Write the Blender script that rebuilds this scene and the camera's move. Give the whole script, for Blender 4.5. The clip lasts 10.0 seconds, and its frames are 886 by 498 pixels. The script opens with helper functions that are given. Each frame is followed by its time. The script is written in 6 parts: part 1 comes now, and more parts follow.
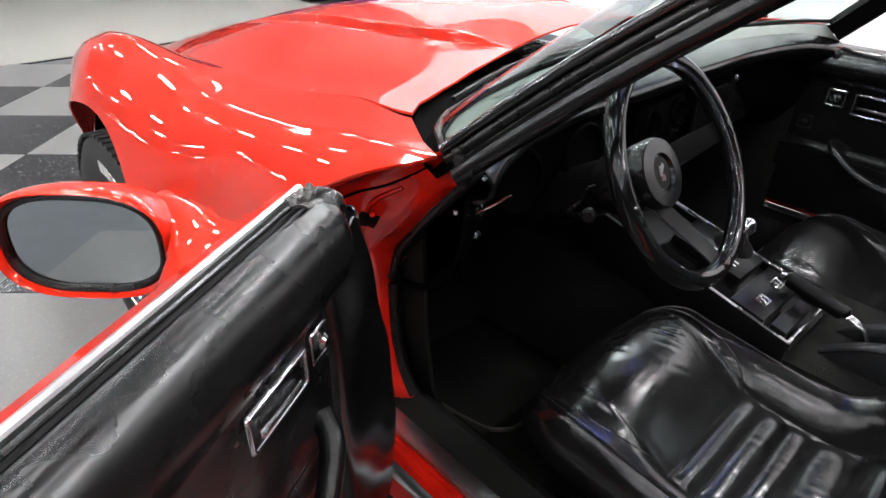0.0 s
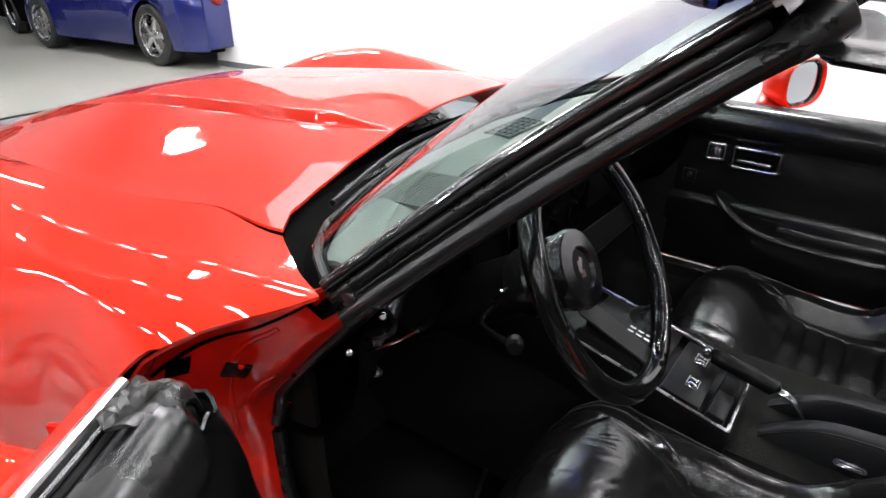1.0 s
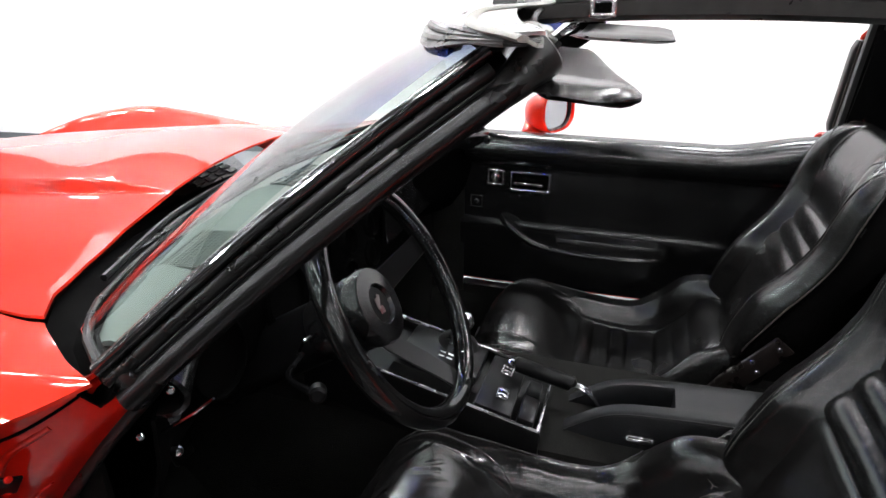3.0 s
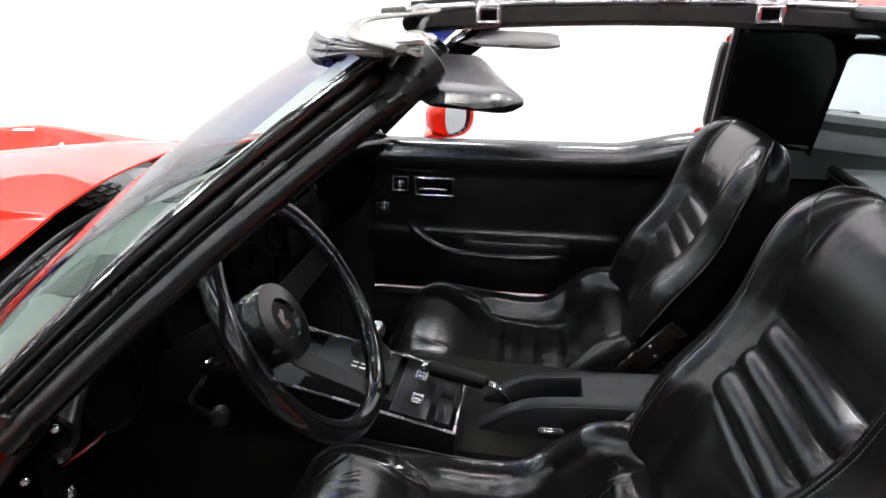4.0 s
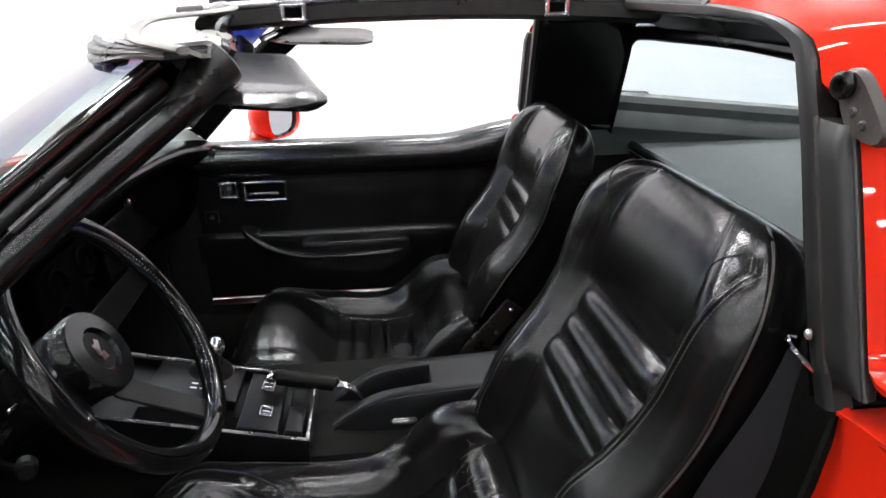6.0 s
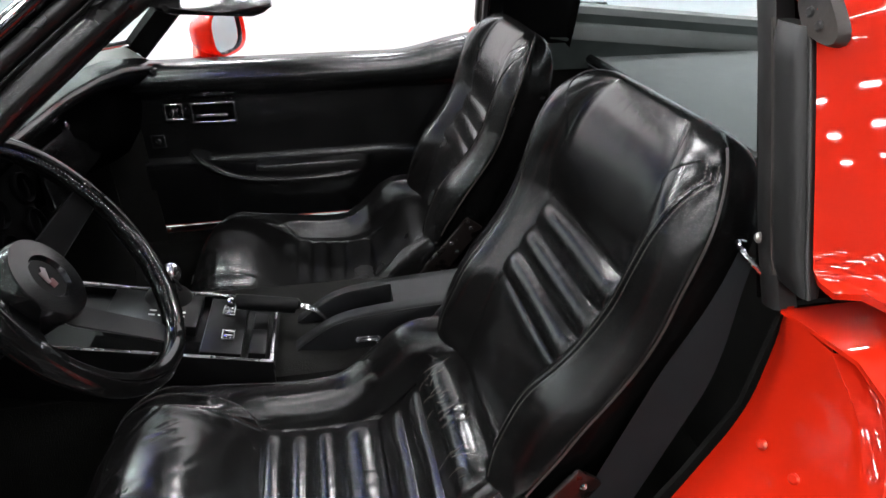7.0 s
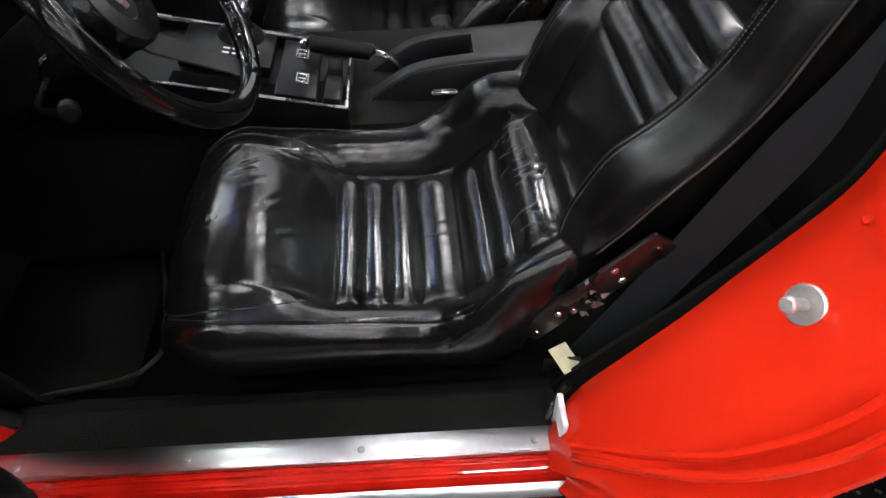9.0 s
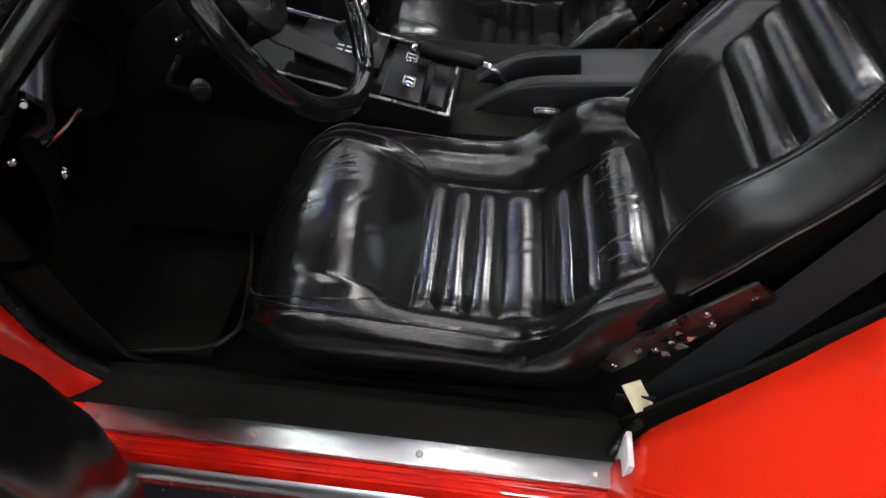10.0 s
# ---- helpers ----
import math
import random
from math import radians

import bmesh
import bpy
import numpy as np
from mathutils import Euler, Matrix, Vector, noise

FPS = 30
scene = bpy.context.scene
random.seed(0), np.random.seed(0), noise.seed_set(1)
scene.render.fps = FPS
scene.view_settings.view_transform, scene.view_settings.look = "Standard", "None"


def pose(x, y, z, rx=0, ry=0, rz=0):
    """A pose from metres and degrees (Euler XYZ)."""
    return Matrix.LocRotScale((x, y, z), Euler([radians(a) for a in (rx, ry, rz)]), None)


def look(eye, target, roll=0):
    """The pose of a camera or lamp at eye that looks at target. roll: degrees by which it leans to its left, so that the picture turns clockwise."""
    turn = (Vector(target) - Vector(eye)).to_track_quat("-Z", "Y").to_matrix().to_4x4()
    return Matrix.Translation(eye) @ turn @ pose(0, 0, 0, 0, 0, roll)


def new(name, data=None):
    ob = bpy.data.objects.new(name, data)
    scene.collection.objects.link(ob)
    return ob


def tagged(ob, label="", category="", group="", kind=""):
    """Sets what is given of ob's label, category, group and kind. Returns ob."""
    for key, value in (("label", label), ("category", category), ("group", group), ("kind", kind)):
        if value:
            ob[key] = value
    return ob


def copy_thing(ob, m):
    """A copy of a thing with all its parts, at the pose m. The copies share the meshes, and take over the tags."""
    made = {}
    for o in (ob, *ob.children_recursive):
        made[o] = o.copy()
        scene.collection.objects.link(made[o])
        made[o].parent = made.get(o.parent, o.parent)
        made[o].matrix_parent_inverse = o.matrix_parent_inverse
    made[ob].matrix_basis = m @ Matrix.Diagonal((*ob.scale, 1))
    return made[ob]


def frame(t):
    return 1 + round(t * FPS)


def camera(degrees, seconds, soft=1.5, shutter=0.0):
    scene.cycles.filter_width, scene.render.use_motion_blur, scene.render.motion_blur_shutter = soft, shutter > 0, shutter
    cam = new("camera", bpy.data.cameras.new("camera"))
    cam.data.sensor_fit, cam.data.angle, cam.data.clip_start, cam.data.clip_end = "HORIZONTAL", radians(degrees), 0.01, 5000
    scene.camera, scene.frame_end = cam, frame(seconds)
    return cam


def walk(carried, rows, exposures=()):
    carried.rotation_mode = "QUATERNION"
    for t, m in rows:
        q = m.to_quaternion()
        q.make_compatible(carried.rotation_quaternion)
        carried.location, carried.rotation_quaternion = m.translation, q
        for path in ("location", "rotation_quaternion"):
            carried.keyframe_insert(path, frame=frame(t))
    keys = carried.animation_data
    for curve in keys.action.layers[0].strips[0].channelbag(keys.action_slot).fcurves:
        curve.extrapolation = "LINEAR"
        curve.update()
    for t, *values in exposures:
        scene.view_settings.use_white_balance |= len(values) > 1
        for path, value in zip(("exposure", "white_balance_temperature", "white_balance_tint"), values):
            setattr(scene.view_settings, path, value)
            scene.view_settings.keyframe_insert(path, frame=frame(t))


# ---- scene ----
cam = camera(70.4, 10.0)
PATH = [
    (0, (-1.1566, -0.3676, 1.1743), (0.016, 0.9119, 0.1803), 0.00),
    (0.5, (-1.0534, -0.2577, 1.1794), (0.2462, 0.9519, 0.2584), -0.37),
    (1, (-1.0216, -0.2271, 1.187), (0.4375, 0.8324, 0.3219), -0.51),
    (1.5, (-1.0199, -0.2373, 1.1915), (0.5524, 0.6922, 0.3767), -0.85),
    (2, (-1.0193, -0.2466, 1.1943), (0.6309, 0.5673, 0.4107), -1.11),
    (2.5, (-1.0162, -0.2543, 1.1943), (0.6942, 0.4454, 0.4293), -1.36),
    (4, (-1.0147, -0.2799, 1.1965), (0.8137, 0.0336, 0.4491), -2.05),
    (4.5, (-1.0141, -0.2867, 1.1973), (0.8361, -0.0995, 0.4614), -2.16),
    (5, (-1.0149, -0.2943, 1.1971), (0.8421, -0.2369, 0.4565), -2.30),
    (5.5, (-1.0167, -0.3029, 1.1974), (0.8394, -0.3623, 0.4549), -2.47),
    (5.7, (-1.0169, -0.3052, 1.1969), (0.8362, -0.4108, 0.4519), -2.48),
    (6.8, (-1.0131, -0.3123, 1.1891), (0.7361, -0.5662, 0.2533), -2.71),
    (7, (-1.0142, -0.3096, 1.1844), (0.6999, -0.5662, 0.1862), -2.55),
    (7.5, (-1.0067, -0.3125, 1.1755), (0.5956, -0.5357, -0.0004), -3.32),
    (8, (-1.0036, -0.3087, 1.1634), (0.4719, -0.4601, -0.1782), -4.02),
    (8.5, (-0.9998, -0.3022, 1.1533), (0.3615, -0.3682, -0.3104), -4.52),
    (9, (-1.0018, -0.2931, 1.1461), (0.2768, -0.271, -0.3917), -4.84),
    (9.5, (-0.9993, -0.2839, 1.147), (0.2701, -0.1576, -0.3934), -4.81),
    (10, (-1.0012, -0.2699, 1.1478), (0.2962, -0.0329, -0.3557), -4.11),
]
walk(cam, [(t, look(eye, target, roll)) for t, eye, target, roll in PATH], [(0.0, 0.0), (10.0, 0.0)])

# ---- light ----
world = bpy.data.worlds.new("world")
world.use_nodes = True
scene.world = world
world.node_tree.nodes["Background"].inputs["Color"].default_value = (0.9, 0.95, 1.0, 1)
world.node_tree.nodes["Background"].inputs["Strength"].default_value = 0.02


# ---- materials ----
def material(name, color, rough=0.5, metal=0.0, coat=0.0, spec=0.5, vary=0.0, scale=6.0, bump=0.0, bump_scale=200.0, fine=0.0, emit=None, rough_vary=0.0, sheen=0.0):
    """A procedural surface: colour varied at two scales, roughness varied, fine relief."""
    m = bpy.data.materials.new(name)
    m.use_nodes = True
    nt = m.node_tree
    b = nt.nodes["Principled BSDF"]
    b.inputs["Base Color"].default_value = (*color, 1)
    b.inputs["Roughness"].default_value = rough
    b.inputs["Metallic"].default_value = metal
    b.inputs["Coat Weight"].default_value = coat
    b.inputs["Coat Roughness"].default_value = 0.03
    b.inputs["Specular IOR Level"].default_value = spec
    if sheen:
        b.inputs["Sheen Weight"].default_value = sheen
    tc = nt.nodes.new("ShaderNodeTexCoord")
    big = nt.nodes.new("ShaderNodeTexNoise")
    big.inputs["Scale"].default_value = scale
    big.inputs["Detail"].default_value = 5
    nt.links.new(tc.outputs["Object"], big.inputs["Vector"])
    small = nt.nodes.new("ShaderNodeTexNoise")
    small.inputs["Scale"].default_value = bump_scale
    small.inputs["Detail"].default_value = 3
    nt.links.new(tc.outputs["Object"], small.inputs["Vector"])
    if vary or fine:
        add = nt.nodes.new("ShaderNodeMath")
        add.operation = "MULTIPLY_ADD"
        add.inputs[1].default_value = fine / max(vary, 1e-3)
        nt.links.new(small.outputs["Fac"], add.inputs[0])
        nt.links.new(big.outputs["Fac"], add.inputs[2])
        mix = nt.nodes.new("ShaderNodeMapRange")
        mix.inputs["From Min"].default_value = 0.25
        mix.inputs["From Max"].default_value = 0.75 + fine / max(vary, 1e-3)
        mix.inputs["To Min"].default_value = 1 - max(vary, 1e-3)
        mix.inputs["To Max"].default_value = 1 + max(vary, 1e-3)
        nt.links.new(add.outputs[0], mix.inputs["Value"])
        hue = nt.nodes.new("ShaderNodeVectorMath")
        hue.operation = "SCALE"
        hue.inputs[0].default_value = color
        nt.links.new(mix.outputs[0], hue.inputs["Scale"])
        nt.links.new(hue.outputs[0], b.inputs["Base Color"])
    if rough_vary:
        rr = nt.nodes.new("ShaderNodeMapRange")
        rr.inputs["From Min"].default_value = 0.3
        rr.inputs["From Max"].default_value = 0.7
        rr.inputs["To Min"].default_value = max(0.02, rough - rough_vary)
        rr.inputs["To Max"].default_value = min(1.0, rough + rough_vary)
        nt.links.new(big.outputs["Fac"], rr.inputs["Value"])
        nt.links.new(rr.outputs[0], b.inputs["Roughness"])
    if bump:
        bp = nt.nodes.new("ShaderNodeBump")
        bp.inputs["Strength"].default_value = bump
        bp.inputs["Distance"].default_value = 0.001
        nt.links.new(small.outputs["Fac"], bp.inputs["Height"])
        nt.links.new(bp.outputs[0], b.inputs["Normal"])
    if emit:
        b.inputs["Emission Color"].default_value = (*emit[0], 1)
        b.inputs["Emission Strength"].default_value = emit[1]
    return m


def leather(name, color, rough, spec=0.5, crease=0.10, wrinkle=0.12):
    """Worn upholstery leather: grain of fine cells, soft creases and scuffed, duller patches."""
    m = material(name, color, rough, vary=0.25, scale=9, bump=0.0, bump_scale=260, rough_vary=0.03, spec=spec)
    nt = m.node_tree
    b = nt.nodes["Principled BSDF"]
    tc = nt.nodes.new("ShaderNodeTexCoord")
    grain = nt.nodes.new("ShaderNodeTexVoronoi")
    grain.inputs["Scale"].default_value = 420
    nt.links.new(tc.outputs["Object"], grain.inputs["Vector"])
    warp = nt.nodes.new("ShaderNodeTexNoise")
    warp.inputs["Scale"].default_value = 7
    warp.inputs["Distortion"].default_value = 1.2
    warp.inputs["Detail"].default_value = 4
    nt.links.new(tc.outputs["Object"], warp.inputs["Vector"])
    folds = nt.nodes.new("ShaderNodeTexVoronoi")
    folds.feature = "DISTANCE_TO_EDGE"
    folds.inputs["Scale"].default_value = 16
    mixv = nt.nodes.new("ShaderNodeMix")
    mixv.data_type = "VECTOR"
    mixv.inputs[0].default_value = 0.12
    nt.links.new(tc.outputs["Object"], mixv.inputs[4])
    nt.links.new(warp.outputs["Color"], mixv.inputs[5])
    nt.links.new(mixv.outputs[1], folds.inputs["Vector"])
    fr = nt.nodes.new("ShaderNodeMapRange")
    fr.inputs["From Max"].default_value = 0.03
    nt.links.new(folds.outputs["Distance"], fr.inputs["Value"])
    b1 = nt.nodes.new("ShaderNodeBump")
    b1.inputs["Strength"].default_value = 0.08
    b1.inputs["Distance"].default_value = 0.004
    nt.links.new(warp.outputs["Fac"], b1.inputs["Height"])
    b2 = nt.nodes.new("ShaderNodeBump")
    b2.inputs["Strength"].default_value = crease
    b2.inputs["Distance"].default_value = 0.0012
    nt.links.new(fr.outputs[0], b2.inputs["Height"])
    ruck = nt.nodes.new("ShaderNodeTexNoise")
    ruck.inputs["Scale"].default_value = 34
    ruck.inputs["Detail"].default_value = 3
    ruck.inputs["Distortion"].default_value = 0.9
    nt.links.new(tc.outputs["Object"], ruck.inputs["Vector"])
    b4 = nt.nodes.new("ShaderNodeBump")
    b4.inputs["Strength"].default_value = wrinkle
    b4.inputs["Distance"].default_value = 0.003
    nt.links.new(ruck.outputs["Fac"], b4.inputs["Height"])
    nt.links.new(b1.outputs[0], b4.inputs["Normal"])
    nt.links.new(b4.outputs[0], b2.inputs["Normal"])
    b3 = nt.nodes.new("ShaderNodeBump")
    b3.inputs["Strength"].default_value = 0.10
    b3.inputs["Distance"].default_value = 0.0006
    nt.links.new(grain.outputs["Distance"], b3.inputs["Height"])
    nt.links.new(b2.outputs[0], b3.inputs["Normal"])
    nt.links.new(b3.outputs[0], b.inputs["Normal"])
    return m


def tinted_glass(name, tint, band=None):
    """Thin coloured sheet glass: lets light through, glosses by Fresnel; band: heights and colour of a shade band."""
    m = bpy.data.materials.new(name)
    m.use_nodes = True
    nt = m.node_tree
    nt.nodes.clear()
    out = nt.nodes.new("ShaderNodeOutputMaterial")
    tr = nt.nodes.new("ShaderNodeBsdfTransparent")
    tr.inputs["Color"].default_value = (*tint, 1)
    gl = nt.nodes.new("ShaderNodeBsdfGlossy")
    gl.inputs["Roughness"].default_value = 0.02
    lw = nt.nodes.new("ShaderNodeLayerWeight")
    lw.inputs["Blend"].default_value = 0.5
    pw = nt.nodes.new("ShaderNodeMath")
    pw.operation = "POWER"
    pw.inputs[1].default_value = 5.0
    nt.links.new(lw.outputs["Facing"], pw.inputs[0])
    fr = nt.nodes.new("ShaderNodeMath")
    fr.operation = "MULTIPLY_ADD"
    fr.inputs[1].default_value = 0.90
    fr.inputs[2].default_value = 0.06
    nt.links.new(pw.outputs[0], fr.inputs[0])
    mx = nt.nodes.new("ShaderNodeMixShader")
    nt.links.new(fr.outputs[0], mx.inputs[0])
    nt.links.new(tr.outputs[0], mx.inputs[1])
    nt.links.new(gl.outputs[0], mx.inputs[2])
    nt.links.new(mx.outputs[0], out.inputs[0])
    if band:
        z0, z1, col = band
        tc = nt.nodes.new("ShaderNodeTexCoord")
        sp = nt.nodes.new("ShaderNodeSeparateXYZ")
        nt.links.new(tc.outputs["Object"], sp.inputs[0])
        mr = nt.nodes.new("ShaderNodeMapRange")
        mr.inputs["From Min"].default_value = z0
        mr.inputs["From Max"].default_value = z1
        nt.links.new(sp.outputs["Z"], mr.inputs["Value"])
        mc = nt.nodes.new("ShaderNodeMix")
        mc.data_type = "RGBA"
        nt.links.new(mr.outputs[0], mc.inputs[0])
        mc.inputs[6].default_value = (*tint, 1)
        mc.inputs[7].default_value = (*col, 1)
        nt.links.new(mc.outputs[2], tr.inputs["Color"])
    return m


RED = material("red_paint", (0.58, 0.018, 0.005), 0.34, coat=1.0, spec=0.05, vary=0.04, scale=3, bump=0.02, bump_scale=900)
RED_DULL = material("red_jamb_paint", (0.57, 0.012, 0.005), 0.36, spec=0.06, coat=0.9, vary=0.3, scale=14, bump=0.05, bump_scale=160)
LEATHER = leather("black_leather", (0.0042, 0.004, 0.004), 0.24, 0.50, 0.03, 0.15)
LEATHER_WORN = leather("worn_black_leather", (0.0048, 0.0046, 0.0046), 0.20, 0.46, 0.06, 0.15)
LEATHER_DULL = leather("dull_black_leather", (0.0042, 0.004, 0.004), 0.25, 0.44, 0.05, 0.16)
BRACKET = material("scuffed_dark_metal", (0.007, 0.005, 0.0045), 0.30, vary=0.5, scale=30, bump=0.08, bump_scale=160, rough_vary=0.08)
WHEEL_LEATHER = material("polished_black_leather", (0.004, 0.004, 0.004), 0.12, vary=0.2, scale=20, spec=0.34)
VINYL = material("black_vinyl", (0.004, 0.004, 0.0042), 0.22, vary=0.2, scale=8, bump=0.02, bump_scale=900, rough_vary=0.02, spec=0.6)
VINYL_SOFT = material("door_vinyl", (0.004, 0.004, 0.0042), 0.27, vary=0.2, scale=8, bump=0.02, bump_scale=900, spec=0.42, rough_vary=0.02)
DASH = material("faded_dash_vinyl_glare", (0.105, 0.118, 0.108), 0.50, vary=0.2, scale=7, bump=0.12, bump_scale=600, rough_vary=0.06, spec=0.35)
PLASTIC = material("black_plastic", (0.003, 0.003, 0.0032), 0.34, vary=0.2, scale=12, bump=0.04, bump_scale=500, rough_vary=0.03, spec=0.09)
SATIN = material("satin_black_plastic", (0.0045, 0.0045, 0.0048), 0.32, vary=0.15, scale=20, bump=0.04, bump_scale=600, spec=0.10)
BOX_VINYL = material("grained_box_vinyl", (0.0050, 0.0052, 0.0060), 0.46, vary=0.25, scale=14, bump=0.35, bump_scale=330, rough_vary=0.06, spec=0.18)
WELT = material("worn_welt", (0.020, 0.020, 0.020), 0.24, vary=0.3, scale=30, rough_vary=0.04, spec=0.7)
GLOSSBLACK = material("gloss_black", (0.006, 0.006, 0.0065), 0.12, coat=1.0, vary=0.2, scale=15, rough_vary=0.02)
CARPET = material("black_carpet", (0.0095, 0.0094, 0.0088), 0.95, vary=0.65, scale=22, bump=1.0, bump_scale=420, fine=0.9, spec=0.05)
CARPET_GREY = material("faded_carpet", (0.055, 0.066, 0.066), 0.9, vary=0.35, scale=18, bump=0.8, bump_scale=700, fine=0.4, spec=0.2, sheen=0.1)
RUBBER = material("black_rubber", (0.006, 0.006, 0.006), 0.30, vary=0.35, scale=25, bump=0.12, bump_scale=300, rough_vary=0.06, spec=0.32)
RUBBER_GREY = material("weathered_rubber", (0.032, 0.031, 0.030), 0.36, vary=0.45, scale=22, bump=0.2, bump_scale=200, rough_vary=0.12)
RUBBER_END = material("scuffed_rubber", (0.016, 0.0155, 0.015), 0.33, vary=0.6, scale=45, bump=0.25, bump_scale=160, rough_vary=0.1)
HOOP_VINYL = material("satin_black_vinyl", (0.014, 0.0138, 0.0135), 0.42, vary=0.25, scale=16, bump=0.05, bump_scale=500, rough_vary=0.05, spec=0.4)
RUBBER_BROWN = material("browned_rubber", (0.035, 0.028, 0.024), 0.45, vary=0.5, scale=50, bump=0.3, bump_scale=220, rough_vary=0.1)
RUBBER_PALE = material("bleached_rubber", (0.20, 0.195, 0.175), 0.5, vary=0.4, scale=40, bump=0.3, bump_scale=250, rough_vary=0.1)
CHROME = material("chrome", (0.78, 0.78, 0.80), 0.09, metal=1.0, vary=0.05, scale=30, rough_vary=0.05)
ALUMINIUM = material("scuffed_aluminium", (0.60, 0.60, 0.61), 0.26, metal=1.0, vary=0.2, scale=18, bump=0.1, bump_scale=250, rough_vary=0.12)
PLATE = material("worn_sill_plate", (0.62, 0.62, 0.63), 0.30, metal=1.0, vary=0.06, scale=25, bump=0.05, bump_scale=400, rough_vary=0.02)
BELT = material("bright_belt_strip", (0.66, 0.66, 0.67), 0.30, metal=1.0, vary=0.04, scale=20)
FELT = material("black_felt_strip", (0.006, 0.006, 0.006), 0.6, vary=0.2, scale=40, spec=0.08)
STEEL = material("zinc_steel", (0.52, 0.51, 0.48), 0.38, metal=0.9, vary=0.3, scale=60, bump=0.1, bump_scale=300)
WEBBING = material("belt_webbing", (0.0085, 0.0108, 0.0120), 0.45, vary=0.3, scale=14, bump=0.5, bump_scale=900, spec=0.16)
THREAD = material("grey_thread", (0.05, 0.05, 0.043), 0.8)
CRACK = material("bare_leather_crack", (0.055, 0.045, 0.038), 0.7, vary=0.3, scale=60)
WHITE_PRINT = material("white_print", (0.6, 0.6, 0.6), 0.6)
PAPER = material("cream_tag", (0.75, 0.68, 0.45), 0.8, vary=0.12, scale=60)
WHITE_TRIM = material("white_edge", (0.75, 0.75, 0.73), 0.45, vary=0.12, scale=30)
MIRROR = material("mirror_glass", (0.42, 0.44, 0.45), 0.02, metal=1.0)
EMBLEM = material("emblem_dull_red", (0.16, 0.07, 0.07), 0.35)
BADGE_SILVER = material("badge_silver", (0.30, 0.27, 0.27), 0.35, metal=0.5, vary=0.2, scale=60)
HUB_BLACK = material("semi_gloss_black", (0.005, 0.005, 0.0052), 0.20, vary=0.2, scale=20, bump=0.02, bump_scale=500, rough_vary=0.04, spec=0.35)
TRIM_GREY = material("grey_green_trim", (0.035, 0.043, 0.041), 0.45, vary=0.3, scale=14, bump=0.15, bump_scale=300, rough_vary=0.1)
GRILLE = material("grey_green_mesh", (0.050, 0.056, 0.051), 0.5, vary=0.2, scale=14, bump=0.1, bump_scale=300, spec=0.3)
TYRE = material("tyre_rubber", (0.018, 0.018, 0.018), 0.7, vary=0.3, scale=20, bump=0.3, bump_scale=200)
WALL = material("white_wall", (0.86, 0.86, 0.87), 0.7, vary=0.012, scale=0.8, bump=0.05, bump_scale=60)
BASE = material("grey_baseboard", (0.12, 0.13, 0.14), 0.5, vary=0.1, scale=8)
CONCRETE = material("polished_concrete", (0.31, 0.31, 0.28), 0.28, vary=0.07, scale=1.2, bump=0.01, bump_scale=60, rough_vary=0.0, fine=0.03)
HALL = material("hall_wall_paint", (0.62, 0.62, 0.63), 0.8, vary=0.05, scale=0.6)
HALL_UNLIT = material("unlit_hall_wall", (0.10, 0.10, 0.105), 0.8, vary=0.05, scale=0.6)
CEILING = material("ceiling_paint", (0.07, 0.07, 0.075), 0.9, vary=0.03, scale=1.0)
TILE_DARK = material("speckled_black_tile", (0.020, 0.020, 0.022), 0.25, vary=0.3, scale=40, bump_scale=75, fine=1.6, spec=0.35)
TILE_GREY = material("speckled_grey_tile", (0.15, 0.15, 0.146), 0.28, vary=0.12, scale=40, bump_scale=75, fine=0.8)
BLUE = material("blue_paint", (0.004, 0.008, 0.10), 0.25, coat=1.0, vary=0.05, scale=3)
DARK = material("black_parts_and_shade", (0.0016, 0.0016, 0.0016), 0.8, vary=0.3, scale=9, spec=0.02)
TAIL_RED = material("red_lens", (0.22, 0.006, 0.006), 0.15, coat=0.6)
for tile_mat, pale in ((TILE_DARK, (0.22, 0.22, 0.22)), (TILE_GREY, (0.185, 0.185, 0.18))):
    nt = tile_mat.node_tree
    shader = nt.nodes["Principled BSDF"]
    spot = nt.nodes.new("ShaderNodeTexVoronoi")
    spot.inputs["Scale"].default_value = 85
    spot.inputs["Randomness"].default_value = 1.0
    nt.links.new(nt.nodes.new("ShaderNodeTexCoord").outputs["Object"], spot.inputs["Vector"])
    tone = nt.nodes.new("ShaderNodeSeparateColor")
    nt.links.new(spot.outputs["Color"], tone.inputs[0])
    size = nt.nodes.new("ShaderNodeMath")
    size.operation = "MULTIPLY_ADD"
    size.inputs[1].default_value, size.inputs[2].default_value = 0.62, -0.26
    nt.links.new(tone.outputs[0], size.inputs[0])
    chip = nt.nodes.new("ShaderNodeMath")
    chip.operation = "LESS_THAN"
    nt.links.new(spot.outputs["Distance"], chip.inputs[0])
    nt.links.new(size.outputs[0], chip.inputs[1])
    blend = nt.nodes.new("ShaderNodeMix")
    blend.data_type = "RGBA"
    nt.links.new(chip.outputs[0], blend.inputs[0])
    nt.links.new(shader.inputs["Base Color"].links[0].from_socket, blend.inputs[6])
    blend.inputs[7].default_value = (*pale, 1)
    nt.links.new(blend.outputs[2], shader.inputs["Base Color"])
LAMP = material("lamp_diffuser", (0.9, 0.9, 0.9), 0.5, emit=((0.985, 0.985, 1.0), 78.0))
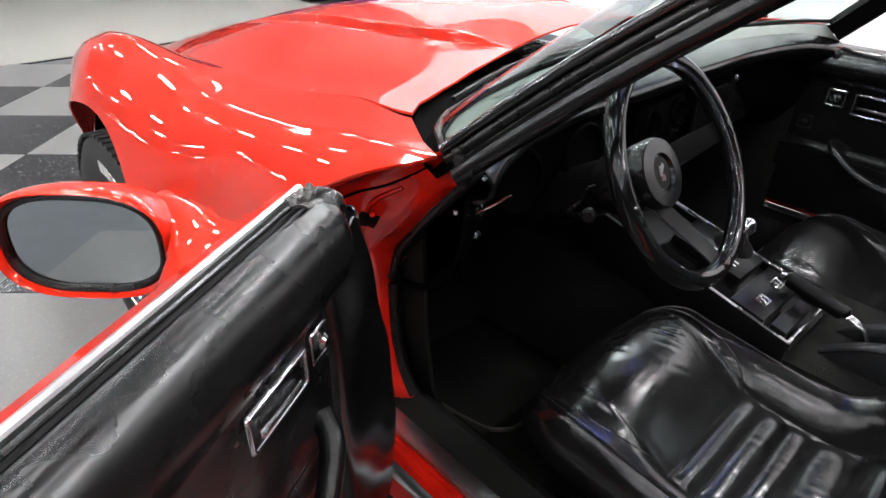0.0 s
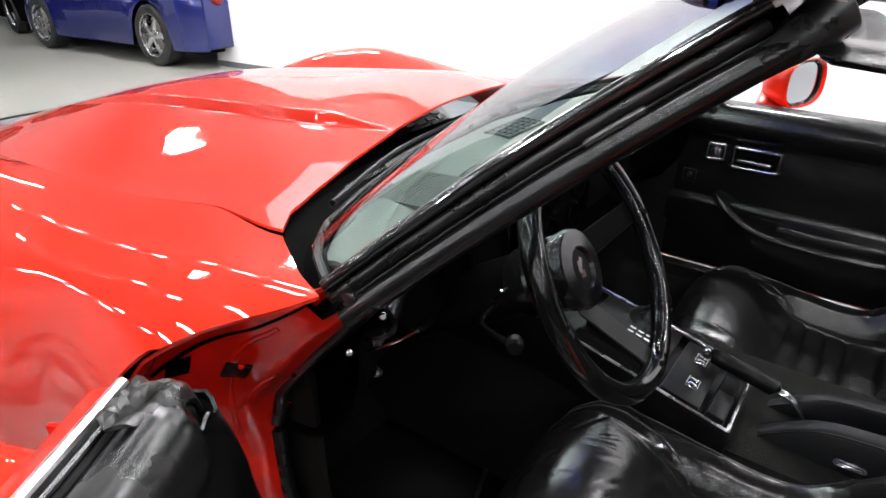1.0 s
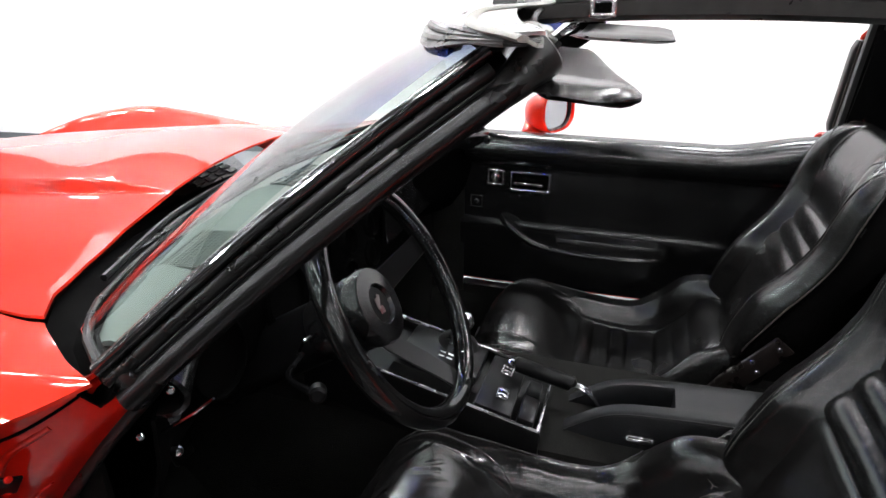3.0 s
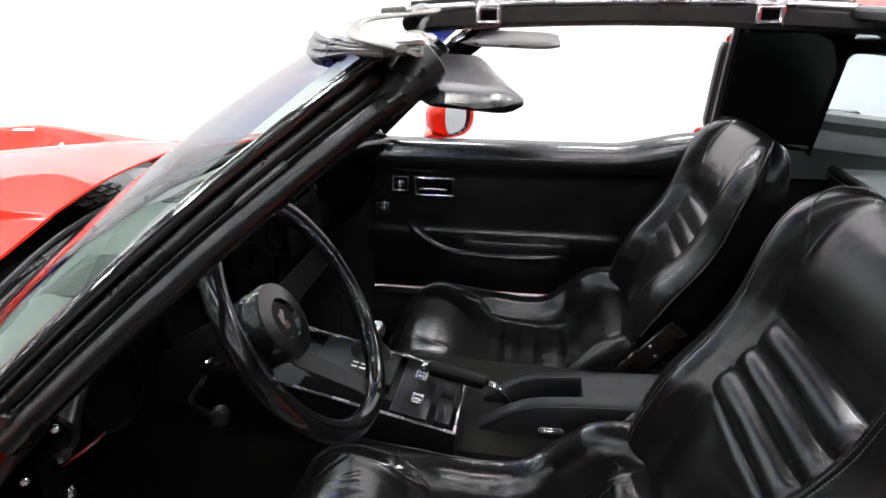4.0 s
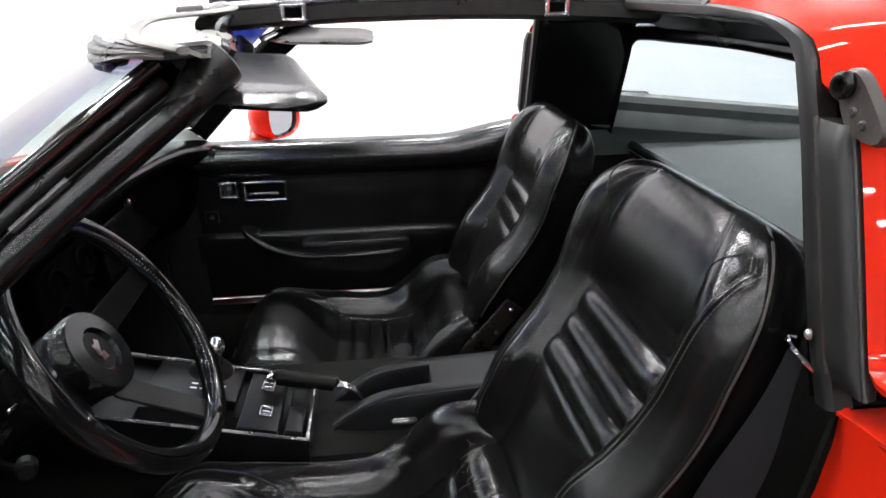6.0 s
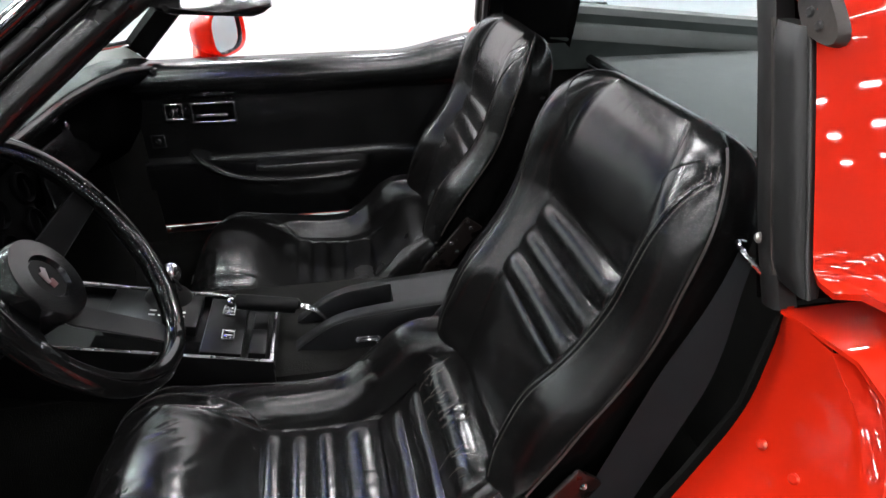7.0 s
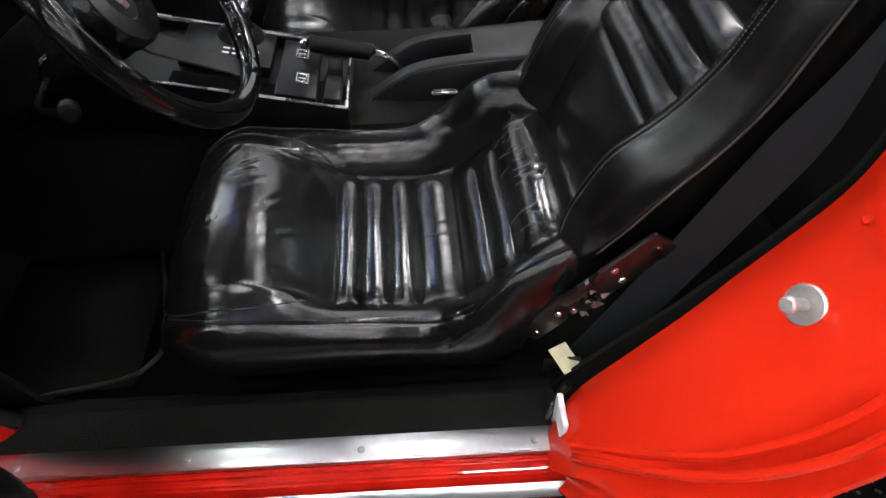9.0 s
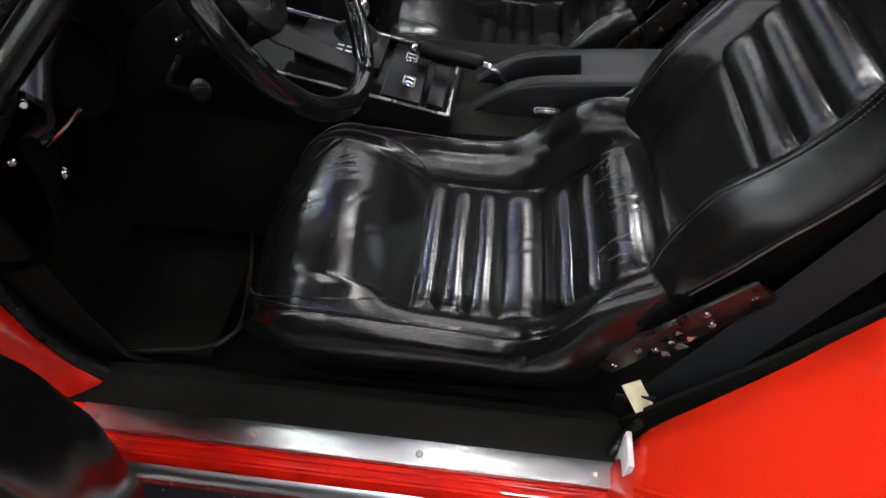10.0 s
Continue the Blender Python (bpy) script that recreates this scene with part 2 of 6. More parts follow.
LAMP_WASH = material("added_wall_lamp_diffuser", (0.9, 0.9, 0.9), 0.5, emit=((0.985, 0.985, 1.0), 270.0))
GLASS = tinted_glass("windscreen_glass", (0.74, 0.86, 0.82), (1.035, 1.115, (0.015, 0.028, 0.22)))
GLASS_REAR = tinted_glass("rear_glass", (0.72, 0.83, 0.85))


# ---- mesh helpers ----
def part(name, data, mat, parent=None, label="", smooth=40):
    """Links a bmesh, or a (vertices, faces) pair, as one mesh object under a thing or a part."""
    me = bpy.data.meshes.new(name)
    if isinstance(data, tuple):
        me.from_pydata([tuple(v) for v in data[0]], [], data[1])
        b = bmesh.new()
        b.from_mesh(me)
        bmesh.ops.recalc_face_normals(b, faces=b.faces)
        b.to_mesh(me)
        b.free()
    else:
        bmesh.ops.recalc_face_normals(data, faces=data.faces)
        data.to_mesh(me)
        data.free()
    me.materials.append(mat)
    if smooth:
        me.polygons.foreach_set("use_smooth", [True] * len(me.polygons))
        me.set_sharp_from_angle(angle=radians(smooth))
    ob = new(name, me)
    if parent is not None:
        ob.parent = parent
    if label:
        tagged(ob, label)
    return ob


def thing(name, label, category, at=(0, 0, 0), group="", kind=""):
    ob = new(name)
    ob.location = at
    return tagged(ob, label, category, group, kind)


def V(*p):
    return Vector(p)


def curve(points, n):
    """n points, evenly spaced, on a smooth curve through the given ones."""
    p = [Vector(q) for q in points]
    if len(p) < 3:
        return [p[0].lerp(p[-1], i / (n - 1)) for i in range(n)]
    p = [2 * p[0] - p[1], *p, 2 * p[-1] - p[-2]]
    dense = []
    for i in range(1, len(p) - 2):
        for j in range(16):
            t = j / 16
            a, b, c, d = p[i - 1], p[i], p[i + 1], p[i + 2]
            dense.append(0.5 * (2 * b + (c - a) * t + (2 * a - 5 * b + 4 * c - d) * t * t + (3 * b - a - 3 * c + d) * t**3))
    dense.append(p[-2])
    dist = np.r_[0, np.cumsum([(dense[i + 1] - dense[i]).length for i in range(len(dense) - 1)])]
    arr = np.array([tuple(q) for q in dense])
    s = np.linspace(0, dist[-1], n)
    return [Vector([float(np.interp(x, dist, arr[:, k])) for k in range(arr.shape[1])]) for x in s]


def keys(x, xs, ys):
    """A smooth function of x through keys."""
    xs, ys = np.array(xs, float), np.array(ys, float)
    if xs[0] > xs[-1]:
        xs, ys = xs[::-1], ys[::-1]
    x = min(max(x, xs[0]), xs[-1])
    i = int(min(max(np.searchsorted(xs, x) - 1, 0), len(xs) - 2))
    m = np.gradient(ys, xs) if len(xs) > 2 else np.full(2, (ys[1] - ys[0]) / (xs[1] - xs[0]))
    h = xs[i + 1] - xs[i]
    t = (x - xs[i]) / h
    return float((2 * t**3 - 3 * t**2 + 1) * ys[i] + (t**3 - 2 * t**2 + t) * h * m[i] + (-2 * t**3 + 3 * t**2) * ys[i + 1] + (t**3 - t**2) * h * m[i + 1])


def step(x, a, b):
    t = min(max((x - a) / (b - a), 0), 1)
    return t * t * (3 - 2 * t)


def loft(rows, ring=False, caps=False):
    """Quads through rows of points; ring: each row is closed; caps: the two end rows are filled."""
    n = len(rows[0])
    verts = [p for r in rows for p in r]
    faces = []
    for i in range(len(rows) - 1):
        for j in range(n if ring else n - 1):
            k = (j + 1) % n
            faces.append((i * n + j, i * n + k, (i + 1) * n + k, (i + 1) * n + j))
    if caps:
        faces.append(tuple(range(n))[::-1])
        faces.append(tuple(range((len(rows) - 1) * n, len(rows) * n)))
    return verts, faces


def sheet(rows, thick):
    """A grid of points made into a shell of that thickness, measured away from its normals."""
    g = np.array([[tuple(p) for p in r] for r in rows])
    du = np.gradient(g, axis=0)
    dv = np.gradient(g, axis=1)
    nrm = np.cross(du, dv)
    nrm /= np.linalg.norm(nrm, axis=2, keepdims=True) + 1e-9
    back = g - nrm * thick
    R, C = g.shape[:2]
    verts = [*g.reshape(-1, 3).tolist(), *back.reshape(-1, 3).tolist()]
    o = R * C
    faces = []
    for i in range(R - 1):
        for j in range(C - 1):
            a, b, c, d = i * C + j, i * C + j + 1, (i + 1) * C + j + 1, (i + 1) * C + j
            faces += [(a, b, c, d), (o + d, o + c, o + b, o + a)]
    rim = [i * C for i in range(R)] + [(R - 1) * C + j for j in range(1, C)] + [i * C + C - 1 for i in range(R - 2, -1, -1)] + [j for j in range(C - 2, 0, -1)]
    for a, b in zip(rim, rim[1:] + rim[:1]):
        faces.append((a, b, o + b, o + a))
    return verts, faces


def sweep(points, radius, n=None, seg=12, up=(0, 0, 1), flat=1.0, ring=False, profile=None):
    """A tube along a smooth curve. radius: a number or a function of 0..1; flat: height over width; profile: its own outline instead of an ellipse."""
    pts = curve(points, n) if n else [Vector(p) for p in points]
    up = Vector(up)
    rows = []
    for i, p in enumerate(pts):
        a = pts[i - 1] if i or ring else p
        b = pts[(i + 1) % len(pts)] if i < len(pts) - 1 or ring else p
        d = (b - a).normalized()
        side = d.cross(up).normalized()
        top = side.cross(d)
        r = radius(i / (len(pts) - 1)) if callable(radius) else radius
        if profile:
            rows.append([p + side * u * r + top * w * r for u, w in profile])
        else:
            rows.append([p + side * math.cos(t) * r + top * math.sin(t) * r * flat for t in np.linspace(0, 2 * math.pi, seg, endpoint=False)])
    if ring:
        rows.append(rows[0])
        return loft(rows, True)
    return loft(rows, True, True)


def join(*parts):
    verts, faces = [], []
    for v, f in parts:
        o = len(verts)
        verts += list(v)
        faces += [tuple(i + o for i in q) for q in f]
    return verts, faces


def moved(data, m):
    return [m @ Vector(v) for v in data[0]], data[1]


def block(size, at=(0, 0, 0), bevel=0.003, m=None, seg=2):
    """A box with rounded edges."""
    b = bmesh.new()
    bmesh.ops.create_cube(b, size=1)
    bmesh.ops.scale(b, vec=size, verts=b.verts)
    if bevel:
        bmesh.ops.bevel(b, geom=b.edges[:], offset=min(bevel, min(size) * 0.45), segments=seg, profile=0.5, affect="EDGES")
    bmesh.ops.transform(b, matrix=(m or Matrix()) @ Matrix.Translation(at) if m is None else m @ Matrix.Translation(at), verts=b.verts)
    verts = [v.co.copy() for v in b.verts]
    b.verts.index_update()
    faces = [tuple(v.index for v in f.verts) for f in b.faces]
    b.free()
    return verts, faces


def disc(r, h, m, seg=20, bevel=0.0, inner=0.0):
    """A short cylinder along z of the pose m, its front edge rounded; inner: a bore."""
    prof = [(r, 0), (r, h - bevel), (r - bevel, h)] if bevel else [(r, 0), (r, h)]
    prof = [*prof, (max(inner, 0.0001), h)]
    if inner:
        prof += [(inner, 0)]
    rows = [[m @ V(q * math.cos(t), q * math.sin(t), z) for t in np.linspace(0, 2 * math.pi, seg, endpoint=False)] for q, z in prof]
    return loft(rows, True)


def lathe(profile, m, seg=32):
    rows = [[m @ V(r * math.cos(t), r * math.sin(t), z) for t in np.linspace(0, 2 * math.pi, seg, endpoint=False)] for r, z in profile]
    return loft(rows, True)


def facing(at, normal, up=(0, 0, 1)):
    """A pose at a point with its z along the normal and its y near up."""
    z = Vector(normal).normalized()
    x = Vector(up).cross(z)
    x = x.normalized() if x.length > 1e-6 else V(1, 0, 0)
    y = z.cross(x)
    return Matrix(((x.x, y.x, z.x, at[0]), (x.y, y.y, z.y, at[1]), (x.z, y.z, z.z, at[2]), (0, 0, 0, 1)))


def screw(at, normal, r, parent, mat=None):
    m = facing(at, normal)
    return part("screw", join(disc(r, r * 0.55, m, 14, r * 0.35)), mat or CHROME, parent, "small round-headed metal screw")


def frame_ring(w, h, t, depth, m, corner=0.004, n=5):
    """A rounded rectangular frame in the xy plane of the pose m: outer size w x h, rim t, standing depth proud."""
    def outline(a, b, r):
        pts = []
        for cx, cy, s in ((a - r, b - r, 0), (-a + r, b - r, 1), (-a + r, -b + r, 2), (a - r, -b + r, 3)):
            for k in range(n):
                t2 = (s + k / (n - 1)) * math.pi / 2
                pts.append((cx + r * math.cos(t2), cy + r * math.sin(t2)))
        return pts
    rows = []
    for ins, z in ((0, 0), (0, depth * 0.35), (t * 0.08, depth * 0.68), (t * 0.25, depth * 0.92), (t * 0.5, depth), (t * 0.75, depth * 0.92), (t * 0.92, depth * 0.68), (t, depth * 0.35), (t, 0)):
        rows.append([m @ V(x, y, z) for x, y in outline(w / 2 - ins, h / 2 - ins, max(corner - ins * 0.6, 0.0008))])
    return loft(rows, True)


# ---- showroom ----
floor = part("floor", block((26, 26, 0.2), (0, 3, -0.1), 0), CONCRETE, None, "polished grey concrete showroom floor", 0)
tagged(floor, "polished pale grey concrete showroom floor", "floor", kind="structure")
wall_right = part("wall_right", block((0.14, 15.17, 3.2), (3.53, -1.415, 1.6), 0.004), WALL, None, smooth=0)
tagged(wall_right, "smooth bright white painted display wall", "wall", kind="structure")
base = part("baseboard", block((0.012, 15.15, 0.06), (3.452, -1.415, 0.03), 0.002), BASE, None, smooth=0)
tagged(base, "low dark grey baseboard at the white wall", "baseboard", kind="structure")
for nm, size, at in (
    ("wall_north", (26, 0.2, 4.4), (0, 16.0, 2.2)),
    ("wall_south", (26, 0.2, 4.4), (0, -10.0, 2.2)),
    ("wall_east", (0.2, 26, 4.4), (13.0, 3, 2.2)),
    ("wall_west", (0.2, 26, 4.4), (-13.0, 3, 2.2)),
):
    tagged(part(nm, block(size, at, 0), HALL_UNLIT if nm in ("wall_west", "wall_south") else HALL, None, smooth=0), "plain grey hall wall, its tone set for reflections", "wall", kind="structure")
tagged(part("ceiling", block((26, 26, 0.15), (0, 3, 4.45), 0), CEILING, None, smooth=0), "dark grey hall ceiling with strip lamps", "ceiling", kind="structure")

# strip lamps under the ceiling
first = None
for i in range(11):
    for j in range(-3, 6, 1 if i < 7 else 2):
        at = (-6.4 + 1.75 * j + (0.5 if i % 2 else 0.0), -4.6 + 1.9 * i, 4.0)
        if first is None:
            lamp = thing("ceiling_lamp", "white strip lamp hung under the hall ceiling", "ceiling lamp", at, "ceiling lamps")
            part("housing", block((0.20, 0.66, 0.05), (0, 0, 0.035), 0.01), WHITE_TRIM, lamp)
            part("diffuser", block((0.14, 0.60, 0.02), (0, 0, 0), 0.004), LAMP, lamp)
            part("rod", block((0.012, 0.012, 0.33), (0, 0.2, 0.215), 0), STEEL, lamp)
            part("rod", block((0.012, 0.012, 0.33), (0, -0.2, 0.215), 0), STEEL, lamp)
            first = lamp
        else:
            copy_thing(first, pose(*at))
# an unseen row, added to wash and brighten the white wall
first = None
for j in range(9):
    if first is None:
        first = thing("ceiling_lamp", "added unseen strip lamp that brightens the white display wall", "ceiling lamp", (2.55, -5.0, 4.0), "wall lamps")
        part("housing", block((0.20, 0.66, 0.05), (0, 0, 0.035), 0.01), WHITE_TRIM, first)
        part("diffuser", block((0.14, 0.60, 0.02), (0, 0, 0), 0.004), LAMP_WASH, first)
        part("rod", block((0.012, 0.012, 0.33), (0, 0.2, 0.215), 0), STEEL, first)
        part("rod", block((0.012, 0.012, 0.33), (0, -0.2, 0.215), 0), STEEL, first)
    else:
        copy_thing(first, pose(2.55, -5.0 + 1.35 * j, 4.0))
strip = thing("ceiling_lamp", "long white strip lamp hung over the display car", "ceiling lamp", (-1.9, 0.6, 3.2))
part("housing", block((0.12, 2.46, 0.05), (0, 0, 0.035), 0.01), WHITE_TRIM, strip)
part("diffuser", block((0.040, 2.40, 0.02), (0, 0, 0), 0.004), LAMP, strip)
for dy in (-0.9, 0.9):
    part("rod", block((0.012, 0.012, 1.18), (0, dy, 0.63), 0), STEEL, strip)

# ---- the red car: built level, then set on its springs with the nose a little up ----
car = thing("sports_car", "glossy red two-seat sports car, roof panels off, driver door open", "car")
TILT_X = radians(1.777)
PIV = V(0, 0.2, 0.3)
car.rotation_euler = (TILT_X, 0, 0)
car.location = PIV - Euler((TILT_X, 0, 0)).to_matrix() @ PIV

WHEEL_Y, WHEEL_Z, ARCH = 1.17, 0.33, 0.40
REAR_Y = -1.25


def edge_y(ax):
    """Rear edge of hood and fender, by distance from the car's middle."""
    return float(np.interp(ax, [0, 0.25, 0.356, 0.458, 0.536, 0.598, 0.65, 0.675, 0.71, 0.75, 0.793, 0.83, 0.9], [0.462, 0.456, 0.445, 0.415, 0.38, 0.325, 0.24, 0.186, 0.225, 0.29, 0.345, 0.375, 0.385]))


def nose_y(ax):
    return 2.16 - 0.55 * max(0.0, ax - 0.1) ** 2


def hood_z(y):
    return keys(y, [0.3, 0.6, 1.0, 1.4, 1.8, 2.05, 2.2], [0.935, 0.915, 0.875, 0.815, 0.73, 0.655, 0.58])


def valley_z(y):
    return keys(y, [0.25, 0.5, 0.8, 1.1, 1.5, 1.9, 2.2], [0.905, 0.862, 0.812, 0.785, 0.735, 0.645, 0.56])


def crest_z(y):
    return keys(y, [0.15, 0.35, 0.6, 0.85, 1.1, 1.3, 1.5, 1.8, 2.1], [0.895, 0.868, 0.825, 0.803, 0.826, 0.838, 0.808, 0.70, 0.575])


def bottom_z(y, wy):
    d = abs(y - wy)
    arch = WHEEL_Z + math.sqrt(max(ARCH**2 - d * d, 0)) if d < ARCH else 0
    return max(0.19, arch)


def side_rows(crest_x, cz, y, wy, bulge, n):
    """Points from the crest down the flank to the arch or the sill edge."""
    zb = bottom_z(y, wy)
    pts = [V(crest_x, cz), V(crest_x + 0.055, cz - 0.022), V(0.79 + bulge * 0.5, cz - 0.075), V(0.835 + bulge, cz - 0.17), V(0.838 + bulge, 0.56), V(0.815 + bulge * 0.6, 0.40), V(0.775 + bulge * 0.4, 0.19)]
    full = curve([(*p, 0) for p in pts], 60)
    zs = [p.y for p in full]
    end = next((i for i, z in enumerate(zs) if z <= zb), 59)
    f = end - (zb - zs[end]) / max(zs[end - 1] - zs[end], 1e-6) if end < 59 else 59.0
    fix = next((i for i, z in enumerate(zs) if z <= min(0.745, cz - 0.05)), 30)
    out = []
    m = int(n * 0.55)
    for k in range(n):
        q = fix * k / m if k <= m else fix + max(f - fix, 0.5) * (k - m) / (n - 1 - m)
        i = min(int(q), 58)
        out.append(full[i].lerp(full[i + 1], q - i))
    return out


def seam_x(v):
    """The shut line between hood and fender, from the windscreen (0) to the nose (1)."""
    return 0.550 + 0.042 * (1 - step(v, 0.0, 0.10))


def inward(y):
    """How far the crest draws in towards the nose."""
    return 0.11 * step(y, 1.35, 2.05)


def front_fender(sign):
    rows = []
    NV, NS = 70, 34
    for i in range(NV + 1):
        v = i / NV
        row = []
        # inner part from the hood seam to the crest
        x0 = seam_x(v) + 0.0035
        for ax in [x0 + (0.675 - x0) * q / 11 for q in range(12)]:
            y = edge_y(ax) + (nose_y(ax) - edge_y(ax)) * v
            pull = inward(y) * ((ax - x0) / (0.675 - x0)) ** 1.5
            k = (ax - 0.515) / (0.675 - 0.515)
            z = valley_z(y) * (1 - step(k, 0, 1)) + crest_z(y) * step(k, 0, 1)
            row.append(V(sign * (ax - pull), y, z))
        for k in range(1, NS):
            g = k / (NS - 1)
            # each flank line starts at the door cut and ends at the nose
            y0 = edge_y(0.675 + 0.17 * min(1, g * 2.2))
            y1 = nose_y(0.675 + 0.15 * min(1, g * 1.5)) - 0.10 * g
            y = y0 + (y1 - y0) * v
            bulge = 0.012 * math.exp(-((y - WHEEL_Y) / 0.42) ** 2) - 0.25 * step(y, 1.18, 2.05) - 0.012 * step(0.9 - y, 0, 0.5) - 0.030 * math.exp(-(((y - 0.60) / 0.16) ** 2))
            q = side_rows(0.675 - inward(y), crest_z(y), y, WHEEL_Y, bulge, NS)[k]
            row.append(V(sign * q.x, y, q.y))
        rows.append(row if sign < 0 else row)
    return sheet(rows, 0.004 * sign)


fender = part("fender", front_fender(-1), RED, car, "glossy red front fender with a raised crest over the wheel", 60)
part("fender", front_fender(1), RED, car, "glossy red front fender beside the white wall", 60)

gill = [[V(-0.806 + 0.004 * w, 0.705 - 0.145 * u, 0.606 - 0.012 * u + (w - 0.5) * 0.050 * math.sin(math.pi * min(1, 0.15 + 0.75 * u))) for w in (0, 0.33, 0.66, 1)] for u in [q / 10 for q in range(11)]]
part("gill_vent", sheet(gill, 0.004), DARK, fender, "dark sheet painted as the shaded gill slot behind the front wheel")

# hood with a raised middle
rows = []
NV = 60
for i in range(NV + 1):
    v = i / NV
    row = []
    w = 0.235 - 0.06 * step(edge_y(0.23) + (nose_y(0.23) - edge_y(0.23)) * v, 0.5, 2.0)
    half = [(w - 0.006) * q / 24 for q in range(24)] + [w - 0.006 + 0.020 * q / 10 for q in range(10)] + [w + 0.014 + (seam_x(v) - w - 0.014) * q / 32 for q in range(33)]
    for x in [-q for q in half[:0:-1]] + half:
        ax = abs(float(x))
        y = edge_y(ax) + 0.002 + (nose_y(ax) - 0.04 - edge_y(ax)) * v
        k = step(ax, 0.05, 0.53)
        z = hood_z(y) * (1 - k) + valley_z(y) * k
        z += 0.022 * (1 - step(ax, w - 0.003, w + 0.009)) * step(y, 0.42, 0.66) * (1 - step(y, 1.2, 1.8))
        row.append(V(float(x), y, z))
    rows.append(row)
hood = part("hood", sheet(rows, -0.004), RED, car, "glossy red hood with a raised middle section", 60)

for sx in (-1, 1):
    part("shut_line", sweep([V(sx * (seam_x(v) + 0.001), edge_y(0.55) + 0.006 + 1.55 * v, valley_z(edge_y(0.55) + 1.55 * v) - 0.012) for v in np.linspace(0, 1, 30)], 0.0026, seg=6), DARK, car, "dark shut line beside the hood")
# nose, closing the front
rows = []
for x in np.linspace(-0.64, 0.64, 41):
    ax = abs(float(x))
    y = nose_y(ax) - 0.03 - 0.16 * step(ax, 0.45, 0.66)
    zt = min(hood_z(y), crest_z(y)) - 0.02
    prof = curve([(y - 0.03, zt, 0), (y + 0.02, zt - 0.05, 0), (y + 0.05, 0.46, 0), (y + 0.02, 0.36, 0), (y - 0.05, 0.24, 0)], 14)
    rows.append([V(float(x), p.x, p.y) for p in prof])
part("front_bumper", sheet(rows, 0.006), RED, car, "red body-coloured front bumper")
part("underbody", block((1.36, 3.9, 0.05), (0, -0.1, 0.185), 0.02), DARK, car, "dark underbody")
part("engine_bay_liner", block((1.0, 1.25, 0.03), (0, 1.3, 0.60), 0.01), DARK, car, "dark liner under the hood")
part("arch_liner", sheet([[V(-0.745 + 0.22 * u, WHEEL_Y + 0.40 * math.cos(a), WHEEL_Z + 0.40 * math.sin(a)) for u in np.linspace(0, 1, 4)] for a in np.linspace(-0.2, math.pi + 0.2, 24)], 0.004), DARK, car, "black wheel arch liner")


def wheel(cx, cy, sign, name="wheel"):
    """Tyre with tread blocks and raised white letters' band, alloy rim with slots; built about its own hub."""
    zc = 0.335 - (cy - PIV.y) * math.sin(TILT_X)
    m = facing((cx, cy, zc), (sign, 0, 0))
    prof = [(0.205, -0.10), (0.235, -0.112), (0.29, -0.115), (0.322, -0.10), (0.331, -0.06), (0.331, 0.06), (0.322, 0.10), (0.29, 0.115), (0.235, 0.112), (0.205, 0.10), (0.195, 0.06), (0.195, -0.06), (0.205, -0.10)]
    w = part(name, lathe(prof, m, 64), TYRE, car, "black tyre on a polished slotted rim")
    blocks = []
    for k in range(72):
        a = k / 72 * 2 * math.pi
        for q, z in enumerate((-0.085, -0.03, 0.03, 0.085)):
            mm = m @ Matrix.Rotation(a + (0.02 if q % 2 else 0), 4, "Z") @ Matrix.Translation((0.331, 0, z))
            blocks.append(block((0.009, 0.019, 0.042), (0, 0, 0), 0, mm))
    tagged(part("tread", join(*blocks), TYRE, w, smooth=0), kind="stuff")
    rim = [(0.20, 0.105), (0.192, 0.085), (0.186, 0.03), (0.16, 0.05), (0.09, 0.075), (0.05, 0.085), (0.045, 0.11), (0.0001, 0.112)]
    part("rim", lathe([(0.205, 0.11), *rim], m, 48), CHROME, w, "polished alloy rim")
    slots = []
    for k in range(8):
        mm = m @ Matrix.Rotation(k / 8 * 2 * math.pi, 4, "Z") @ Matrix.Translation((0.135, 0, 0.068))
        slots.append(block((0.06, 0.036, 0.012), (0, 0, 0), 0.008, mm))
    part("slot", join(*slots), DARK, w)
    bars = []
    for k in range(9):
        mm = m @ Matrix.Rotation(0.9 + k * 0.085, 4, "Z") @ Matrix.Translation((0.265, 0, 0.1155))
        bars.append(block((0.028, 0.015, 0.002), (0, 0, 0), 0, mm))
    part("sidewall_marking", join(*bars), WHITE_PRINT, w, "plain white marks on the tyre wall", 0)
    return w


for sx in (-1, 1):
    wheel(sx * 0.70, 1.22, sx)
    wheel(sx * 0.71, REAR_Y, sx)

# ---- wiper well, wipers, windscreen ----
def glass_base(x):
    ax = abs(x)
    return V(x, float(np.interp(ax, [0, 0.25, 0.44, 0.536, 0.60, 0.64, 0.66], [0.425, 0.40, 0.35, 0.312, 0.268, 0.215, 0.185])), 0.888 + 0.01 * step(ax, 0.5, 0.66))


def glass_top(x):
    """Upper edge, for the same share of the width."""
    k = x / 0.66
    return V(0.475 * k, -0.005 - 0.085 * abs(k) ** 2.2, 1.182 - 0.016 * abs(k) ** 2)


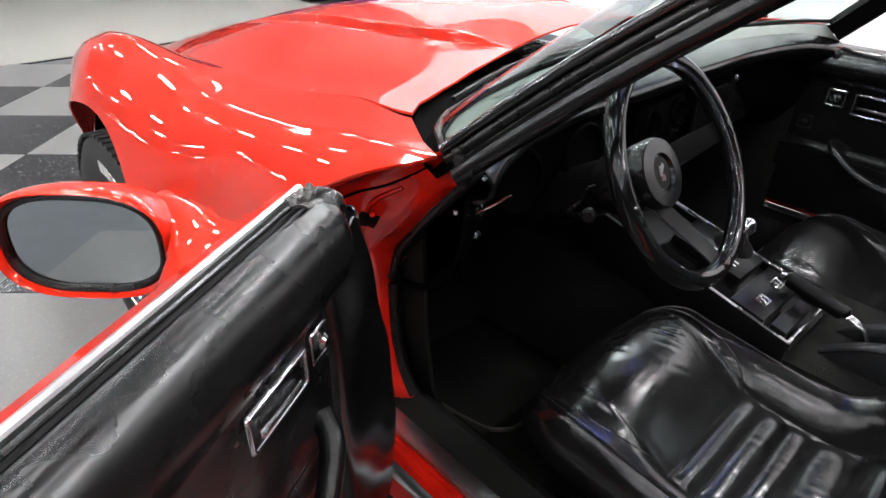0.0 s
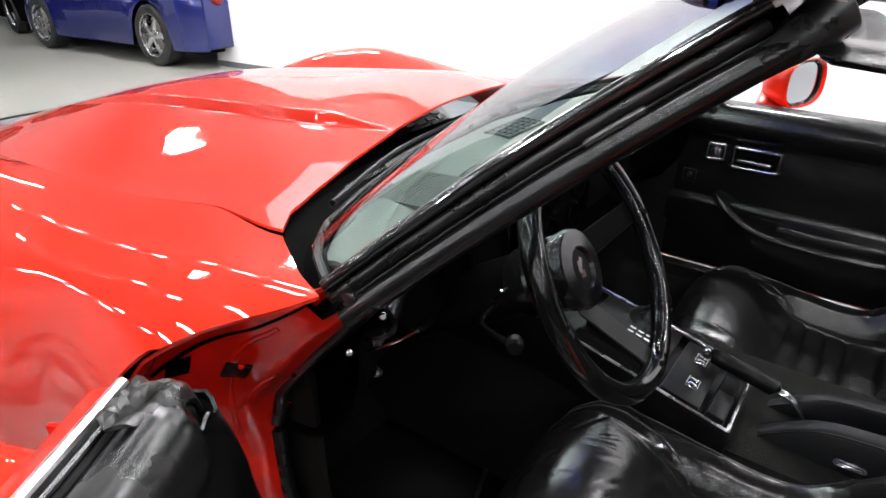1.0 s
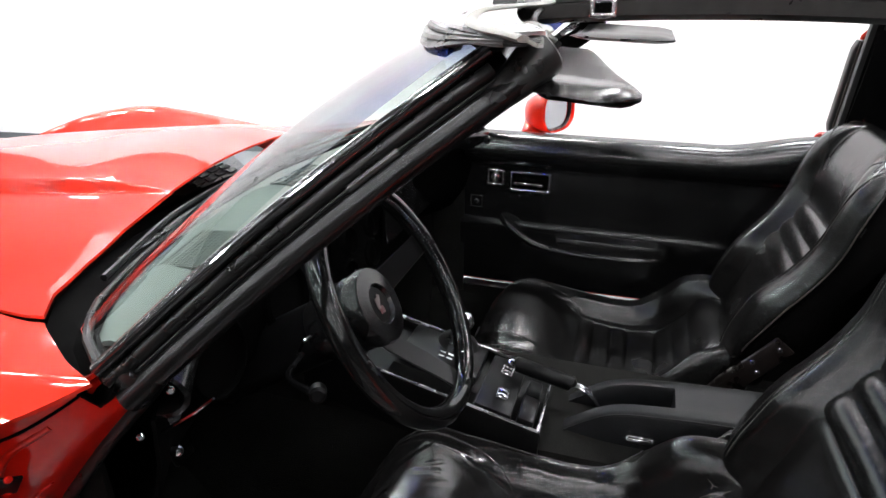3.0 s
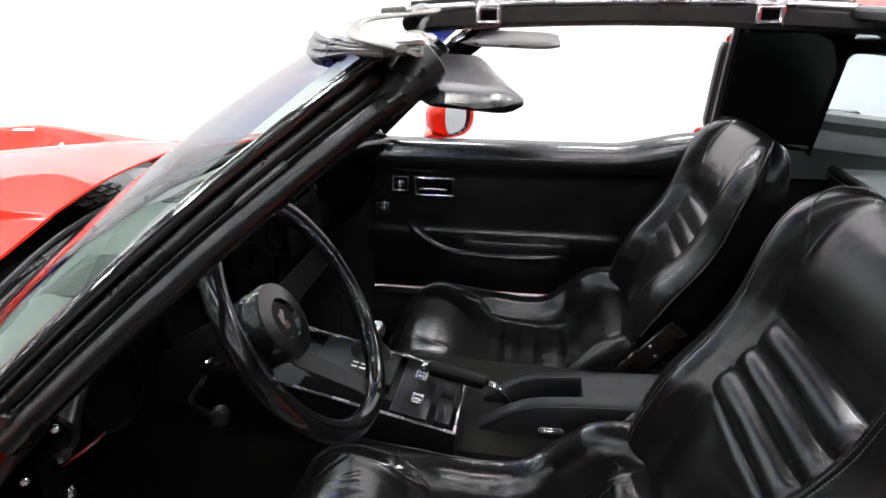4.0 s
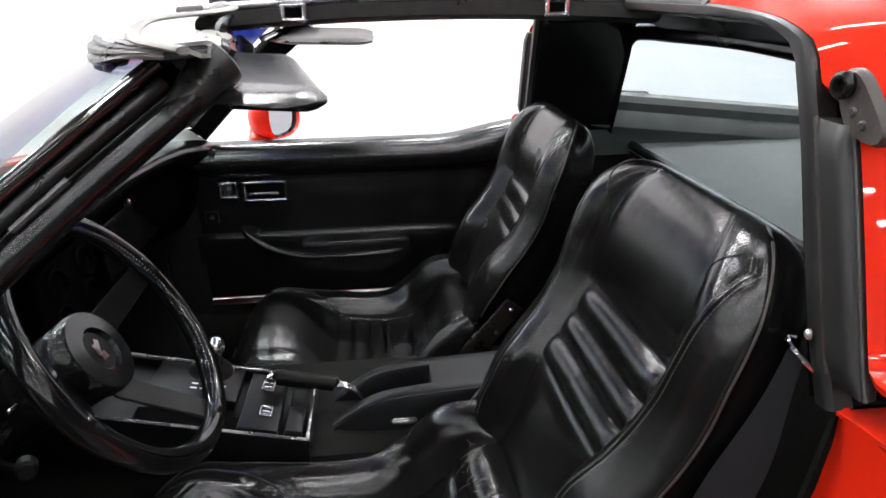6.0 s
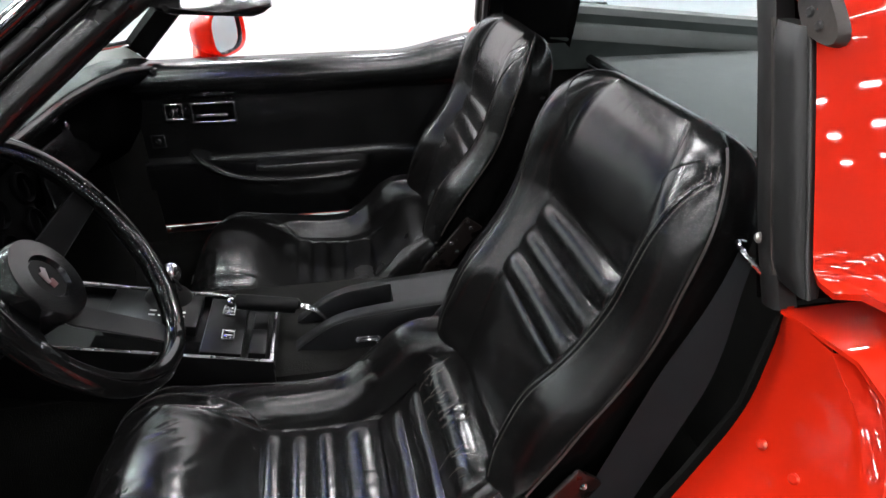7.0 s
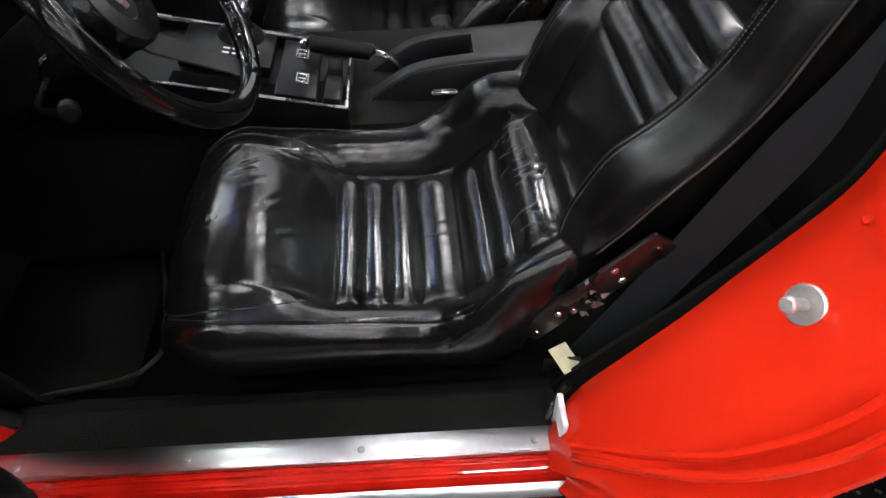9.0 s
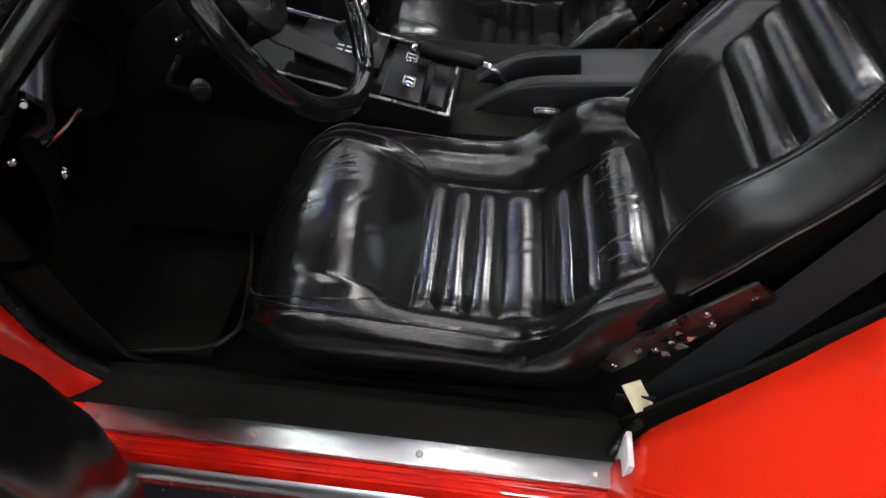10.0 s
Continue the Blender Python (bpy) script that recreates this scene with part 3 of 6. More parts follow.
rows = []
for x in np.linspace(-0.655, 0.655, 41):
    a, b = glass_base(float(x)), glass_top(float(x))
    row = []
    for t in np.linspace(0, 1, 14):
        p = a.lerp(b, float(t))
        bow = 0.022 * math.sin(math.pi * float(t)) * (1 - 0.5 * abs(float(x)) / 0.66)
        row.append(p + V(0, bow * 0.6, bow * 0.8))
    rows.append(row)
ws = part("windscreen", loft(rows), GLASS, car, "green-tinted windscreen with a blue shade band", 60)
ws.visible_shadow = False
rows = []
for x in np.linspace(-0.66, 0.66, 41):
    a = glass_base(float(x))
    e = edge_y(abs(float(x)))
    rows.append([V(float(x), max(e, a.y + 0.004) + 0.01, 0.862), V(float(x), max(e, a.y + 0.004) * 0.5 + a.y * 0.5, 0.853), V(float(x), a.y - 0.002, 0.868), V(float(x), a.y - 0.012, 0.882)])
part("wiper_well", sheet(rows, 0.004), DARK, car, "dark wiper well below the windscreen")
lip = [glass_base(float(x)) + V(0, 0.004, -0.006) for x in np.linspace(-0.655, 0.655, 34)]
part("windscreen_gasket", sweep(lip, 0.005, seg=8), RUBBER, car, "black rubber gasket along the windscreen's foot")
redlip = [glass_base(float(x)) + V(0, 0.009, -0.008) for x in np.linspace(-0.635, 0.64, 34)]
part("cowl_lip", sweep(redlip, lambda t: 0.0010 * min(1, 8 * t) + 0.0003, seg=8), RED_DULL, car, "narrow red painted cowl lip")
for x0, x1 in ((-0.55, 0.02), (-0.02, 0.55)):
    w = part("wiper", sweep([glass_base(x0 * 0.9) + V(0, 0.02, 0.0), glass_base((x0 + x1) / 2) + V(0, 0.022, 0.004), glass_base(x1) + V(0, 0.018, 0.008)], 0.0045, 16, seg=6), SATIN, car, "black windscreen wiper parked in its well")
    part("blade", sweep([glass_base(x0 * 0.8) + V(0, 0.028, -0.004), glass_base(x1 * 0.9) + V(0, 0.028, 0.002)], 0.006, 6, seg=6, flat=0.5), RUBBER, w)

# ---- dashboard ----
def pad_rear(x):
    return float(np.interp(abs(x), [0, 0.3, 0.45, 0.56, 0.62], [0.245, 0.245, 0.225, 0.185, 0.15]))


rows = []
for x in np.linspace(-0.602, 0.635, 49):
    x = float(x)
    g = glass_base(min(max(x, -0.65), 0.65))
    r = pad_rear(x)
    drop = 0.03 * step(abs(x), 0.52, 0.63)
    prof = curve([(g.y - 0.008, 0.872, 0), ((g.y + r) / 2 + 0.02, 0.878, 0), (r + 0.03, 0.868 - drop * 0.4, 0), (r, 0.850 - drop * 0.5, 0), (r + 0.012, 0.828 - drop * 0.5, 0), (r + 0.045, 0.80, 0)], 18)
    rows.append([V(x, p.x, p.y) for p in prof])
dash = part("dashboard", sheet([r[7:] for r in rows], 0.006), VINYL, car, "black padded dashboard, its top dull with age and lightened for glare", 60)
part("dash_top", sheet([r[:8] for r in rows], 0.006), DASH, dash, "faded grey-green top of the pad, windscreen glare painted in", 60)
rows = []
for x in np.linspace(-0.61, 0.62, 21):
    x = float(x)
    r = pad_rear(x)
    prof = curve([(r + 0.045, 0.802, 0), (r + 0.05, 0.74, 0), (r + 0.08, 0.66, 0), (r + 0.17, 0.60, 0), (0.60, 0.58, 0)], 10)
    rows.append([V(x, p.x, p.y) for p in prof])
part("lower_panel", sheet(rows, 0.004), DARK, dash, "black lower dash panel with deep shade painted in")
# speaker grille and defroster slots on top of the pad
GR = Matrix.Translation((-0.368, 0.298, 0.8795)) @ Matrix.Rotation(0.20, 4, "Z")
cells = []
for i in range(22):
    for j in range(13):
        cells.append(block((0.0036, 0.0036, 0.0012), (-0.0578 + 0.0055 * i, -0.033 + 0.0055 * j, 0.0042), 0.0, GR))
part("speaker_grille", join(block((0.128, 0.078, 0.008), (0, 0, 0), 0.001, GR), *cells), GRILLE, dash, "fine-meshed speaker grille in the dash top", 0)
VR = Matrix.Translation((-0.022, 0.350, 0.8800))
bars = [block((0.132, 0.003, 0.003), (0, -0.024 + 0.012 * j, 0.005), 0.0, VR) for j in range(5)] + [block((0.003, 0.050, 0.003), (-0.065 + 0.0216 * i, 0, 0.005), 0.0, VR) for i in range(7)]
part("defroster_vent", join(block((0.134, 0.052, 0.008), (0, 0, 0), 0.001, VR), *bars), TRIM_GREY, dash, "dark square-meshed defroster vent", 0)
# instrument cluster, its dials painted near-black for the shade under the pad
cl = part("instrument_panel", block((0.36, 0.10, 0.13), (-0.37, 0.295, 0.775), 0.02), DARK, dash, "black instrument cluster with two round dials, shade painted in")
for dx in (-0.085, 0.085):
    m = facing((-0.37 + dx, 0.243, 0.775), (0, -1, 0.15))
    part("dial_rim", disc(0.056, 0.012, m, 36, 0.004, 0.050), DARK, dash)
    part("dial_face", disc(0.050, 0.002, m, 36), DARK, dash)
# centre gauges, darkened the same way to stand for shade
part("gauge_pod", block((0.20, 0.10, 0.20), (0.0, 0.305, 0.715), 0.02), DARK, dash, "black gauge stack with deep shade painted in")
for dx in (-0.05, 0.05):
    for dz in (0.045, -0.02):
        m = facing((dx, 0.252, 0.73 + dz), (0, -1, 0.2))
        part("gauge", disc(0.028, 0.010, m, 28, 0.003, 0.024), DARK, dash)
part("glove_box", block((0.34, 0.02, 0.12), (0.37, 0.288, 0.72), 0.012), VINYL, dash, "black glove box lid")
part("dash_knob", disc(0.0085, 0.014, facing((0.30, 0.262, 0.800), (0, -1, 0.1)), 16, 0.004), CHROME, dash, "small bright knob")
part("headlamp_knob", disc(0.010, 0.02, facing((-0.56, 0.235, 0.765), (0, -1, 0.1)), 16, 0.004), GLOSSBLACK, dash)
part("air_pull", join(disc(0.0065, 0.010, facing((-0.585, 0.205, 0.742), (0.2, -1, 0.1)), 16, 0.003), sweep([(-0.60, 0.128, 0.838), (-0.598, 0.16, 0.81), (-0.595, 0.205, 0.776)], 0.0018, 10, seg=8)), CHROME, dash, "thin chrome trim strip and pull")

# ---- floor, tunnel, firewall, kick panels ----
pan = part("floor_pan", block((1.18, 1.9, 0.02), (0, -0.05, 0.20), 0.0), CARPET, car, "black carpeted floor pan", 0)
part("firewall", block((1.20, 0.03, 0.55), (0, 0.76, 0.475), 0.01), CARPET, car, "black carpeted firewall")
part("toe_board", block((1.16, 0.36, 0.012), (0, 0.66, 0.30), 0.004, Matrix.Translation((0, 0.66, 0.30)) @ Matrix.Rotation(radians(38), 4, "X") @ Matrix.Translation((0, -0.66, -0.30))), CARPET, car, "black carpeted toe board")
for sx in (-1, 1):
    rows = [[V(sx * x, y, z) for y in np.linspace(0.30, 0.76, 6)] for x, z in ((0.605, 0.76), (0.60, 0.70), (0.592, 0.5), (0.575, 0.36), (0.52, 0.22))]
    part("kick_panel", sheet(rows, 0.008 * sx), CARPET, car, "black carpeted kick panel")
# transmission tunnel
rows = []
for y in np.linspace(-0.62, 0.74, 12):
    w = 0.155
    rows.append([V(p.x, float(y), p.y) for p in curve([(-w - 0.025, 0.21, 0), (-w, 0.33, 0), (-w + 0.012, 0.46, 0), (-w + 0.04, 0.48, 0), (w - 0.04, 0.48, 0), (w - 0.012, 0.46, 0), (w, 0.33, 0), (w + 0.025, 0.21, 0)], 26)])
part("tunnel", sheet(rows, 0.006), CARPET, car, "black carpeted transmission tunnel")
mat = part("floor_mat", block((0.275, 0.36, 0.008), (-0.345, 0.43, 0.217), 0.003), CARPET, None, "black carpet floor mat")
part("mat_edge", sweep([(-0.507, 0.60, 0.219), (-0.503, 0.50, 0.219), (-0.484, 0.374, 0.219), (-0.466, 0.270, 0.219), (-0.438, 0.232, 0.219), (-0.400, 0.220, 0.219), (-0.29, 0.243, 0.219), (-0.19, 0.272, 0.219)], 0.0045, 48, seg=8), RUBBER_BROWN, mat, "bound edge of the mat")
tagged(mat, "black carpet floor mat with a bound edge on the driver floor", "floor mat")
for x, w, h in ((-0.44, 0.07, 0.06), (-0.32, 0.07, 0.06), (-0.235, 0.05, 0.11)):
    pd = part("pedal", block((w, 0.012, h), (x, 0.56, 0.40), 0.004, Matrix.Translation((0, 0.56, 0.40)) @ Matrix.Rotation(radians(-25), 4, "X") @ Matrix.Translation((0, -0.56, -0.40))), RUBBER, car, "ribbed black foot pedal")
    part("pedal_arm", sweep([(x, 0.565, 0.41), (x, 0.60, 0.50), (x, 0.62, 0.62)], 0.008, 8, seg=8), PLASTIC, pd)

# ---- door sills ----
for sx in (-1, 1):
    prof = [(0.50, 0.215), (0.575, 0.345), (0.60, 0.366), (0.652, 0.368), (0.684, 0.367), (0.690, 0.355), (0.712, 0.352), (0.722, 0.335), (0.722, 0.30), (0.70, 0.20)]
    dense = []
    for a, b in zip(prof, prof[1:]):
        dense += [(a[0] + (b[0] - a[0]) * t, a[1] + (b[1] - a[1]) * t) for t in (0, 0.15, 0.85)]
    dense.append(prof[-1])
    inner = [(x, z) for x, z in dense if x <= 0.6575]
    outer = [(x, z) for x, z in dense if x >= 0.656]
    ys = np.linspace(-0.42, 0.39, 12)
    part("sill_carpet", sheet([[V(sx * x, float(y), z) for x, z in inner] for y in ys], -0.006 * sx), CARPET, car, "black carpeted inner sill")
    part("sill", sheet([[V(sx * x, float(y), z) for x, z in outer] for y in ys], -0.006 * sx), RED_DULL if sx < 0 else CARPET, car, "red painted door sill, scuffed" if sx < 0 else "dark sill under the closed door")
    plate = part("sill_plate", join(block((0.032, 0.735, 0.0025), (sx * 0.6725, -0.052, 0.3702), 0.001), block((0.0025, 0.735, 0.010), (sx * 0.6895, -0.052, 0.3660), 0.001)), PLATE, car, "scuffed bright aluminium sill plate")
    if sx < 0:
        for y in (0.286, 0.066, -0.158, -0.383):
            screw((-0.676, y, 0.3713), (0, 0, 1), 0.0050, plate, STEEL)
    rk = [(0.7235, 0.352), (0.728, 0.3505), (0.7335, 0.346), (0.736, 0.338), (0.734, 0.326), (0.724, 0.316)]
    part("rocker_moulding", sheet([[V(sx * x, float(y), z) for x, z in rk] for y in np.linspace(-0.52, 0.42, 8)], -0.003 * sx), PLATE, car, "bright rocker moulding")
for k, z in enumerate((0.3565, 0.3535)):
    part("sill_ridge", sweep([(-0.697 - 0.010 * k, 0.38, z), (-0.697 - 0.010 * k, -0.41, z)], 0.0022, seg=6), RED_DULL, car)
part("sill_end", block((0.045, 0.008, 0.075), (-0.665, -0.414, 0.398), 0.002), WHITE_TRIM, car, "white edge at the end of the sill")
part("sill_end_rubber", sweep([(-0.645, -0.405, 0.372), (-0.64, -0.412, 0.41), (-0.635, -0.425, 0.445)], 0.006, 8, seg=8), RUBBER, car)

# ---- hinge pillars (red jambs ahead of the doors) ----
def jamb_in(z):
    return float(np.interp(z, [0.37, 0.41, 0.48, 0.60, 0.67, 0.77, 0.853, 0.90], [0.308, 0.338, 0.360, 0.366, 0.345, 0.262, 0.186, 0.165]))


def jamb_out(z):
    """Depth of the hinge face under the fender's edge."""
    return float(np.interp(z, [0.37, 0.55, 0.70, 0.80, 0.86, 0.895], [0.40, 0.425, 0.43, 0.36, 0.27, 0.19]))


for sx in (-1,):
    rows = []
    for z in np.linspace(0.362, 0.890, 34):
        z = float(z)
        xo = float(np.interp(z, [0.36, 0.5, 0.70, 0.80, 0.86, 0.89], [0.72, 0.79, 0.80, 0.765, 0.705, 0.672]))
        yi, yo = jamb_in(z), jamb_out(z)
        dent = 0.030 * step(z, 0.55, 0.65) * (1 - step(z, 0.78, 0.84))
        row = []
        for u in np.linspace(0, 1, 14):
            u = float(u)
            x = 0.612 + (xo - 0.612) * u
            y = yi + (yo - yi) * step(u, 0.0, 0.75) + dent * math.exp(-(((u - 0.62) / 0.18) ** 2)) + 0.012 * math.exp(-(((u - 0.25) / 0.08) ** 2)) * step(z, 0.60, 0.70) * -1
            row.append(V(sx * x, y, z))
        rows.append(row)
    jb = part("door_jamb", sheet(rows, 0.004 * sx), RED_DULL, car, "red painted hinge pillar, grimy in its folds", 60)
    edge = [V(sx * 0.612, jamb_in(float(z)) - 0.003, float(z)) for z in np.linspace(0.372, 0.872, 40)]
    part("jamb_trim", sweep(edge, 0.011, seg=10), RUBBER, jb, "black edge trim round the door opening")
    wide = [[V(sx * (0.606 - 0.012 * u), jamb_in(float(z)) - 0.006 + 0.085 * u, float(z)) for u in np.linspace(0, 1, 4)] for z in np.linspace(0.372, 0.872, 24)]
    part("jamb_panel", sheet(wide, 0.004 * sx), PLASTIC, jb, "black inner edge panel")
    if sx < 0:
        part("jamb_plate", block((0.004, 0.030, 0.034), (0, 0, 0), 0.003, Matrix.Translation((-0.690, 0.318, 0.755)) @ Euler((0.4, -0.5, 0.75)).to_matrix().to_4x4()), PLASTIC, jb, "small dark plate with two screws")
        for at in ((-0.694, 0.300, 0.772), (-0.684, 0.322, 0.742)):
            screw(at, (-0.5, -0.8, 0.2), 0.004, jb, RED_DULL)
        out = V(-0.55, -0.83, 0.1)
        seam = [V(*q) + out * 0.0005 for q in ((-0.728, 0.436, 0.716), (-0.7205, 0.4215, 0.7302), (-0.7021, 0.378, 0.7673), (-0.6881, 0.3345, 0.7949), (-0.675, 0.2947, 0.8137), (-0.6623, 0.2549, 0.839), (-0.6512, 0.2236, 0.8619))]
        part("jamb_seam", sweep(seam, lambda t: 0.0030 - 0.0017 * t, 40, seg=8), DARK, jb, "dark folded seam across the pillar")
        ridge = [V(*q) + out * -0.001 for q in ((-0.662, 0.268, 0.818), (-0.6757, 0.3111, 0.7871), (-0.6788, 0.3323, 0.7595), (-0.6778, 0.3491, 0.7211), (-0.6694, 0.3685, 0.6606), (-0.6627, 0.3761, 0.6175))]
        part("jamb_ridge", sweep(ridge, 0.0042, 40, seg=10), RED_DULL, jb, "raised red edge of the pillar recess")
        fold = [V(*q) + out * -0.001 for q in ((-0.6519, 0.3041, 0.7304), (-0.6587, 0.3229, 0.7123), (-0.668, 0.3704, 0.6498))]
        part("jamb_ridge", sweep(fold, 0.0026, 20, seg=8), RED_DULL, jb)
        hole = sheet([[V(-0.7172 + 0.016 * u - 0.002 * w, 0.4135 - 0.028 * u + 0.008 * w, 0.742 + 0.012 * u - 0.026 * w) + out * 0.003 for w in (0, 0.5, 1)] for u in (0, 0.33, 0.66, 1)], 0.002)
        part("jamb_hollow_shade", hole, DARK, jb, "dark sheet painted as a shaded hollow behind the hinge")
        for at in ((-0.628, 0.150, 0.862), (-0.622, 0.205, 0.790), (-0.622, 0.316, 0.662), (-0.62, 0.352, 0.46)):
            screw(at, (-0.75, -0.65, 0.1), 0.0042, jb)

rows = [[V(0.613, y, z) for y in np.linspace(0.212, 0.42, 5)] for z in np.linspace(0.36, 0.862, 8)]
part("jamb_panel", sheet(rows, 0.004), CARPET, car, "black panel ahead of the closed door")

# ---- windscreen pillars, header, roof bar ----
def pillar(sx, full):
    B, T = V(sx * 0.655, 0.190, 0.898), V(sx * 0.462, -0.118, 1.166)
    axis = (T - B).normalized()
    view = V(0.84, 0.42, -0.33).normalized() if sx < 0 else V(-0.84, 0.42, -0.33).normalized()
    off = axis.cross(view).normalized()
    if off.z > 0:
        off = -off
    bow = V(sx * 0.012, 0.0, 0.010)
    def line(o, depth=0.0, n=18, t0=0.0, t1=1.0):
        pts = []
        for t in np.linspace(t0, t1, n):
            t = float(t)
            pts.append(B.lerp(T, t) + bow * math.sin(math.pi * t) + off * o + view * depth)
        return pts
    top = view * -1

    def rail(name, outline, mat, label="", t0=-0.02, t1=0.95):
        """A strip along the pillar: its outline in (offset, proud) metres."""
        cl = line(0.0, 0.0, 18, t0, t1)
        return part(name, loft([[c + off * o + top * q for o, q in outline] for c in cl], True, True), mat, p, label, 50)

    cl = line(0.0, 0.0, 20, -0.02, 0.955)
    body = [(-0.008, -0.016), (-0.0085, 0.004), (-0.006, 0.0085), (-0.002, 0.0095), (0.002, 0.0085), (0.005, 0.004), (0.0055, -0.016)]
    p = part("windscreen_pillar", loft([[c + off * o + top * q for o, q in body] for c in cl], True, True), GLOSSBLACK, car, "glossy black windscreen pillar with ribbed weatherstrips", 50)
    rail("pillar_channel", [(0.004, -0.015), (0.004, -0.004), (0.046, -0.004), (0.046, -0.015)], DARK, t1=0.98)
    rail("weatherstrip", [(0.0068, -0.01), (0.0068, 0.004), (0.009, 0.0068), (0.013, 0.008), (0.017, 0.0066), (0.0195, 0.003), (0.0202, -0.01)], RUBBER, "ribbed black rubber weatherstrip", t1=0.94)
    rail("chrome_bead", [(-0.0045, 0.008), (-0.004, 0.0102), (-0.0028, 0.0106), (-0.002, 0.0095)], CHROME if full else RUBBER, "thin bright bead", t0=0.30, t1=0.93)
    rail("pillar_lip", [(0.0205, -0.006), (0.0208, 0.004), (0.0222, 0.006), (0.0236, 0.004), (0.024, -0.006)], RUBBER_GREY, "scuffed rubber lip", t1=0.93)
    rail("pillar_trim", [(0.0242, -0.010), (0.0246, 0.004), (0.0275, 0.009), (0.033, 0.0118), (0.040, 0.0112), (0.0452, 0.0066), (0.0478, -0.001), (0.0485, -0.012)], LEATHER_DULL, "black vinyl inner pillar trim", t1=0.985)
    if full:
        # swollen rubber end of the pillar under the roof panel's seat
        rows = []
        for t, mid_o, ho, hp in ((0.86, 0.0365, 0.0095, 0.010), (0.91, 0.035, 0.0125, 0.0125), (0.96, 0.0325, 0.0165, 0.0155), (1.0, 0.030, 0.0195, 0.018), (1.035, 0.029, 0.0215, 0.0195), (1.05, 0.029, 0.0205, 0.0185), (1.056, 0.029, 0.016, 0.014)):
            c = B.lerp(T, t) + bow * math.sin(math.pi * min(t, 1.0)) + off * mid_o
            rows.append([c + off * math.cos(k) * ho * (1 + 0.03 * math.sin(3 * k + 9 * t)) + top * (math.sin(k) * hp * (1 + 0.05 * math.sin(2 * k + 14 * t)) - 0.003) for k in np.linspace(0, 2 * math.pi, 28, endpoint=False)])
        part("pillar_end", loft(rows, True, True), RUBBER_END, p, "worn grey-black rubber end of the pillar", 50)
        part("trim_clip", sweep([line(0.0222, -0.006)[k] for k in (10, 11, 12)], 0.0035, 8, seg=8, up=top), RUBBER_GREY, p, "torn strip of rubber")
        part("pillar_foot", block((0.03, 0.045, 0.022), (-0.645, 0.178, 0.886), 0.008, None), RUBBER, p, "black rubber foot of the pillar")
    return p


pillar(-1, True)
pillar(1, False)
# header over the windscreen
def head_line(x, back=0.0, up=0.0):
    g = glass_top(x / 0.475 * 0.66)
    return V(x, g.y - back, g.z + up)


xs = np.linspace(-0.455, 0.470, 31)
rows = [[head_line(float(x), -0.008, -0.004), head_line(float(x), 0.0, 0.003), head_line(float(x), 0.03, 0.0055), head_line(float(x), 0.058, 0.004)] for x in xs]
hd = part("header", sheet(rows, -0.004), CHROME, car, "bright windscreen header over black trim")
part("header_strip", sweep([head_line(float(x), 0.064, 0.004) for x in xs[10:-10]], lambda t: 0.009 * min(1, 6 * t, 6 - 6 * t) + 0.002, seg=10), RUBBER_GREY, hd, "weathered rubber header strip")
part("header_gasket", sweep([head_line(float(x), -0.012, -0.008) for x in xs], 0.007, seg=8, flat=0.8), RUBBER, hd)
rows = [[head_line(float(x), 0.0, -0.006), head_line(float(x), 0.03, -0.022), head_line(float(x), 0.065, -0.026), head_line(float(x), 0.082, -0.004)] for x in xs]
part("header_trim", sheet(rows, 0.005), VINYL, hd, "black padded header trim")
# seat of the roof panel at the driver's corner: bright plate over layered rubber, with a loose curl
def plate_edge(n, grow=0.0):
    pts = curve([(-0.270, 0.012 + grow, 0), (-0.345, -0.012 + grow, 0), (-0.415, -0.044 + grow, 0), (-0.470 - grow * 0.5, -0.078 + grow * 0.6, 0), (-0.515 - grow, -0.112, 0), (-0.527 - grow, -0.138, 0), (-0.512 - grow * 0.6, -0.156, 0)], n)
    return [V(q.x, q.y) for q in pts]


front, back = plate_edge(18), [V(q.x, q.y) for q in curve([(-0.262, -0.060, 0), (-0.34, -0.092, 0), (-0.42, -0.128, 0), (-0.48, -0.150, 0), (-0.506, -0.158, 0)], 18)]
rows = [[V(a.x + (c.x - a.x) * u, a.y + (c.y - a.y) * u, 1.1735 + 0.0006 * math.sin(5 * u + 0.8 * k)) for k, (a, c) in enumerate(zip(front, back))] for u in (0, 0.3, 0.6, 1.0)]
part("corner_plate", sheet(rows, 0.003), ALUMINIUM, hd, "bright corner plate where the roof panel seats", 60)
layers = [(0.0, 1.1725), (0.004, 1.1705), (0.0045, 1.168), (0.003, 1.1665), (0.010, 1.1645), (0.011, 1.161), (0.008, 1.1585), (0.013, 1.156), (0.014, 1.152), (0.010, 1.149), (0.002, 1.147)]
rows = []
for grow, z in layers:
    rows.append([V(q.x, q.y + 0.0008 * math.sin(7 * k + 300 * z), 1.1725 - (1.1725 - z) * (1 - 0.80 * step(k / 21, 0.35, 0.9))) for k, q in enumerate(plate_edge(22, grow))])
part("corner_gasket", sheet(rows, 0.003), RUBBER_GREY, hd, "layered weathered rubber under the plate", 25)
ribbon = [(-0.553, -0.149, 1.1735), (-0.535, -0.128, 1.1760), (-0.500, -0.103, 1.1775), (-0.440, -0.080, 1.1795), (-0.395, -0.077, 1.1860), (-0.370, -0.095, 1.1890), (-0.33, -0.112, 1.1900), (-0.27, -0.120, 1.1905), (-0.20, -0.115, 1.1915)]
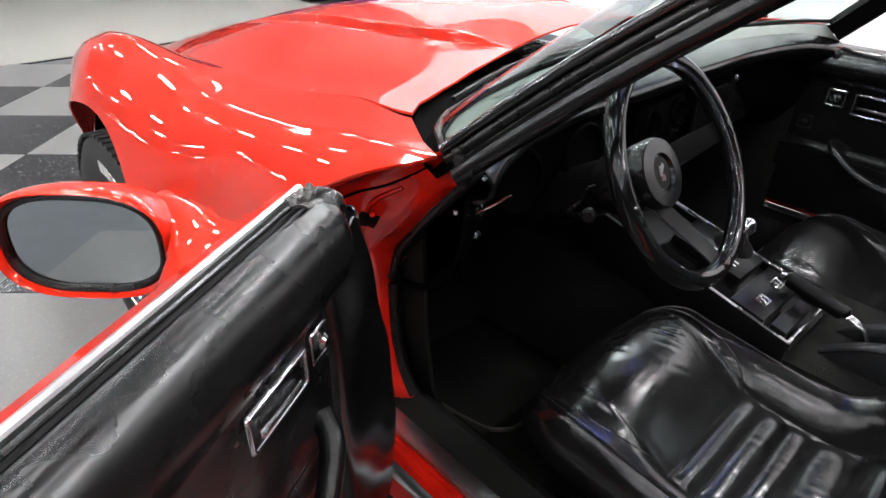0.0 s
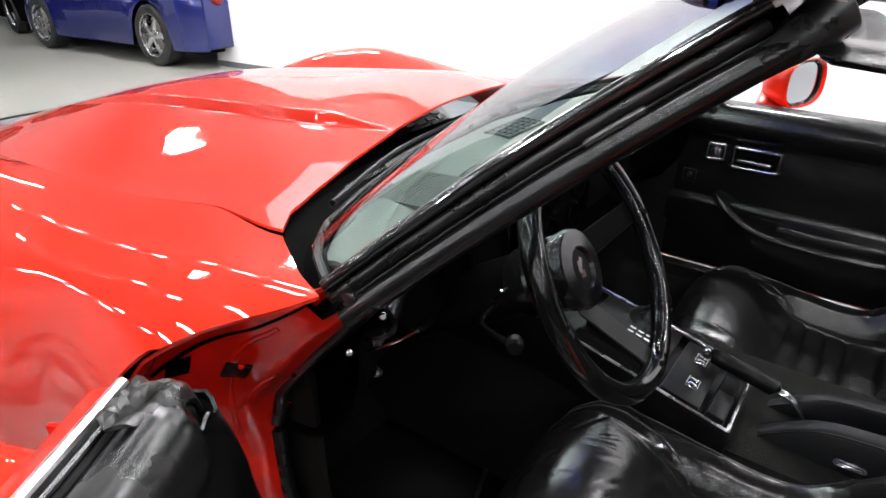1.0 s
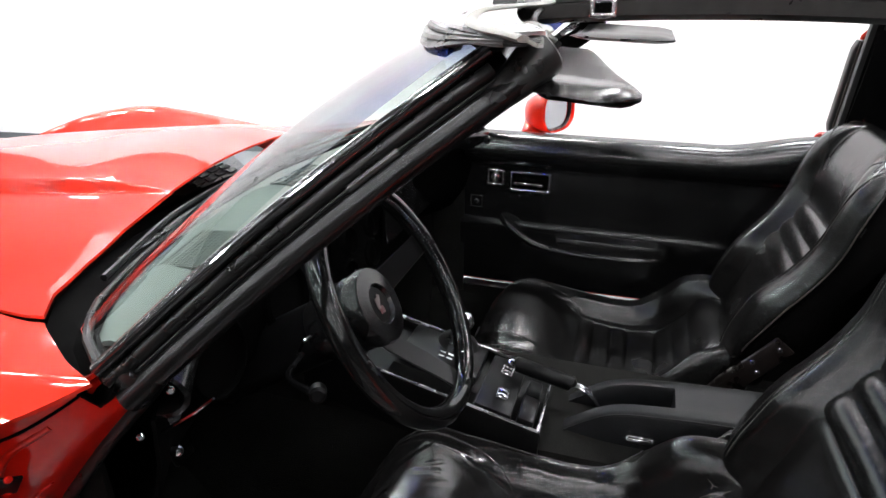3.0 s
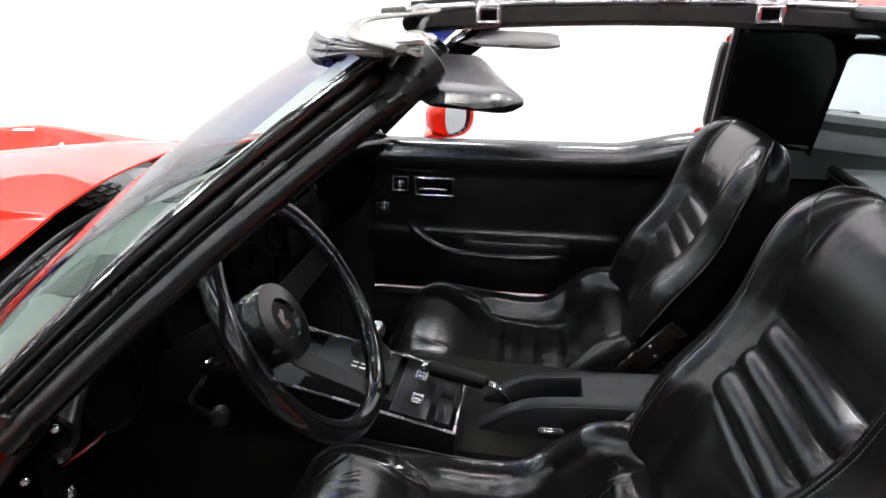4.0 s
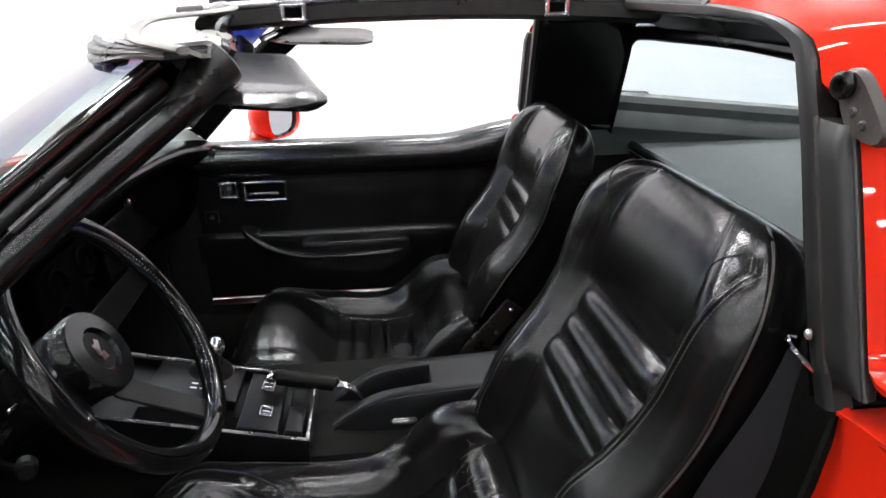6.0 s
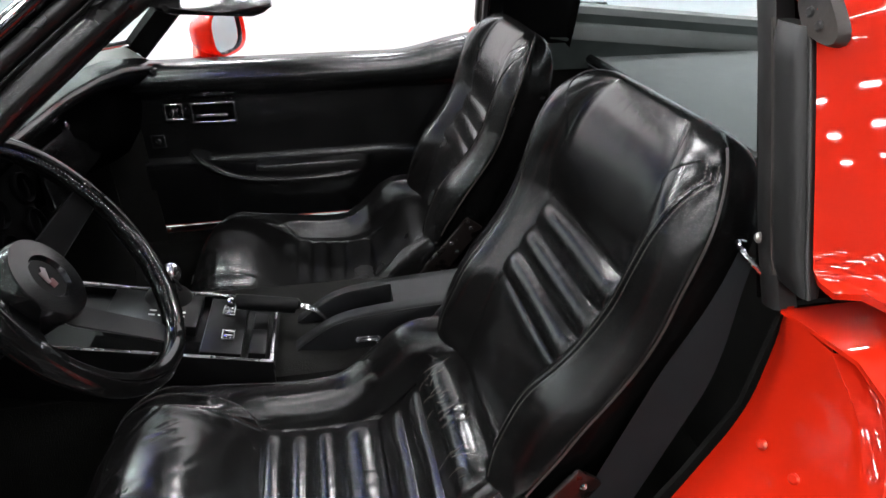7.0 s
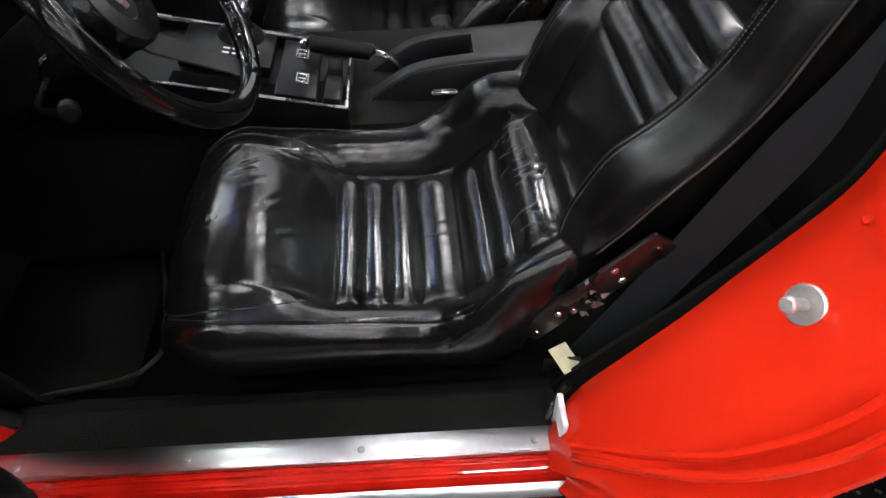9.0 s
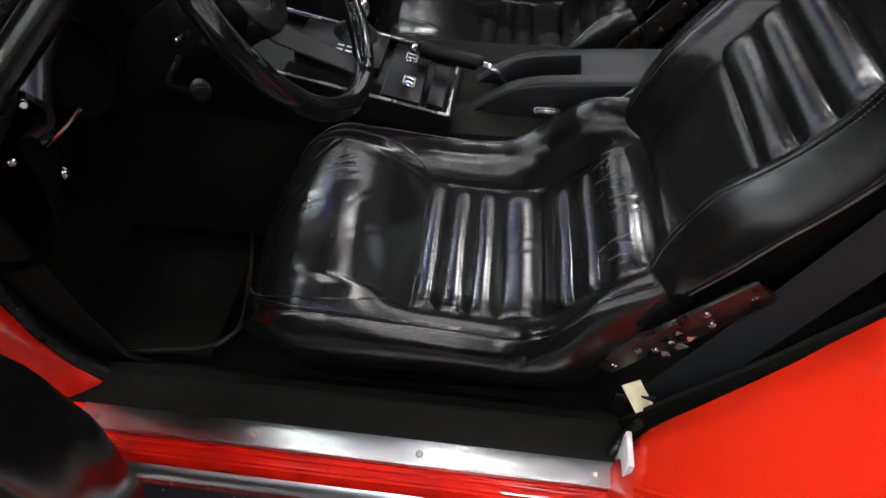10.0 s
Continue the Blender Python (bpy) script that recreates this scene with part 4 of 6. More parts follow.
part("corner_weatherstrip", sweep(ribbon, lambda t: 0.0060 + 0.0010 * math.sin(9 * t), 44, seg=10, flat=0.45), RUBBER_PALE, hd, "loose curl of bleached weatherstrip")
crumple = []
for i in range(14):
    u = i / 13
    crumple.append([V(-0.535 + 0.20 * u + 0.004 * math.sin(7 * i), -0.157 + 0.028 * w + 0.020 * u + 0.003 * math.sin(5 * i + 4 * w), 1.1690 + 0.008 * w * (1 - 0.4 * u) + 0.0022 * math.sin(3.7 * i + 5 * w)) for w in np.linspace(0, 1, 6)])
part("torn_rubber", sheet(crumple, 0.003), RUBBER_PALE, hd, "crumpled pale edge of torn rubber", 25)

# roof bar down the middle
rows = []
for y in np.linspace(-0.015, -0.70, 24):
    y = float(y)
    c = 1.172 + 0.014 * math.sin(math.pi * (-y) / 0.75)
    w = 0.050 + 0.035 * step(-y, 0.15, 0.0) + 0.02 * step(-y, 0.60, 0.72)
    rows.append([V(p.x, y, p.y) for p in [(V(-w, c - 0.012)), V(-w - 0.004, c + 0.006), V(-w + 0.004, c + 0.016), V(-w + 0.012, c + 0.018), V(w - 0.012, c + 0.018), V(w - 0.004, c + 0.016), V(w + 0.004, c + 0.006), V(w, c - 0.012), V(w - 0.02, c - 0.020), V(-w + 0.02, c - 0.020)]])
bar = part("roof_bar", loft(rows, True, True), RUBBER_GREY, car, "grey-black roof bar between the open roof panels")
rows = []
for y in np.linspace(-0.05, -0.66, 20):
    y = float(y)
    c = 1.172 + 0.014 * math.sin(math.pi * (-y) / 0.75)
    rows.append([V(-0.044, y, c + 0.0165), V(-0.038, y, c + 0.024), V(0.038, y, c + 0.024), V(0.044, y, c + 0.0165)])
part("roof_bar_trim", loft(rows), CHROME, bar, "bright trim strip on the roof bar")
edge = []
for y in np.linspace(-0.05, -0.66, 24):
    y = float(y)
    c = 1.172 + 0.014 * math.sin(math.pi * (-y) / 0.75)
    w = 0.050 + 0.035 * step(-y, 0.15, 0.0) + 0.02 * step(-y, 0.60, 0.72)
    edge.append(V(-w - 0.002, y, c + 0.0135))
part("roof_bar_trim", sweep(edge, 0.0052, seg=10), ALUMINIUM, bar, "bright edge strip of the roof bar")
for y in (-0.167, -0.546):
    c = 1.172 + 0.014 * math.sin(math.pi * (-y) / 0.75)
    m = facing((-0.056, y, c - 0.001), (-1, 0, 0.1))
    l = part("roof_latch", frame_ring(0.038, 0.028, 0.008, 0.005, m, 0.005), CHROME, bar, "chrome roof panel latch socket")
    part("latch_socket", block((0.022, 0.013, 0.002), (0, 0, 0.0015), 0.0008, m), DARK, l)

# ---- sun visors, inner mirror ----
def visor(x0, x1, front, skew, deep, z0):
    """Rows across a padded visor that lies nearly flat behind the header."""
    rows = []
    for i in range(25):
        u = i / 24
        x = x0 + (x1 - x0) * u
        e = min(u, 1 - u) * abs(x1 - x0)
        trim = 0.045 * max(0.0, 1 - e / 0.05) ** 2
        y0 = front - skew * (abs(x) - 0.1)
        rows.append([V(x, y0 - (deep - trim) * j / 12, z0 - 0.006 * j / 12 - 0.004 * math.sin(u * math.pi)) for j in range(13)])
    return rows


for x0, x1, front, skew, deep, z0, lab in ((-0.482, -0.07, -0.070, 0.200, 0.098, 1.126, "black padded sun visor, folded up"), (0.09, 0.45, -0.105, 0.0, 0.170, 1.132, "black padded sun visor, flat against the header")):
    rows = visor(x0, x1, front, skew, deep, z0)
    g = []
    for i, r in enumerate(rows):
        u = i / (len(rows) - 1)
        up, dn = [], []
        for j, p in enumerate(r):
            a = j / (len(r) - 1)
            t = (0.011 if x0 < 0 else 0.0065) * (min(1, 6 * a, 6 * (1 - a) + 0.05) ** 0.5) * (min(1, 8 * u, 8 * (1 - u)) ** 0.5 + 0.02)
            up.append(p + V(0, 0, t))
            dn.append(p - V(0, 0, t))
        g.append(up + dn[::-1])
    vs = part("sun_visor", loft(g, True, True), LEATHER if x0 < 0 else PLASTIC, car, lab, 60)
    part("visor_seam", sweep([rows[0][3], rows[2][1], rows[len(rows) // 2][0], rows[-3][2], rows[-1][6], rows[-3][11], rows[len(rows) // 2][12], rows[2][11], rows[0][8]], 0.0022, 50, seg=6), LEATHER_DULL, vs)
    part("visor_rod", sweep([rows[1][0] + V(0, 0.012, 0.004), rows[-2][0] + V(0, 0.012, 0.004)], 0.005, 4, seg=8), CHROME, vs)
mir = part("inner_mirror", block((0.20, 0.018, 0.055), (0, 0, 0), 0.009, Matrix.Translation((0.02, -0.075, 1.115)) @ Euler((radians(12), 0, radians(14))).to_matrix().to_4x4()), PLASTIC, car, "black framed rear-view mirror")
part("mirror_arm", sweep([(0.02, -0.05, 1.165), (0.02, -0.062, 1.14), (0.02, -0.07, 1.12)], 0.006, 8, seg=8), CHROME, mir)
part("mirror_face", block((0.185, 0.002, 0.043), (0, -0.0095, 0), 0.0008, Matrix.Translation((0.02, -0.075, 1.115)) @ Euler((radians(12), 0, radians(14))).to_matrix().to_4x4()), MIRROR, mir)

def lock_y(z):
    return keys(z, [0.36, 0.42, 0.50, 0.60, 0.67, 0.75, 0.83], [-0.398, -0.418, -0.478, -0.555, -0.598, -0.640, -0.656])


# ---- roof hoop behind the seats, rear glass, rear deck ----
ARC = [(0.0, 1.178), (0.18, 1.178), (0.334, 1.178), (0.405, 1.176), (0.440, 1.170), (0.468, 1.157), (0.483, 1.128), (0.506, 1.072), (0.532, 1.002), (0.560, 0.925), (0.588, 0.866)]


def arc(inset=0.0, n=40):
    pts = curve([(x * (1 - inset * 0.8), z - inset * 0.6, 0) for x, z in ARC], n)
    return [V(-p.x, p.y) for p in reversed(pts)][:-1] + [V(p.x, p.y) for p in pts]


def hoop_y(z):
    return -0.655 - 0.02 * (1.16 - z)


def spread(p, side, top):
    """A hoop point moved outwards: by side where the hoop is upright, by top where it is flat."""
    k = step(abs(p.x), 0.30, 0.47)
    return V(p.x + (side * k if p.x > 0 else -side * k), p.y + top * (1 - k) + top * 0.4 * k)


def roof_start(z):
    """Where the red skin begins beside the hoop's trim: behind the door seal low down, close to the trim above."""
    return 0.027 + 0.042 * step(1.124 - z, 0.0, 0.012)


rows = []
for dy, side, top in ((0.004, 0.0, 0.013), (-0.002, 0.25, 0.022), (-0.010, 0.60, 0.032), (-0.022, 0.92, 0.039), (-0.045, 1.08, 0.044), (-0.08, 1.16, 0.046), (-0.14, 1.16, 0.038), (-0.22, 1.05, 0.010)):
    row = []
    for p in arc():
        p = V(p.x, max(p.y, 0.915 - 0.035 * step(side, 0.3, 0.9)))
        s0 = roof_start(p.y)
        q = spread(p, s0 + (0.112 - s0) * side, top)
        k = step(abs(p.x), 0.30, 0.47)
        back = dy * (1 - k) + min(dy, 0.004 - 0.085 * side ** 1.12) * k
        row.append(V(q.x, hoop_y(q.y) + back, q.y))
    rows.append(row)
roof = part("roof", sheet(rows, 0.006), RED, car, "glossy red rear roof hoop", 60)
rows = []
for side, top, dy in ((-0.002, -0.002, -0.020), (-0.001, -0.001, 0.004), (0.002, 0.001, 0.009), (0.010, 0.005, 0.0105), (0.019, 0.010, 0.0095), (0.0225, 0.0125, 0.006), (0.024, 0.013, -0.010)):
    rows.append([V(q.x, hoop_y(q.y) + dy, q.y) for q in (spread(p, side, top) for p in arc())])
part("hoop_trim", sheet(rows, 0.003), HOOP_VINYL, roof, "smooth black vinyl hoop trim")
rows = []
for dy, side, top in ((0.0, 0.002, 0.0), (-0.10, 0.006, -0.004), (-0.19, 0.0, -0.020), (-0.225, -0.008, -0.056)):
    rows.append([V(q.x, hoop_y(q.y) + dy, q.y) for q in (spread(p, side, top) for p in arc())])
part("headliner", sheet(rows, 0.004), LEATHER_DULL, roof, "black headliner behind the roof opening")
for sx in (-1, 1):
    low = [p for p in arc(n=80) if p.x * sx > 0.3 and 0.893 < p.y < 1.114]
    low.sort(key=lambda p: p.y)
    rows = []
    for i, p in enumerate(low):
        end = min(1.0, 0.55 + 0.25 * min(i, len(low) - 1 - i))
        ring = []
        for k in range(20):
            a = k / 20 * 2 * math.pi
            c, s = math.cos(a), math.sin(a)
            side = 0.050 + 0.0185 * (abs(c) ** 0.7) * (1 if c > 0 else -1)
            q = spread(p, side, 0.0)
            ring.append(V(q.x, hoop_y(q.y) + 0.004 + 0.015 * end * (abs(s) ** 0.8) * (1 if s > 0 else -1) + 0.0025 * math.cos(a) * math.sin(a * 2), q.y))
        rows.append(ring)
    part("hoop_weatherstrip", loft(rows, True, True), HOOP_VINYL, roof, "weathered grey-black rubber door seal beside the hoop", 60)
    part("seal_lip", sweep([V(q.x, hoop_y(q.y) + 0.010, q.y) for q in (spread(p, 0.0275, 0.0) for p in low)], 0.0026, seg=6, up=(0, 1, 0)), RUBBER_BROWN, roof, "thin worn edge of rubber")
    part("seal_lip", sweep([V(q.x, hoop_y(q.y) + 0.008, q.y) for q in (spread(p, 0.069, 0.0) for p in low)], 0.0018, seg=6, up=(0, 1, 0)), RUBBER_GREY, roof)
mid = [V(q.x, hoop_y(q.y) + 0.004, q.y) for q in (spread(p, 0.03, 0.010) for p in arc())][24:-24]
part("roof_weatherstrip", sweep(mid, 0.006, seg=10, up=(0, 1, 0), flat=0.8), RUBBER, roof, "black rubber seal across the hoop")
outline = [V(q.x, q.y) for q in curve([(-0.536, 1.132, 0), (-0.540, 1.147, 0), (-0.556, 1.147, 0), (-0.578, 1.128, 0), (-0.595, 1.108, 0), (-0.592, 1.097, 0), (-0.576, 1.096, 0), (-0.556, 1.102, 0), (-0.544, 1.116, 0)], 28)]
centre = V(-0.566, 1.120)
lp = part("lock_plate", loft([[V(centre.x + (q.x - centre.x) * g, -0.6565 + d, centre.y + (q.y - centre.y) * g) for q in outline] for g, d in ((1.0, 0.0), (1.0, 0.006), (0.93, 0.010), (0.5, 0.010), (0.02, 0.010))], True), RUBBER_BROWN, roof, "weathered dark roof panel lock plate")
part("lock_bush", disc(0.011, 0.010, facing((-0.546, -0.648, 1.136), (-0.2, 1, 0)), 18, 0.003, 0.006), RUBBER, lp)
for at in ((-0.560, -0.6465, 1.117), (-0.573, -0.6465, 1.109)):
    screw(at, (-0.1, 1, 0), 0.0042, lp, RUBBER_GREY)
part("pillar_screw", disc(0.005, 0.004, facing((-0.572, -0.646, 0.926), (0.3, 1, 0)), 14, 0.002), STEEL, roof)
# rear glass
rows = []
for y, top, w in ((-0.86, 1.150, 0.0), (-1.0, 1.135, 0.01), (-1.2, 1.095, 0.02), (-1.45, 1.025, 0.02), (-1.7, 0.945, 0.0)):
    rows.append([V(p.x, y, p.y) for p in (lambda h: [V(-q.x, q.y) for q in reversed(h)][:-1] + [V(q.x, q.y) for q in h])(curve([(0, top, 0), (0.3, top - 0.004, 0), (0.48 + w, top - 0.03, 0), (0.56 + w, top - 0.075, 0), (0.60 + w, max(0.905, top - 0.17), 0), (0.615 + w, 0.885, 0)], 20))])
rg = part("rear_window", loft(rows), GLASS_REAR, car, "large wrap-around rear window, pale tinted glass", 60)
rg.visible_shadow = False
for sx in (-1, 1):
    band = []
    for y in np.linspace(-0.80, -1.62, 14):
        y = float(y)
        zt = 0.945 - 0.105 * (-y - 0.87)
        band.append([V(sx * x, y, z) for x, z in ((0.612, zt + 0.01), (0.588, zt + 0.004), (0.578, zt - 0.012), (0.584, zt - 0.034), (0.572, zt - 0.045), (0.566, zt - 0.075), (0.574, zt - 0.086), (0.578, 0.79))])
    part("window_trim", sheet(band, -0.004 * sx), TRIM_GREY, car, "grey-green moulded trim below the rear window")
    # inner quarter panel
    qp = [[V(sx * x, lock_y(z) - 0.014 + (-0.99 - lock_y(z) + 0.014) * u, z) for x, z in ((0.592, 0.86), (0.594, 0.75), (0.596, 0.66), (0.600, 0.56), (0.604, 0.46), (0.598, 0.38), (0.585, 0.24))] for u in np.linspace(0, 1, 6)]
    part("quarter_trim", sheet(qp, -0.006 * sx), CARPET, car, "black carpeted inner quarter panel")
    sail = [[V(sx * x, y, z) for x, z in ((0.478, 1.130), (0.494, 1.06), (0.528, 0.97), (0.572, 0.86))] for y in np.linspace(-0.66, -0.885, 6)]
    part("pillar_cover", sheet(sail, -0.004 * sx), VINYL, car, "black inner roof pillar cover")
half = [V(0.640, -1.00, 0.928), V(0.618, -0.925, 0.936), V(0.585, -0.884, 0.952), V(0.556, -0.876, 1.01), V(0.524, -0.884, 1.072), V(0.488, -0.888, 1.101), V(0.42, -0.886, 1.110), V(0.30, -0.884, 1.115), V(0.0, -0.882, 1.124)]
loop = [V(-q.x, q.y, q.z) for q in half[:-1]] + half[::-1]
part("window_frame", sweep(loop, 0.017, 120, seg=10, up=(0, 1, 0), flat=0.6), LEATHER_DULL, rg, "rounded black frame round the rear window")
deck = part("rear_deck", block((1.16, 0.78, 0.02), (0, -1.33, 0.808), 0.004), CARPET_GREY, car, "faded grey-black carpeted rear deck")
part("deck_front", block((1.16, 0.02, 0.60), (0, -0.95, 0.505), 0.006), CARPET, car, "black carpeted bulkhead behind the seats")
part("deck_edge", sweep([(-0.58, -0.945, 0.815), (0.58, -0.945, 0.815)], 0.012, seg=8), VINYL, car, "black edge roll of the deck")

# ---- rear quarters and tail ----
def quarter_crest(y):
    return keys(-y, [0.55, 0.8, 1.1, 1.3, 1.6, 2.0, 2.3], [0.882, 0.880, 0.876, 0.868, 0.85, 0.80, 0.75])


for sx in (-1, 1):
    rows = []
    y0 = -0.655
    for i in range(61):
        y = y0 + (-2.28 - y0) * i / 60
        b = 0.03 * math.exp(-((y - REAR_Y) / 0.45) ** 2) - 0.10 * step(-y, 1.8, 2.3)
        cz = quarter_crest(y)
        rest = side_rows(0.70, cz, y, REAR_Y, b, 26)
        rows.append([V(sx * x, y, z) for x, z in ((0.612, cz - 0.012 - 0.02 * step(-y, 0.7, 1.2)), (0.65, cz - 0.006))] + [V(sx * q.x, y, q.y) for q in rest])
    part("rear_quarter", sheet(rows, -0.004 * sx), RED, car, "glossy red rear quarter panel", 60)
rows = []
for y in np.linspace(-1.66, -2.28, 10):
    y = float(y)
    rows.append([V(float(x), y, keys(abs(float(x)), [0, 0.4, 0.66], [0.93, 0.91, quarter_crest(y) - 0.006]) - 0.20 * step(-y, 1.6, 2.4)) for x in np.linspace(-0.66, 0.66, 21)])
part("tail_deck", sheet(rows, 0.004), RED, car, "red tail deck", 60)
part("tail", sheet([[V(x, -2.27 - 0.02 * math.cos(x * 2), z) for z in np.linspace(0.76, 0.22, 8)] for x in np.linspace(-0.76, 0.76, 15)], 0.006), RED, car, "red tail panel")

# driver-side lock jamb
for sx in (-1, 1):
    rows = []
    for z in np.linspace(0.362, 0.874, 42):
        z = float(z)
        xi = float(np.interp(z, [0.36, 0.45, 0.55, 0.62, 0.72, 0.846], [0.650, 0.634, 0.622, 0.612, 0.608, 0.600]))
        xo = float(np.interp(z, [0.36, 0.45, 0.6, 0.75, 0.80, 0.846, 0.874], [0.735, 0.815, 0.842, 0.838, 0.815, 0.76, 0.705]))
        row = []
        for u in np.linspace(0, 1, 18):
            u = float(u)
            x = xi + (xo - xi) * u
            y = lock_y(z) + 0.014 * math.exp(-((u / 0.10) ** 2)) * -1 - 0.018 * step(u, 0.70, 0.80) + 0.012 * step(u, 0.90, 1.0)
            row.append(V(sx * x, y, z))
        rows.append(row)
    lj = part("lock_jamb", sheet(rows, 0.005 * sx), RED, car, "glossy red door lock pillar", 60)
    if sx < 0:
        nrm = V(-0.25, 0.85, 0.45).normalized()
        st = V(-0.690, -0.603, 0.679)
        pin = part("striker", join(disc(0.0205, 0.005, facing(st, nrm), 26, 0.002), disc(0.0062, 0.028, facing(st, nrm), 16, 0.001), disc(0.0082, 0.007, facing(st + nrm * 0.026, nrm), 16, 0.002)), STEEL, lj, "zinc-plated door striker pin with washer")
        for at in ((-0.656, -0.638, 0.755), (-0.698, -0.640, 0.757)):
            screw(at, nrm, 0.0052, lj, RED)
        for pts in (((-0.707, -0.421, 0.423), (-0.732, -0.453, 0.466), (-0.755, -0.484, 0.508), (-0.782, -0.528, 0.565), (-0.794, -0.566, 0.618), (-0.797, -0.593, 0.662), (-0.794, -0.614, 0.699)), ((-0.722, -0.418, 0.425), (-0.749, -0.450, 0.468), (-0.776, -0.484, 0.512), (-0.802, -0.524, 0.564), (-0.816, -0.558, 0.611), (-0.822, -0.589, 0.662), (-0.820, -0.607, 0.695))):
            part("jamb_ridge", sweep(pts, 0.0055, 40, seg=8), RED, lj, "pressed ridge of the lock pillar")

# ---- driver's door, standing open ----
DA, DD, DN = V(-0.853, 0.200, 0.0), V(-0.868, -0.496, 0), V(0.496, -0.868, 0)


def dp(s, o, z):
    """A point of the open door: s along it from its front end, o towards the cabin, z height."""
    return DA + DD * s + DN * o + V(0, 0, z)


def door_section(s):
    e = 0.012 * step(s, 0.7, 1.05)
    return [(-0.008, 0.893), (-0.013, 0.8962), (-0.018, 0.8972), (-0.024, 0.8945), (-0.032, 0.884), (-0.054, 0.84 + e), (-0.078, 0.74), (-0.086, 0.62), (-0.075, 0.48), (-0.050, 0.36), (-0.02, 0.30), (0.02, 0.31), (0.028, 0.36)]


ss = np.linspace(0.0, 1.02, 24)
rows = [[dp(float(s), o, z) for o, z in [(p.x, p.y) for p in curve([(a, b, 0) for a, b in door_section(float(s))], 26)]] for s in ss]
door = part("door", sheet(rows, 0.004), RED, car, "open red driver door with black trim panel and chrome belt strip", 60)
inner = [(0.022, 0.893), (0.032, 0.899), (0.048, 0.892), (0.060, 0.868), (0.060, 0.838), (0.046, 0.808), (0.034, 0.792), (0.030, 0.784), (0.032, 0.70), (0.032, 0.60), (0.036, 0.585), (0.034, 0.46), (0.026, 0.33)]
rows = []
for s in np.linspace(0.035, 1.0, 30):
    rows.append([dp(float(s), p.x, p.y) for p in curve([(a, b, 0) for a, b in inner], 44)])
part("door_trim", sheet(rows, -0.006), VINYL_SOFT, door, "black padded door trim", 60)
# front end cap of the trim, and the torn rubber boot
part("trim_end", loft([[dp(0.036, p.x, p.y) for p in curve([(a, b, 0) for a, b in inner], 44)], [dp(0.008, p.x * 0.6 - 0.006, p.y * 0.985 + 0.004) for p in curve([(a, b, 0) for a, b in inner], 44)]]), PLASTIC, door, "black end of the door trim")
part("door_shut_face", sheet([[dp(0.004 + 0.006 * math.sin(3 * z), o, z) for o in np.linspace(-0.07, 0.018, 6)] for z in np.linspace(0.34, 0.86, 14)], 0.004), RED_DULL, door, "red front shut face of the door")
# black vinyl cover between the trim and the hinge side, a gathered cap on top, and a torn grey seal
rng = random.Random(4)


def boot_edge(z):
    return keys(z, [0.34, 0.456, 0.612, 0.734, 0.80, 0.86], [-0.115, -0.138, -0.117, -0.079, -0.055, -0.030])


rows = []
for i in range(30):
    z = 0.868 - 0.53 * i / 29
    e = boot_edge(z)
    path = curve([(0.050, 0.030, 0), (0.030, 0.046, 0), (0.5 * e + 0.005, 0.052, 0), (0.85 * e, 0.046, 0), (e, 0.026, 0), (e + 0.012, -0.004, 0), (0.010, -0.030, 0)], 26)
    rag = 0.006 * max(0, 1 - i / 3)
    rows.append([dp(q.x + 0.0008 * math.sin(0.5 * i + 0.8 * k), q.y + 0.0014 * math.sin(0.7 * i + 0.4 * k) + 0.0002 * rng.uniform(-1, 1), z + rag * math.sin(1.3 * k) * math.sin(0.37 * k + 1)) for k, q in enumerate(path)])
part("door_boot", sheet(rows, -0.003), VINYL, door, "black rubber cover over the door's hinge end", 50)
top = [dp(q.x, q.y, 0.866) for q in curve([(0.050, 0.030, 0), (0.030, 0.046, 0), (-0.008, 0.052, 0), (-0.022, 0.046, 0), (-0.028, 0.026, 0), (-0.016, -0.004, 0), (0.010, -0.030, 0)], 26)]
mid_top = dp(0.012, 0.012, 0.852)
part("boot_top", loft([top, [q.lerp(mid_top, 0.5) - V(0, 0, 0.012) for q in top], [q.lerp(mid_top, 0.98) - V(0, 0, 0.016) for q in top]]), DARK, door, "dark hollow top of the rubber cover")
cap = []
for i in range(18):
    u = i / 17
    row = []
    for k, p in enumerate(curve([(a, b, 0) for a, b in inner], 44)[:27]):
        w = k / 26
        off = Vector((p.x - 0.028, p.y - 0.848))
        tuck = step(u, 0.62, 1.0)
        fold = 0.0013 * math.sin(5 * u + 6 * w + 1) + 0.0009 * math.sin(9 * w - 12 * u) * u
        grow = (0.0042 + fold) * step(u, 0.0, 0.10) - 0.022 * tuck ** 2
        off = off + off.normalized() * grow
        row.append(dp(0.078 - 0.092 * u + 0.010 * math.sin(4 * w + 0.6), 0.028 + off.x, 0.848 + off.y))
    cap.append(row)
part("corner_cap", sheet(cap, -0.0025), VINYL, door, "black vinyl cap folded over the door corner", 30)
rows = []
for i in range(22):
    u = i / 21
    row = []
    for k in range(18):
        w = k / 17
        fold = 0.0026 * math.sin(8 * u + 5 * w) + 0.0022 * math.sin(14 * w - 9 * u + 1) + 0.0010 * math.sin(31 * u + 22 * w)
        drop = 0.045 * step(u, 0.55, 1.0) ** 1.4 + 0.016 * w ** 2
